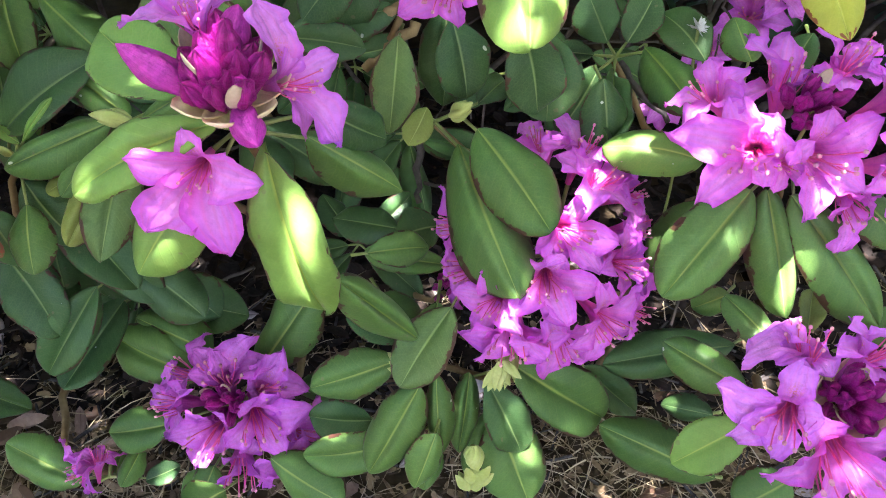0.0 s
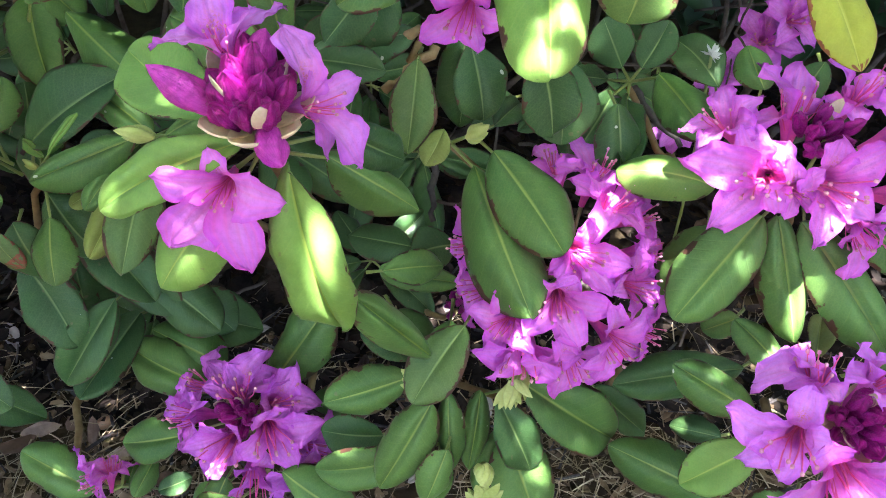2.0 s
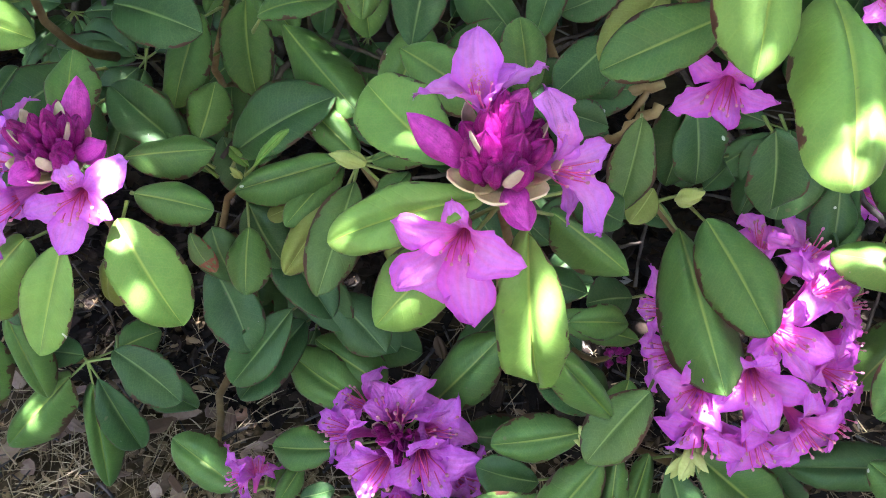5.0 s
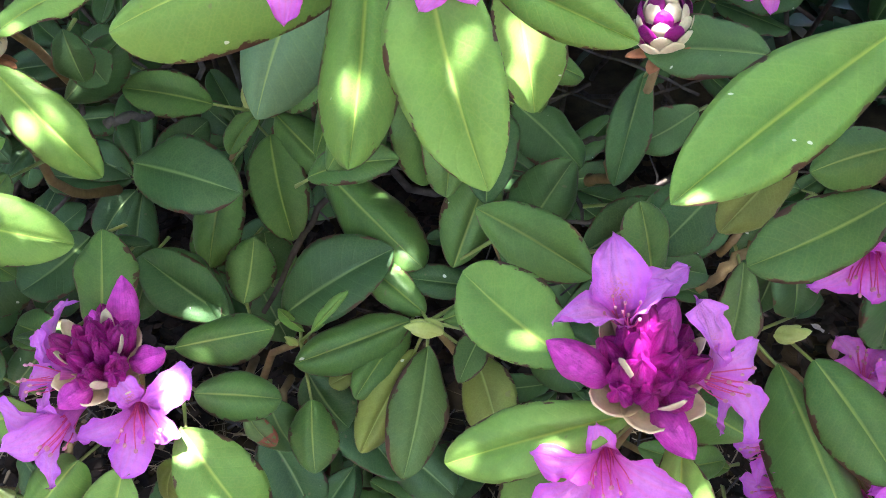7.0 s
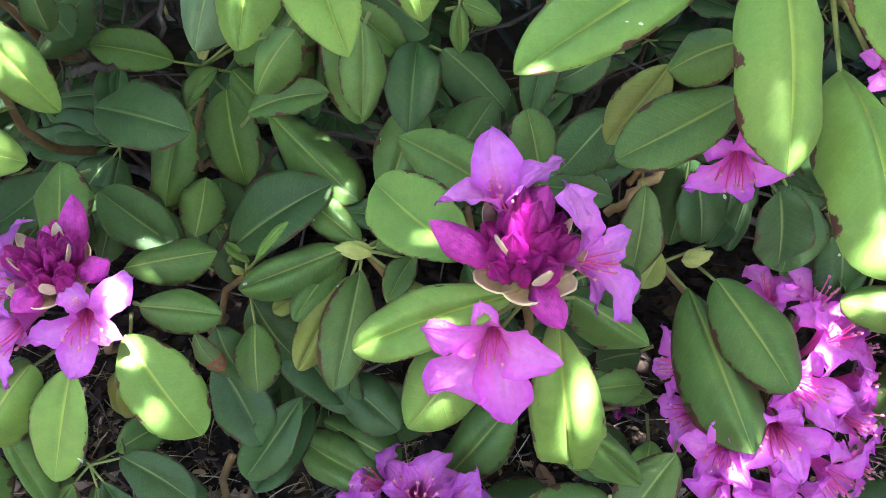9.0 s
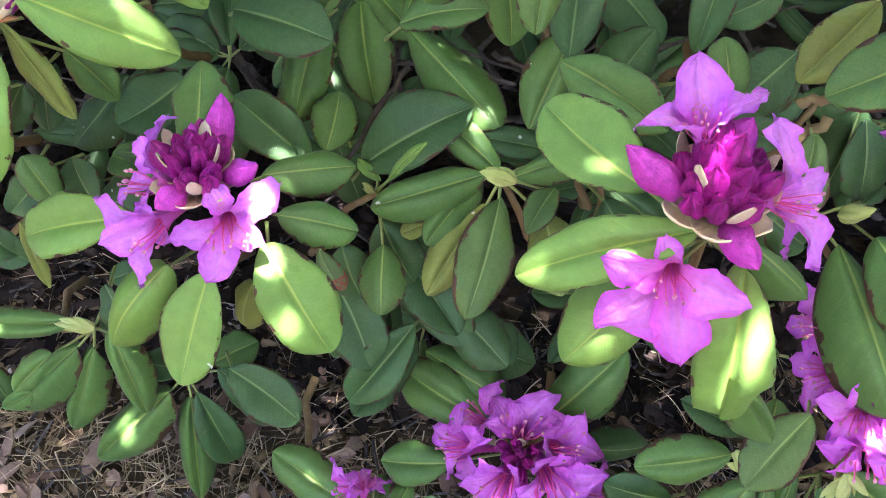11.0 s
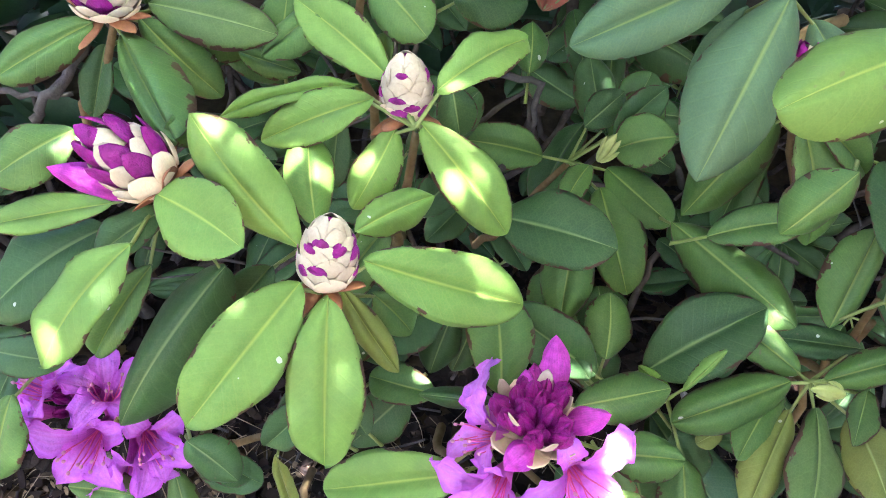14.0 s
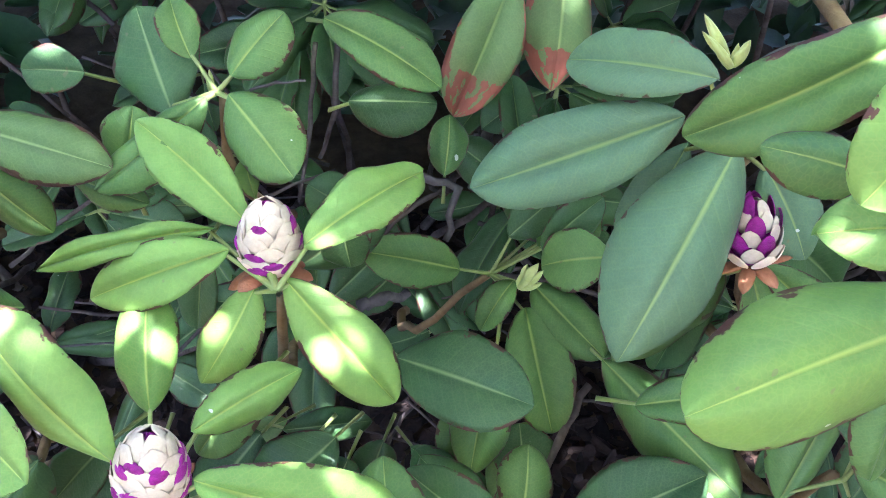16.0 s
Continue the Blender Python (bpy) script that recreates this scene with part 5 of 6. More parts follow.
leaf(b, (-0.145, 0.536, 0.442), (-0.113, 0.509, 0.415), 0.035, "old_shaded", own_stalk=True)

b = branch("rhododendron_branch", (-0.374, 0.695, 0.499), "leafy rhododendron branch with glossy green leaves", "shrub branch")
leaf(b, (-0.395, 0.689, 0.507), (-0.458, 0.680, 0.525), 0.034, "mature")
leaf(b, (-0.350, 0.674, 0.492), (-0.326, 0.611, 0.443), 0.042, "mature")
leaf(b, (-0.427, 0.602, 0.519), (-0.347, 0.575, 0.521), 0.052, "old_shaded", own_stalk=True)
leaf(b, (-0.346, 0.685, 0.503), (-0.299, 0.641, 0.488), 0.034, "mature")
leaf(b, (-0.359, 0.686, 0.504), (-0.378, 0.655, 0.487), 0.021, "mature")
leaf(b, (-0.346, 0.720, 0.510), (-0.362, 0.764, 0.553), 0.033, "old_shaded")
leaf(b, (-0.344, 0.709, 0.513), (-0.308, 0.725, 0.544), 0.039, "mature")
leaf(b, (-0.337, 0.720, 0.511), (-0.311, 0.764, 0.540), 0.035, "old_shaded")
leaf(b, (-0.378, 0.618, 0.464), (-0.389, 0.587, 0.433), 0.034, "mature", own_stalk=True)
leaf(b, (-0.343, 0.588, 0.421), (-0.348, 0.614, 0.447), 0.040, "old_shaded", own_stalk=True)
leaf(b, (-0.359, 0.520, 0.452), (-0.409, 0.568, 0.470), 0.033, "old_shaded", own_stalk=True)
leaf(b, (-0.461, 0.508, 0.439), (-0.509, 0.528, 0.429), 0.029, "mature", own_stalk=True)
leaf(b, (-0.466, 0.712, 0.529), (-0.500, 0.723, 0.540), 0.034, "old_shaded", own_stalk=True)
leaf(b, (-0.497, 0.665, 0.521), (-0.446, 0.673, 0.572), 0.036, "old_shaded", own_stalk=True)
leaf(b, (-0.245, 0.512, 0.643), (-0.274, 0.510, 0.598), 0.029, "mature", own_stalk=True)
leaf(b, (-0.207, 0.517, 0.646), (-0.207, 0.497, 0.595), 0.027, "mature", own_stalk=True)
leaf(b, (-0.297, 0.560, 0.550), (-0.239, 0.556, 0.572), 0.026, "mature", own_stalk=True)
leaf(b, (-0.301, 0.680, 0.539), (-0.343, 0.686, 0.520), 0.039, "mature", own_stalk=True)
leaf(b, (-0.343, 0.693, 0.527), (-0.308, 0.713, 0.559), 0.026, "old_shaded")
leaf(b, (-0.365, 0.704, 0.526), (-0.336, 0.726, 0.545), 0.027, "old_shaded")
leaf_bud(b, (-0.357, 0.652, 0.534), (-0.347, 0.639, 0.578), 0.009)

b = branch("flowering_branch", (-0.405, 0.478, 0.451), "flowering branch with upright magenta buds and three open florets", "flower branch")
leaf(b, (-0.418, 0.479, 0.481), (-0.427, 0.534, 0.521), 0.041, "mature")
leaf(b, (-0.355, 0.422, 0.473), (-0.309, 0.391, 0.412), 0.046, "young", own_stalk=True)
leaf(b, (-0.383, 0.398, 0.467), (-0.401, 0.362, 0.394), 0.042, "young", own_stalk=True)
leaf(b, (-0.413, 0.403, 0.461), (-0.461, 0.389, 0.385), 0.038, "young", own_stalk=True)
leaf(b, (-0.435, 0.421, 0.481), (-0.524, 0.427, 0.441), 0.039, "young", own_stalk=True)
leaf(b, (-0.367, 0.422, 0.433), (-0.379, 0.424, 0.381), 0.025, "yellow", own_stalk=True)
leaf(b, (-0.423, 0.457, 0.500), (-0.469, 0.469, 0.488), 0.013, "old_shaded")
bud_cluster(b, (-0.400, 0.440, 0.514), (-0.018, -0.123, 0.992), 0.026, 17)
floret(b, (-0.375, 0.419, 0.491), (0.332, -0.854, 0.401), 0.071, "lilac", tips=((-0.406, 0.402, 0.485), (-0.384, 0.392, 0.464), (-0.351, 0.404, 0.489), (-0.345, 0.431, 0.512), (-0.385, 0.423, 0.513),))
floret(b, (-0.424, 0.437, 0.498), (-0.815, -0.355, 0.458), 0.062, "lilac", tips=((-0.427, 0.470, 0.523), (-0.436, 0.444, 0.523), (-0.448, 0.426, 0.488), (-0.430, 0.415, 0.495), (-0.416, 0.445, 0.519),))
floret(b, (-0.418, 0.415, 0.486), (-0.410, -0.894, 0.182), 0.064, "lilac", tips=((-0.456, 0.414, 0.497), (-0.446, 0.393, 0.484), (-0.427, 0.387, 0.457), (-0.414, 0.406, 0.475), (-0.428, 0.411, 0.500),))
flower_bud(b, (-0.390, 0.459, 0.512), (-0.391, 0.476, 0.542), 0.019)
flower_bud(b, (-0.381, 0.442, 0.504), (-0.359, 0.438, 0.522), 0.017)
flower_bud(b, (-0.403, 0.425, 0.505), (-0.416, 0.411, 0.501), 0.018)
flower_bud(b, (-0.403, 0.455, 0.508), (-0.407, 0.461, 0.528), 0.014)

b = branch("rhododendron_branch", (-0.540, 0.482, 0.274), "low branch with drooping leaves and yellow-green bud over dry grass", "shrub branch")
leaf(b, (-0.551, 0.478, 0.285), (-0.668, 0.499, 0.235), 0.028, "mature")
leaf(b, (-0.556, 0.474, 0.254), (-0.639, 0.471, 0.150), 0.042, "mature")
leaf(b, (-0.542, 0.476, 0.255), (-0.586, 0.464, 0.138), 0.037, "mature")
leaf(b, (-0.522, 0.477, 0.281), (-0.505, 0.464, 0.184), 0.034, "mature")
leaf(b, (-0.540, 0.505, 0.281), (-0.512, 0.485, 0.260), 0.028, "old_shaded")
leaf(b, (-0.546, 0.531, 0.279), (-0.523, 0.542, 0.287), 0.022, "old_shaded")
leaf(b, (-0.585, 0.478, 0.234), (-0.635, 0.469, 0.175), 0.030, "mature")
leaf(b, (-0.608, 0.461, 0.193), (-0.654, 0.468, 0.149), 0.020, "mature", own_stalk=True)
leaf_bud(b, (-0.536, 0.477, 0.282), (-0.577, 0.467, 0.291), 0.012)

b = branch("rhododendron_branch", (-0.479, 0.499, 0.201), "low branch with hanging leaves, one stained white", "shrub branch")
leaf(b, (-0.488, 0.481, 0.198), (-0.576, 0.467, 0.084), 0.048, "mature")
leaf(b, (-0.475, 0.490, 0.179), (-0.478, 0.463, 0.043), 0.037, "mature")
leaf(b, (-0.471, 0.495, 0.182), (-0.443, 0.485, 0.088), 0.038, "old_shaded")
leaf(b, (-0.449, 0.502, 0.214), (-0.387, 0.511, 0.134), 0.039, "old_shaded")
leaf(b, (-0.478, 0.497, 0.212), (-0.525, 0.505, 0.198), 0.030, "old_shaded")
leaf(b, (-0.460, 0.516, 0.200), (-0.427, 0.548, 0.200), 0.036, "mature")

b = branch("budding_branch", (-0.518, 0.456, 0.584), "branch with cream and purple closed flower bud, sun-flecked leaves", "budding branch")
leaf(b, (-0.529, 0.452, 0.595), (-0.580, 0.391, 0.547), 0.042, "young")
leaf(b, (-0.514, 0.448, 0.590), (-0.513, 0.399, 0.508), 0.040, "young")
leaf(b, (-0.509, 0.459, 0.586), (-0.479, 0.456, 0.523), 0.017, "yellow")
leaf(b, (-0.497, 0.462, 0.604), (-0.411, 0.474, 0.567), 0.038, "young")
leaf(b, (-0.530, 0.464, 0.608), (-0.586, 0.491, 0.669), 0.034, "young")
leaf(b, (-0.505, 0.487, 0.601), (-0.466, 0.534, 0.591), 0.024, "young")
leaf(b, (-0.530, 0.502, 0.590), (-0.542, 0.556, 0.618), 0.029, "young")
leaf(b, (-0.498, 0.493, 0.548), (-0.476, 0.505, 0.502), 0.024, "mature")
leaf(b, (-0.556, 0.483, 0.513), (-0.594, 0.477, 0.450), 0.028, "old_shaded", own_stalk=True)
bud_cone(b, (-0.518, 0.463, 0.586), (-0.513, 0.468, 0.634), 0.0285, False)

b = branch("budding_branch", (-0.479, 0.552, 0.625), "branch with tight cream flower bud and brown bud scales", "budding branch")
leaf(b, (-0.496, 0.578, 0.640), (-0.557, 0.615, 0.668), 0.031, "young")
leaf(b, (-0.468, 0.567, 0.641), (-0.417, 0.619, 0.649), 0.030, "young")
leaf(b, (-0.505, 0.570, 0.631), (-0.569, 0.548, 0.612), 0.030, "young")
leaf(b, (-0.478, 0.563, 0.622), (-0.421, 0.544, 0.555), 0.035, "young")
leaf(b, (-0.491, 0.559, 0.619), (-0.513, 0.525, 0.584), 0.028, "young")
leaf(b, (-0.499, 0.602, 0.636), (-0.510, 0.631, 0.638), 0.014, "young")
leaf(b, (-0.514, 0.583, 0.631), (-0.596, 0.555, 0.621), 0.015, "young")
bud_cone(b, (-0.486, 0.573, 0.619), (-0.487, 0.577, 0.664), 0.0275, False)

b = branch("budding_branch", (-0.667, 0.600, 0.659), "branch with opening cream and magenta bud over leaves", "budding branch")
leaf(b, (-0.671, 0.587, 0.660), (-0.726, 0.561, 0.635), 0.030, "mature")
leaf(b, (-0.658, 0.593, 0.650), (-0.598, 0.497, 0.647), 0.033, "mature")
leaf(b, (-0.648, 0.600, 0.658), (-0.601, 0.588, 0.613), 0.029, "mature")
leaf(b, (-0.644, 0.613, 0.657), (-0.583, 0.620, 0.631), 0.028, "mature")
bud_cone(b, (-0.667, 0.600, 0.659), (-0.664, 0.603, 0.691), 0.033, True)

b = branch("budding_branch", (-0.609, 0.494, 0.615), "branch with opening magenta bud and cream scales, round leaf", "budding branch")
leaf(b, (-0.602, 0.470, 0.633), (-0.552, 0.440, 0.628), 0.038, "young")
leaf(b, (-0.613, 0.452, 0.615), (-0.656, 0.406, 0.568), 0.034, "young")
leaf(b, (-0.613, 0.466, 0.586), (-0.649, 0.443, 0.534), 0.022, "mature")
leaf(b, (-0.579, 0.483, 0.572), (-0.648, 0.440, 0.472), 0.043, "old_shaded")
leaf(b, (-0.605, 0.480, 0.614), (-0.636, 0.453, 0.602), 0.024, "old_shaded")
leaf(b, (-0.660, 0.513, 0.638), (-0.693, 0.476, 0.630), 0.033, "mature")
leaf(b, (-0.636, 0.487, 0.610), (-0.705, 0.474, 0.599), 0.021, "young")
leaf(b, (-0.646, 0.493, 0.587), (-0.712, 0.454, 0.549), 0.047, "old_shaded")
leaf(b, (-0.562, 0.513, 0.545), (-0.594, 0.501, 0.505), 0.028, "old_shaded", own_stalk=True)
leaf(b, (-0.590, 0.530, 0.623), (-0.602, 0.504, 0.654), 0.018, "mature")
flower_bud(b, (-0.621, 0.485, 0.621), (-0.659, 0.475, 0.642), 0.018)
bud_cone(b, (-0.603, 0.487, 0.627), (-0.646, 0.488, 0.661), 0.032, True)

b = branch("budding_branch", (-0.281, 0.598, 0.698), "branch with large dull blue-green leaves and shaded bud", "budding branch", stem=(0.1, 0.16, -0.1))
leaf(b, (-0.304, 0.596, 0.711), (-0.393, 0.603, 0.653), 0.041, "dull")
leaf(b, (-0.277, 0.598, 0.697), (-0.318, 0.538, 0.610), 0.052, "dull")
leaf(b, (-0.296, 0.591, 0.734), (-0.353, 0.642, 0.705), 0.031, "dull")
leaf(b, (-0.290, 0.628, 0.672), (-0.314, 0.613, 0.615), 0.027, "dull")
leaf(b, (-0.255, 0.617, 0.672), (-0.227, 0.595, 0.632), 0.030, "dull")

b = branch("rhododendron_branch", (-0.250, 0.601, 0.619), "leafy rhododendron branch with glossy green leaves", "shrub branch")
leaf(b, (-0.261, 0.606, 0.609), (-0.303, 0.607, 0.525), 0.038, "mature")
leaf(b, (-0.246, 0.607, 0.610), (-0.223, 0.582, 0.529), 0.037, "mature")
leaf(b, (-0.240, 0.609, 0.613), (-0.193, 0.608, 0.570), 0.025, "mature")
leaf(b, (-0.257, 0.625, 0.586), (-0.271, 0.625, 0.501), 0.027, "old_shaded")
leaf(b, (-0.232, 0.628, 0.618), (-0.180, 0.638, 0.571), 0.044, "old_shaded")
bud_cone(b, (-0.254, 0.592, 0.632), (-0.261, 0.600, 0.669), 0.023, True)

b = branch("rhododendron_branch", (-0.232, 0.489, 0.782), "close high branch with broad sunlit leaves and pale shoots", "shrub branch", stem=(0.0, 0.22, -0.06))
leaf(b, (-0.243, 0.457, 0.751), (-0.330, 0.415, 0.743), 0.040, "young")
leaf(b, (-0.247, 0.535, 0.802), (-0.318, 0.540, 0.741), 0.031, "mature")
leaf(b, (-0.276, 0.472, 0.783), (-0.311, 0.484, 0.783), 0.019, "mature")
leaf(b, (-0.257, 0.449, 0.787), (-0.304, 0.445, 0.786), 0.023, "young")
leaf(b, (-0.271, 0.464, 0.832), (-0.297, 0.443, 0.798), 0.030, "young", own_stalk=True)
leaf_bud(b, (-0.302, 0.560, 0.760), (-0.318, 0.567, 0.783), 0.007)
leaf_bud(b, (-0.302, 0.560, 0.760), (-0.298, 0.560, 0.774), 0.006)

b = branch("rhododendron_branch", (-0.520, 0.631, 0.677), "leafy rhododendron branch with glossy green leaves", "shrub branch")
leaf(b, (-0.512, 0.623, 0.682), (-0.476, 0.591, 0.661), 0.035, "mature")
leaf(b, (-0.514, 0.637, 0.683), (-0.491, 0.661, 0.706), 0.031, "mature")
leaf(b, (-0.475, 0.678, 0.694), (-0.412, 0.660, 0.670), 0.028, "mature", own_stalk=True)
leaf(b, (-0.525, 0.629, 0.675), (-0.575, 0.592, 0.641), 0.028, "mature")
leaf(b, (-0.537, 0.649, 0.683), (-0.550, 0.669, 0.704), 0.021, "mature")
leaf(b, (-0.547, 0.637, 0.657), (-0.570, 0.673, 0.695), 0.046, "old_shaded")
leaf(b, (-0.594, 0.610, 0.632), (-0.555, 0.604, 0.624), 0.018, "mature", own_stalk=True)
leaf(b, (-0.644, 0.608, 0.663), (-0.564, 0.593, 0.656), 0.033, "mature", worn=True, own_stalk=True)
leaf(b, (-0.467, 0.699, 0.628), (-0.416, 0.703, 0.629), 0.034, "old_shaded", own_stalk=True)
leaf(b, (-0.410, 0.720, 0.560), (-0.410, 0.748, 0.588), 0.026, "mature", own_stalk=True)
leaf(b, (-0.379, 0.733, 0.699), (-0.406, 0.699, 0.623), 0.039, "dying", twist=-10, own_stalk=True)
leaf(b, (-0.352, 0.753, 0.703), (-0.350, 0.723, 0.630), 0.041, "dying", own_stalk=True)
leaf(b, (-0.601, 0.663, 0.659), (-0.634, 0.661, 0.659), 0.025, "old_shaded", own_stalk=True)
leaf(b, (-0.474, 0.665, 0.565), (-0.454, 0.650, 0.549), 0.032, "old_shaded", own_stalk=True)
leaf_bud(b, (-0.527, 0.644, 0.666), (-0.527, 0.646, 0.682), 0.005)

b = branch("flowering_branch", (0.023, 0.454, 0.714), "high branch with very large light green leaves and pink florets", "flower branch", stem=(0.14, 0.1, -0.12))
leaf(b, (0.067, 0.536, 0.528), (0.071, 0.511, 0.472), 0.045, "old_shaded", own_stalk=True)
leaf(b, (0.006, 0.547, 0.530), (0.017, 0.528, 0.479), 0.040, "old_shaded", own_stalk=True)
leaf(b, (0.110, 0.533, 0.492), (0.116, 0.507, 0.435), 0.034, "old_shaded", own_stalk=True)
leaf(b, (-0.017, 0.470, 0.728), (-0.120, 0.376, 0.705), 0.042, "young")
leaf(b, (-0.011, 0.437, 0.741), (-0.007, 0.351, 0.678), 0.041, "young")
leaf(b, (0.029, 0.425, 0.683), (0.035, 0.319, 0.655), 0.043, "young")
leaf(b, (-0.013, 0.441, 0.687), (-0.044, 0.447, 0.665), 0.028, "mature")
leaf(b, (-0.007, 0.441, 0.657), (-0.066, 0.424, 0.627), 0.034, "mature", own_stalk=True)
leaf(b, (-0.034, 0.493, 0.641), (-0.064, 0.478, 0.597), 0.028, "yellow", own_stalk=True)
leaf(b, (-0.056, 0.524, 0.587), (-0.087, 0.505, 0.554), 0.034, "old_shaded", own_stalk=True)
leaf(b, (0.094, 0.452, 0.646), (0.088, 0.443, 0.607), 0.042, "mature", own_stalk=True)
leaf(b, (0.029, 0.439, 0.727), (0.054, 0.411, 0.695), 0.039, "young")
leaf(b, (0.082, 0.468, 0.634), (0.078, 0.468, 0.606), 0.031, "mature", own_stalk=True)
floret(b, (0.002, 0.450, 0.612), (-0.244, -0.969, -0.030), 0.056, "pink", turn=0)
floret(b, (0.008, 0.418, 0.744), (-0.070, -0.997, 0.038), 0.032, "pink", turn=0)
floret(b, (-0.004, 0.499, 0.700), (-0.356, -0.934, -0.033), 0.034, "pink", turn=0)
floret(b, (0.068, 0.469, 0.662), (0.385, -0.899, 0.207), 0.034, "pink", turn=0)
floret(b, (0.004, 0.463, 0.744), (0.037, -0.864, 0.503), 0.039, "pink", turn=0)
floret(b, (-0.062, 0.515, 0.722), (-0.359, -0.932, 0.060), 0.030, "pink", turn=0)

b = branch("budding_branch", (-0.090, 0.575, 0.645), "deep shaded branch with dark leaves and cream-purple bud", "budding branch")
leaf(b, (-0.091, 0.613, 0.604), (-0.106, 0.563, 0.553), 0.026, "old_shaded")
leaf(b, (-0.038, 0.553, 0.657), (-0.103, 0.571, 0.647), 0.037, "old_shaded")
leaf(b, (-0.052, 0.615, 0.576), (-0.092, 0.597, 0.558), 0.029, "old_shaded", own_stalk=True)
leaf(b, (-0.101, 0.445, 0.592), (-0.111, 0.464, 0.628), 0.026, "mature", own_stalk=True)
leaf(b, (-0.103, 0.537, 0.525), (-0.032, 0.549, 0.537), 0.035, "old_shaded", own_stalk=True)
bud_cone(b, (-0.090, 0.575, 0.645), (-0.097, 0.580, 0.680), 0.028, True)

b = branch("flowering_branch", (-0.223, 0.448, 0.781), "high sunlit branch with long light green leaves and florets", "flower branch", stem=(0.12, 0.12, -0.02))
leaf(b, (-0.237, 0.456, 0.761), (-0.239, 0.388, 0.704), 0.032, "young")
leaf(b, (-0.214, 0.431, 0.778), (-0.187, 0.362, 0.719), 0.038, "young")
leaf(b, (-0.182, 0.490, 0.738), (-0.166, 0.462, 0.679), 0.032, "young", own_stalk=True)
leaf(b, (-0.192, 0.450, 0.754), (-0.133, 0.425, 0.741), 0.023, "young")
floret(b, (-0.258, 0.409, 0.776), (0.006, -0.961, 0.275), 0.037, "pink", turn=54)
floret(b, (-0.204, 0.402, 0.783), (0.006, -0.961, 0.275), 0.033, "pink", turn=18)

b = branch("rhododendron_branch", (-0.148, 0.593, 0.450), "leafy rhododendron branch with glossy green leaves", "shrub branch")
leaf(b, (-0.098, 0.504, 0.543), (-0.050, 0.516, 0.527), 0.024, "old_shaded", own_stalk=True)
leaf(b, (-0.100, 0.589, 0.515), (-0.047, 0.590, 0.516), 0.025, "old_shaded", own_stalk=True)
leaf(b, (-0.197, 0.434, 0.162), (-0.211, 0.411, 0.139), 0.030, "mature", own_stalk=True)
leaf(b, (-0.232, 0.527, 0.454), (-0.263, 0.478, 0.433), 0.028, "mature", own_stalk=True)
leaf(b, (-0.358, 0.593, 0.236), (-0.303, 0.567, 0.211), 0.042, "old_shaded", own_stalk=True)
leaf(b, (-0.291, 0.593, 0.208), (-0.331, 0.562, 0.177), 0.037, "old_shaded", own_stalk=True)
leaf(b, (0.279, 0.610, 0.480), (0.270, 0.606, 0.447), 0.026, "old_shaded", own_stalk=True)
leaf(b, (0.042, 0.606, 0.447), (0.007, 0.608, 0.421), 0.031, "old_shaded", own_stalk=True)
leaf(b, (0.215, 0.646, 0.431), (0.183, 0.693, 0.449), 0.042, "old_shaded", own_stalk=True)

b = branch("rhododendron_branch", (-0.569, 0.501, 0.392), "leafy rhododendron branch with glossy green leaves", "shrub branch")
leaf(b, (-0.639, 0.501, 0.360), (-0.589, 0.499, 0.327), 0.034, "old_shaded", own_stalk=True)
leaf(b, (-0.569, 0.482, 0.392), (-0.559, 0.474, 0.329), 0.015, "yellow")
leaf(b, (-0.521, 0.468, 0.432), (-0.541, 0.475, 0.467), 0.027, "mature", own_stalk=True)
leaf(b, (-0.505, 0.485, 0.420), (-0.522, 0.500, 0.448), 0.028, "old_shaded", own_stalk=True)
leaf(b, (-0.662, 0.512, 0.316), (-0.647, 0.485, 0.262), 0.024, "mature", own_stalk=True)
leaf(b, (-0.460, 0.574, 0.473), (-0.506, 0.543, 0.446), 0.045, "old_shaded", own_stalk=True)
leaf(b, (-0.500, 0.572, 0.529), (-0.536, 0.549, 0.481), 0.034, "mature", own_stalk=True)
leaf(b, (-0.699, 0.490, 0.160), (-0.684, 0.468, 0.111), 0.031, "mature", own_stalk=True)
leaf(b, (-0.694, 0.509, 0.150), (-0.671, 0.495, 0.108), 0.026, "mature", own_stalk=True)

b = branch("rhododendron_branch", (-0.591, 0.518, 0.511), "leafy rhododendron branch with glossy green leaves", "shrub branch")
leaf(b, (-0.618, 0.460, 0.433), (-0.588, 0.456, 0.397), 0.030, "old_shaded", own_stalk=True)
leaf(b, (-0.559, 0.516, 0.518), (-0.597, 0.509, 0.484), 0.032, "old_shaded")
leaf(b, (-0.555, 0.520, 0.493), (-0.579, 0.511, 0.456), 0.030, "old_shaded")
leaf(b, (-0.729, 0.466, 0.504), (-0.683, 0.464, 0.500), 0.025, "old_shaded", own_stalk=True)
leaf(b, (-0.688, 0.631, 0.619), (-0.701, 0.614, 0.573), 0.023, "old_shaded", own_stalk=True)
leaf(b, (-0.612, 0.633, 0.617), (-0.568, 0.642, 0.595), 0.022, "old_shaded", own_stalk=True)
leaf(b, (-0.570, 0.616, 0.626), (-0.566, 0.635, 0.661), 0.034, "mature", own_stalk=True)
leaf(b, (-0.534, 0.612, 0.590), (-0.539, 0.593, 0.541), 0.024, "old_shaded", own_stalk=True)
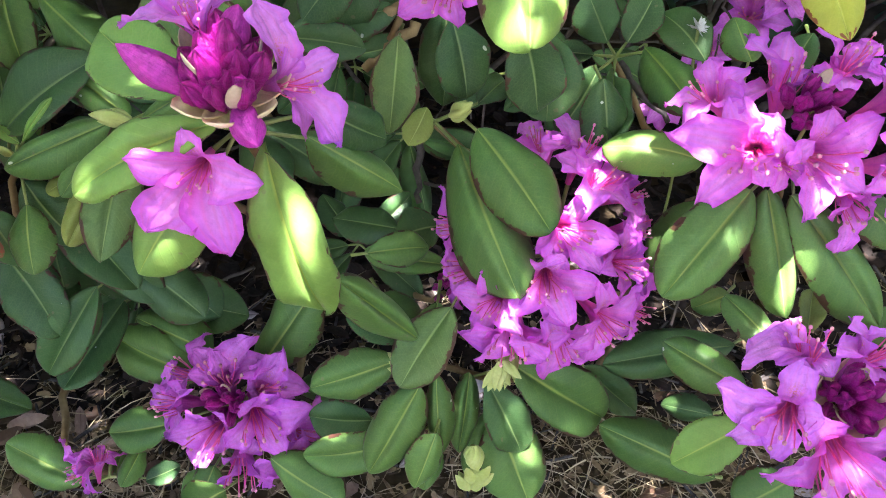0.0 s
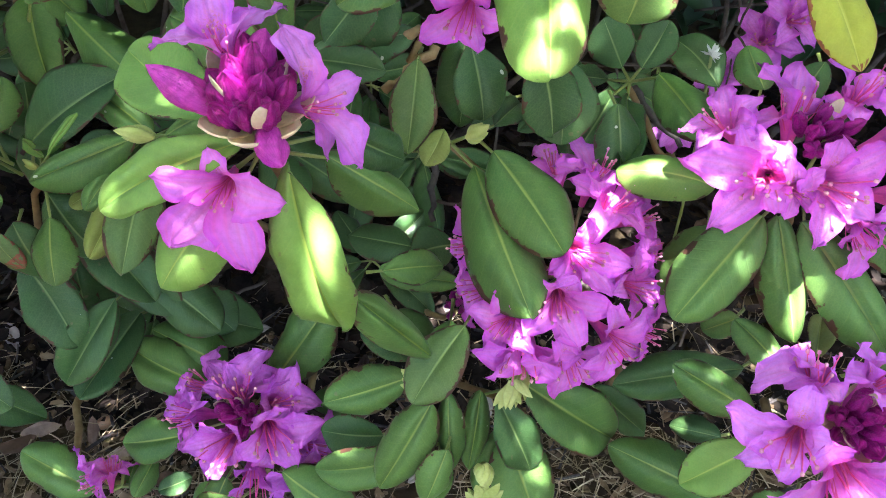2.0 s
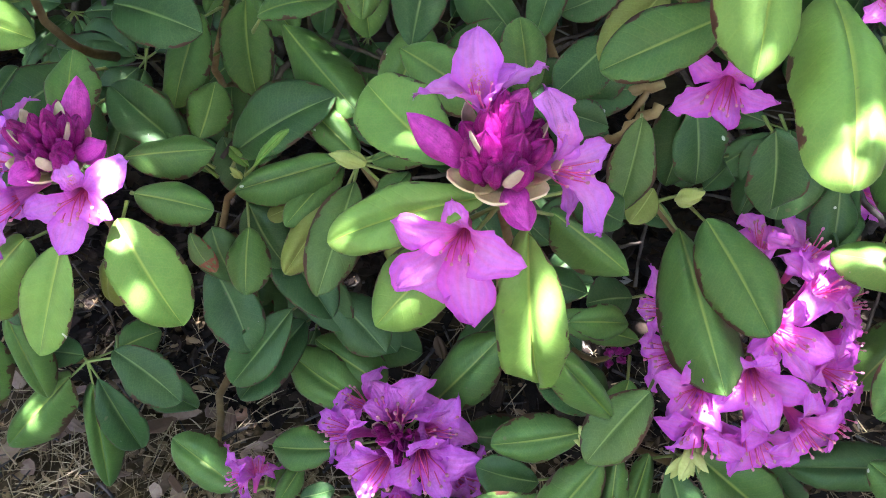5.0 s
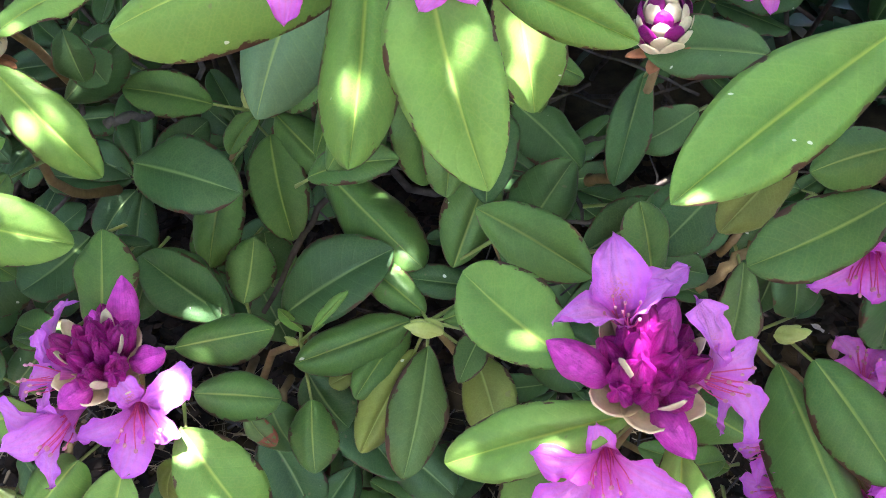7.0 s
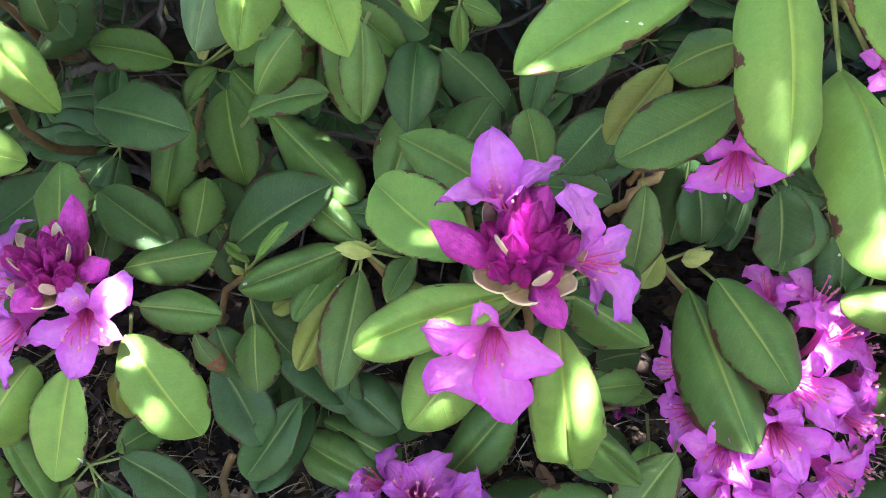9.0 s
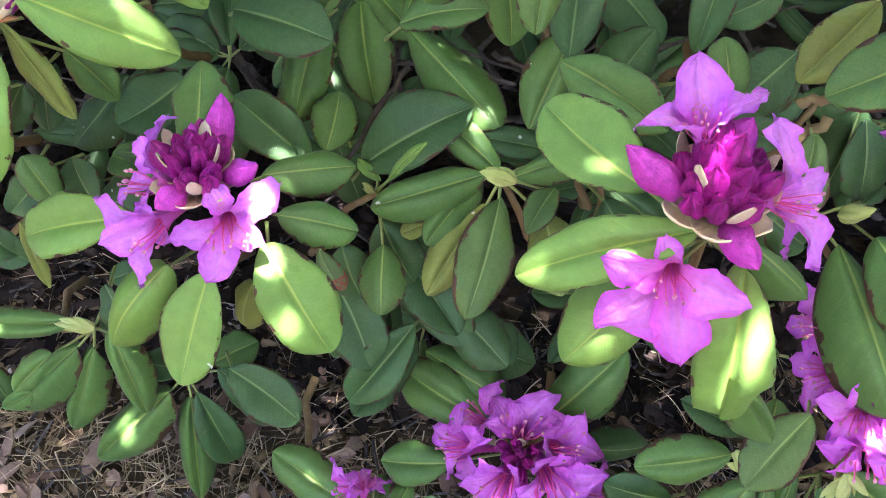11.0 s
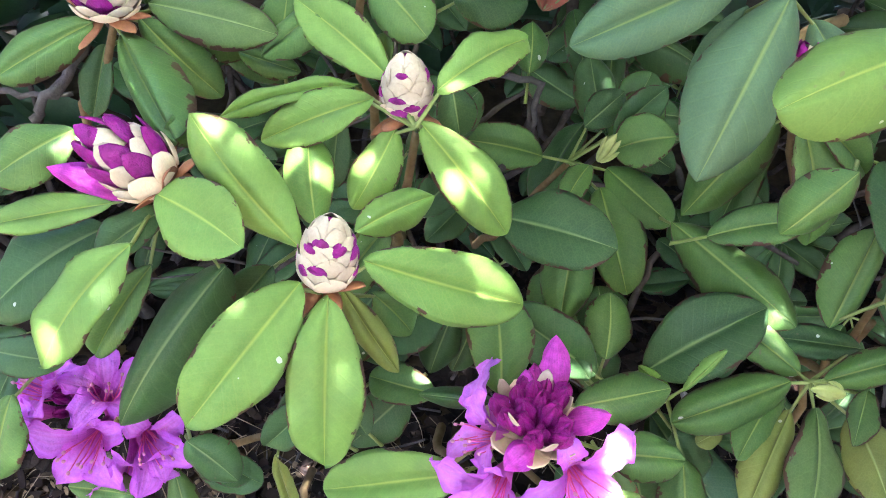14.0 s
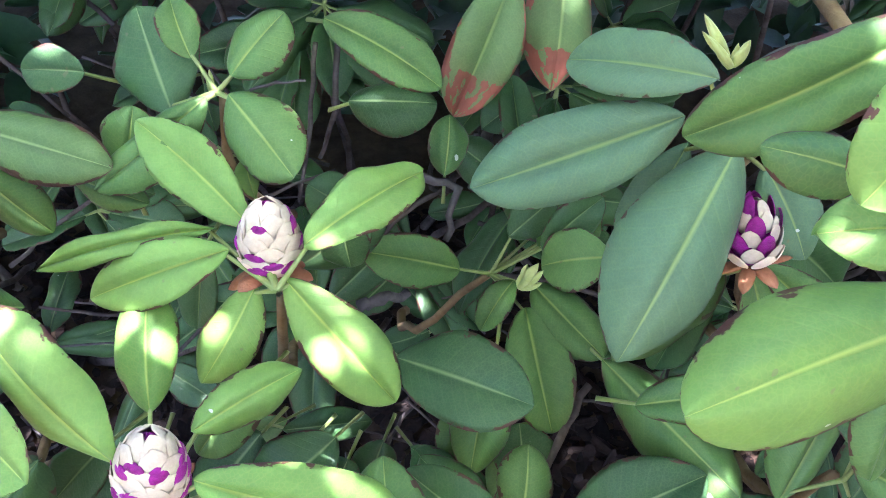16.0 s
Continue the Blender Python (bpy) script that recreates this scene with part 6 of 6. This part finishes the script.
leaf(b, (-0.463, 0.630, 0.605), (-0.456, 0.624, 0.568), 0.027, "old_shaded", own_stalk=True)
leaf(b, (-0.733, 0.472, 0.452), (-0.750, 0.444, 0.394), 0.033, "mature", own_stalk=True)
leaf(b, (-0.718, 0.466, 0.357), (-0.666, 0.465, 0.353), 0.028, "mature", own_stalk=True)
leaf(b, (-0.540, 0.499, 0.440), (-0.576, 0.485, 0.398), 0.027, "old_shaded", own_stalk=True)

b = branch("flower_truss", (0.078, 0.481, 0.373), "full round truss of bright pink-magenta florets under two leaves", "flower cluster")
floret(b, (0.104, 0.486, 0.438), (0.303, -0.214, 0.929), 0.070, "pink", turn=45)
floret(b, (0.083, 0.459, 0.422), (0.252, -0.783, 0.569), 0.073, "pink", tips=((0.061, 0.441, 0.420), (0.093, 0.465, 0.444), (0.118, 0.443, 0.423), (0.105, 0.430, 0.409), (0.069, 0.433, 0.412),), turn=70)
floret(b, (0.070, 0.436, 0.398), (-0.100, -0.883, 0.459), 0.071, "pink", tips=((0.082, 0.403, 0.382), (0.046, 0.409, 0.387), (0.106, 0.422, 0.400), (0.055, 0.433, 0.412), (0.082, 0.437, 0.416),), turn=17)
floret(b, (0.121, 0.455, 0.394), (0.755, -0.534, 0.381), 0.063, "pink", turn=10)
floret(b, (0.124, 0.491, 0.423), (0.768, -0.155, 0.621), 0.056, "pink", turn=60)
floret(b, (0.109, 0.425, 0.369), (0.503, -0.853, 0.142), 0.065, "pink", turn=28)
floret(b, (0.079, 0.416, 0.360), (0.161, -0.987, 0.000), 0.063, "pink", turn=31)
floret(b, (0.048, 0.423, 0.362), (-0.149, -0.986, -0.070), 0.079, "pink", tips=((0.012, 0.409, 0.366), (0.026, 0.397, 0.354), (0.070, 0.397, 0.354), (0.086, 0.408, 0.365), (0.037, 0.425, 0.381),), turn=68)
floret(b, (0.037, 0.428, 0.384), (-0.406, -0.825, 0.394), 0.058, "pink", turn=40)
floret(b, (0.022, 0.457, 0.388), (-0.843, -0.447, 0.298), 0.064, "pink", turn=70)
floret(b, (0.015, 0.482, 0.404), (-0.909, -0.214, 0.357), 0.061, "pink", turn=27)
floret(b, (0.071, 0.513, 0.444), (-0.105, 0.224, 0.969), 0.056, "pink", turn=56)
floret(b, (0.095, 0.507, 0.446), (0.212, 0.075, 0.974), 0.063, "pink", turn=8)
floret(b, (0.133, 0.444, 0.359), (0.895, -0.447, 0.000), 0.053, "pink", turn=44)
floret(b, (0.130, 0.479, 0.401), (0.909, -0.214, 0.357), 0.052, "pink", turn=22)

b = branch("flower_truss", (-0.705, 0.529, 0.362), "shaded purple truss of open florets behind dark leaves", "flower cluster")
bud_cluster(b, (-0.720, 0.513, 0.397), (-0.035, -0.480, 0.876), 0.02, 7)
floret(b, (-0.703, 0.491, 0.383), (-0.045, -0.910, 0.412), 0.084, "shaded_violet", tips=((-0.747, 0.483, 0.395), (-0.721, 0.461, 0.370), (-0.677, 0.460, 0.366), (-0.678, 0.489, 0.398), (-0.705, 0.497, 0.407),), turn=24)
floret(b, (-0.739, 0.520, 0.397), (-0.547, -0.146, 0.824), 0.074, "shaded_violet", turn=71)
floret(b, (-0.698, 0.517, 0.398), (0.199, -0.093, 0.976), 0.073, "shaded_violet", turn=46)
floret(b, (-0.664, 0.497, 0.380), (0.565, -0.707, 0.426), 0.077, "shaded_violet", tips=((-0.631, 0.480, 0.377), (-0.665, 0.460, 0.358), (-0.639, 0.501, 0.400), (-0.675, 0.498, 0.400), (-0.648, 0.470, 0.368),), turn=4)
floret(b, (-0.752, 0.511, 0.380), (-0.826, -0.377, 0.419), 0.066, "shaded_violet", turn=53)
floret(b, (-0.676, 0.489, 0.358), (0.382, -0.919, -0.098), 0.070, "shaded_violet", turn=36)

b = branch("flower_truss", (0.335, 0.915, 0.305), "deeply shaded purple truss far inside the shrub", "flower cluster")
floret(b, (0.335, 0.897, 0.325), (-0.217, -0.690, 0.690), 0.081, "shaded_violet", turn=0)
floret(b, (0.358, 0.897, 0.352), (0.217, -0.690, 0.690), 0.079, "shaded_violet", turn=0)
floret(b, (0.300, 0.904, 0.279), (-0.436, -0.772, 0.463), 0.067, "shaded_violet", turn=0)

b = branch("flower_truss", (0.212, 0.755, 0.311), "small shaded violet truss behind the leaves", "flower cluster")
floret(b, (0.212, 0.742, 0.316), (-0.351, -0.662, 0.662), 0.049, "shaded_violet", turn=0)
floret(b, (0.210, 0.730, 0.335), (0.299, -0.820, 0.487), 0.056, "shaded_violet", turn=0)

b = branch("flower_truss", (0.001, 0.599, 0.201), "small dark purple unopened truss in shade", "flower cluster")
bud_cluster(b, (0.001, 0.583, 0.226), (0.000, -0.537, 0.844), 0.016, 6)


# ------------------------------------------------------------ leaves deep in the shrub
deep = random.Random(21)


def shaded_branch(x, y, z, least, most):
    """A shaded inner branch with a rosette of leaves, their green darkened for shade."""
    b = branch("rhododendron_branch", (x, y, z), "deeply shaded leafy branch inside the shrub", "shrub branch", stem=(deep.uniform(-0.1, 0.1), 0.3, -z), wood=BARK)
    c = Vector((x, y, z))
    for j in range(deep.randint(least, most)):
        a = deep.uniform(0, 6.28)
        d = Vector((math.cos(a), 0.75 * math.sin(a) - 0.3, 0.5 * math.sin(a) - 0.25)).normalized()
        leaf(b, c + d * 0.012, c + d * deep.uniform(0.07, 0.11), deep.uniform(0.03, 0.042), "old_shaded", twist=deep.uniform(-25, 25))


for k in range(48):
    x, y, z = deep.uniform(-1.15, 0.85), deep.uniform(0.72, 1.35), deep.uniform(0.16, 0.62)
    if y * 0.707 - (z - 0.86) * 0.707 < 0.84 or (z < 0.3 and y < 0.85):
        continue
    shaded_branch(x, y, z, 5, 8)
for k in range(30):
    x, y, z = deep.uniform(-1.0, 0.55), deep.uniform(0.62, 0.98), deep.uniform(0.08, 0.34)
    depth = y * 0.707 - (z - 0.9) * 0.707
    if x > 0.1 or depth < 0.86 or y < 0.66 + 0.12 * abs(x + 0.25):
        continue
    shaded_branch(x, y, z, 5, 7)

# ------------------------------------------------------------ the rest of the shrub, behind and to the sides
def foliage(name, boxes, label, seed, large=1.0, mound=0):
    """Countless leaves of the outer shrub in one mesh."""
    r = random.Random(seed)
    verts, faces = [], []

    def add_leaf(m, size):
        n = len(verts)
        for v in (-0.5, -0.25, 0.05, 0.3, 0.5):
            half = 0.19 * math.sqrt(max(1 - (2 * v) ** 2, 0.02))
            for u in (-1, 0, 1):
                verts.append(tuple(m @ Vector((u * half * size, v * size, (0.05 * abs(u) - 0.3 * v * v) * size))))
        for i in range(4):
            a = n + 3 * i
            faces.extend(((a, a + 1, a + 4, a + 3), (a + 1, a + 2, a + 5, a + 4)))

    boxes_at = [(r.uniform(x0, x1), r.uniform(y0, y1), r.uniform(z0, z1)) for x0, x1, y0, y1, z0, z1, count in boxes for _ in range(count)]
    for k in range(mound):
        a, u = r.uniform(-0.25, math.pi + 0.25), r.random()
        rough = 1 + 0.12 * noise.noise(Vector((3 * math.cos(a), 3 * math.sin(a), 1)))
        x, y = -0.15 + (1.35 + 0.6 * u) * rough * math.cos(a), 0.5 + (1.0 + 0.6 * u) * rough * math.sin(a)
        z = r.uniform(0.02, (1.15 - 0.75 * u * u) * rough)
        boxes_at.append((x, y, z))
    for x, y, z in boxes_at:
        m = Matrix.Translation((x, y, z)) @ Euler((r.uniform(-0.2, 1.1), r.uniform(-0.6, 0.6), r.uniform(0, 6.3))).to_matrix().to_4x4()
        add_leaf(m, large * r.uniform(0.09, 0.13))
    me = bpy.data.meshes.new(name)
    me.from_pydata(verts, [], faces)
    me.materials.append(OUTER)
    for p in me.polygons:
        p.use_smooth = True
    tagged(new(name, me), label, "shrub", kind="stuff")


foliage("shrub_foliage", (), "dense dark green foliage of the outer shrub", 31, 1.0, 6500)
# unseen leaves added overhead to keep sky light out of the shrub's depths
foliage("shrub_foliage", [(x0, x0 + 0.34, 0.78 + 0.12 * n, 0.9 + 0.12 * n, 0.7 - 0.06 * n, 1.05 - 0.05 * n, 80) for n in range(8) for x0 in (-1.5, -1.16, -0.82, -0.48, -0.14, 0.2, 0.54, 0.88)], "dense unseen far crown of the shrub, added to shade its inside", 33, 1.0)
# leafy screen added out of view on all sides to cut low sky light
foliage("garden_hedge", ((-4.5, 4.2, -3.9, -3.2, 0.0, 4.6, 2600), (-4.5, 4.2, 3.6, 4.4, 0.0, 4.8, 2600), (-4.5, -3.8, -3.4, 3.8, 0.0, 4.6, 2400), (3.6, 4.3, -3.4, 3.8, 0.0, 4.6, 2400)), "unseen tall green hedge added to block low sky light", 32, 3.0)

# ------------------------------------------------------------ tree overhead, whose leaves break the sunlight
tree = tagged(new("shade_tree"), "leafy tree with thin branches standing over the shrub", "tree")
tree.matrix_basis = Matrix.Translation((0.6, -2.2, 0))
part("trunk", tube("trunk", bend((0.6, -2.2, -0.1), (0.2, -1.6, 3.4), (0.1, 0, 0), 9, 0.02), [0.09 - 0.05 * i / 9 for i in range(10)], BARK, 12), tree, Matrix.Identity(4))
HIGH = 1.45
SX = SUN_DIR.cross(Vector((0, 0, 1))).normalized()
SY = SX.cross(SUN_DIR)
MID = Vector((-0.15, 0.5, 0.4)) + SUN_DIR * HIGH
SUN_GAPS = []
gap_rng = random.Random(77)


def sun_fleck(place, radius):
    """A gap between the tree's leaves, through which the sun reaches this place."""
    SUN_GAPS.append((*place, radius * 0.46))
    along = Vector((gap_rng.uniform(-1, 1), gap_rng.uniform(-1, 1), 0)).normalized()
    for _ in range(6):
        off = along * gap_rng.uniform(-1.15, 1.15) + Vector((gap_rng.uniform(-0.5, 0.5), gap_rng.uniform(-0.5, 0.5), 0))
        SUN_GAPS.append((*(Vector(place) + off * radius), radius * gap_rng.uniform(0.12, 0.3)))


sun_fleck((-0.071, 0.350, 0.504), 0.0052)
sun_fleck((-0.249, 0.488, 0.230), 0.0087)
sun_fleck((0.122, 0.491, 0.467), 0.0043)
sun_fleck((0.138, 0.479, 0.462), 0.0028)
sun_fleck((0.141, 0.437, 0.518), 0.0020)
sun_fleck((0.158, 0.463, 0.519), 0.0021)
sun_fleck((0.170, 0.448, 0.528), 0.0020)
sun_fleck((0.196, 0.444, 0.525), 0.0020)
sun_fleck((0.232, 0.467, 0.533), 0.0023)
sun_fleck((0.106, 0.477, 0.443), 0.0038)
sun_fleck((0.090, 0.459, 0.449), 0.0028)
sun_fleck((0.104, 0.421, 0.401), 0.0034)
sun_fleck((0.042, 0.411, 0.385), 0.0038)
sun_fleck((0.225, 0.415, 0.400), 0.0038)
sun_fleck((0.230, 0.421, 0.413), 0.0030)
sun_fleck((0.030, 0.330, 0.662), 0.0014)
sun_fleck((0.236, 0.327, 0.385), 0.0028)
sun_fleck((-0.058, 0.744, 0.178), 0.0049)
sun_fleck((0.028, 0.339, 0.668), 0.0033)
sun_fleck((-0.336, 0.391, 0.445), 0.0051)
sun_fleck((-0.203, 0.392, 0.754), 0.0012)
sun_fleck((-0.200, 0.379, 0.743), 0.0011)
sun_fleck((-0.230, 0.563, 0.489), 0.0034)
sun_fleck((-0.206, 0.563, 0.517), 0.0029)
sun_fleck((-0.353, 0.423, 0.503), 0.0028)
sun_fleck((-0.339, 0.412, 0.465), 0.0039)
sun_fleck((-0.355, 0.408, 0.491), 0.0022)
sun_fleck((-0.405, 0.508, 0.506), 0.0032)
sun_fleck((-0.238, 0.559, 0.488), 0.0038)
sun_fleck((-0.354, 0.428, 0.509), 0.0032)
sun_fleck((-0.362, 0.403, 0.489), 0.0022)
sun_fleck((-0.578, 0.491, 0.667), 0.0025)
sun_fleck((-0.410, 0.508, 0.508), 0.0024)
sun_fleck((-0.234, 0.560, 0.489), 0.0037)
sun_fleck((-0.618, 0.427, 0.603), 0.0022)
sun_fleck((-0.460, 0.553, 0.608), 0.0018)
sun_fleck((-0.457, 0.560, 0.617), 0.0015)
sun_fleck((-0.447, 0.546, 0.592), 0.0018)
sun_fleck((-0.441, 0.551, 0.604), 0.0018)
sun_fleck((-0.430, 0.541, 0.568), 0.0012)
sun_fleck((-0.466, 0.462, 0.603), 0.0029)
sun_fleck((-0.439, 0.476, 0.601), 0.0024)
sun_fleck((-0.432, 0.475, 0.597), 0.0021)
sun_fleck((-0.431, 0.467, 0.587), 0.0016)
sun_fleck((-0.473, 0.519, 0.593), 0.0017)
LEAVES = 84000
pick = np.random.default_rng(5)
CROWN_REACH = (-1.5, 1.0) if SY.y > 0 else (-1.0, 1.5)  # the crown is extended towards the trunk to block sky light from that side
spots = np.array(MID) + np.outer(pick.uniform(-1.4, 1.35, LEAVES), SX) + np.outer(pick.uniform(*CROWN_REACH, LEAVES), SY) + np.outer(pick.uniform(-0.15, 0.3, LEAVES), SUN_DIR)
sizes = pick.uniform(0.028, 0.048, LEAVES)
kept = np.ones(LEAVES, bool)
for gx, gy, gz, gr in SUN_GAPS:
    off = spots - np.array((gx, gy, gz))
    off -= np.outer(off @ np.array(SUN_DIR), SUN_DIR)
    kept &= np.linalg.norm(off, axis=1) > gr + sizes * 0.19
spots, sizes = spots[kept], sizes[kept]
SHAPE = np.array(((0, -0.5, 0), (0.26, -0.15, 0.05), (0.22, 0.2, 0.04), (0, 0.55, -0.05), (-0.22, 0.2, 0.04), (-0.26, -0.15, 0.05), (0, 0, -0.03)))
turns = [np.array(Euler((pick.uniform(-0.8, 0.8), pick.uniform(-0.8, 0.8), pick.uniform(0, 6.3))).to_matrix()) for _ in range(400)]
which = pick.integers(0, 400, len(spots))
verts = (np.einsum("nij,kj->nki", np.array(turns)[which], SHAPE) * sizes[:, None, None] + spots[:, None, :]).reshape(-1, 3).tolist()
faces = [(7 * n + i, 7 * n + (i + 1) % 6, 7 * n + 6) for n in range(len(spots)) for i in range(6)]
me = bpy.data.meshes.new("crown")
me.from_pydata(verts, [], faces)
me.materials.append(TREE_LEAF)
part("crown", me, tree, Matrix.Identity(4))["kind"] = "stuff"
for k in range(9):
    a = 2 * math.pi * k / 9
    end = MID + SX * 1.1 * math.cos(a) + SY * 0.9 * math.sin(a)
    part("limb", tube("limb", bend((0.25, -1.7, 2.6), end, (0, 0, 0.15), 7, 0.03), [0.022 - 0.017 * i / 7 for i in range(8)], BARK, 7), tree, Matrix.Identity(4))
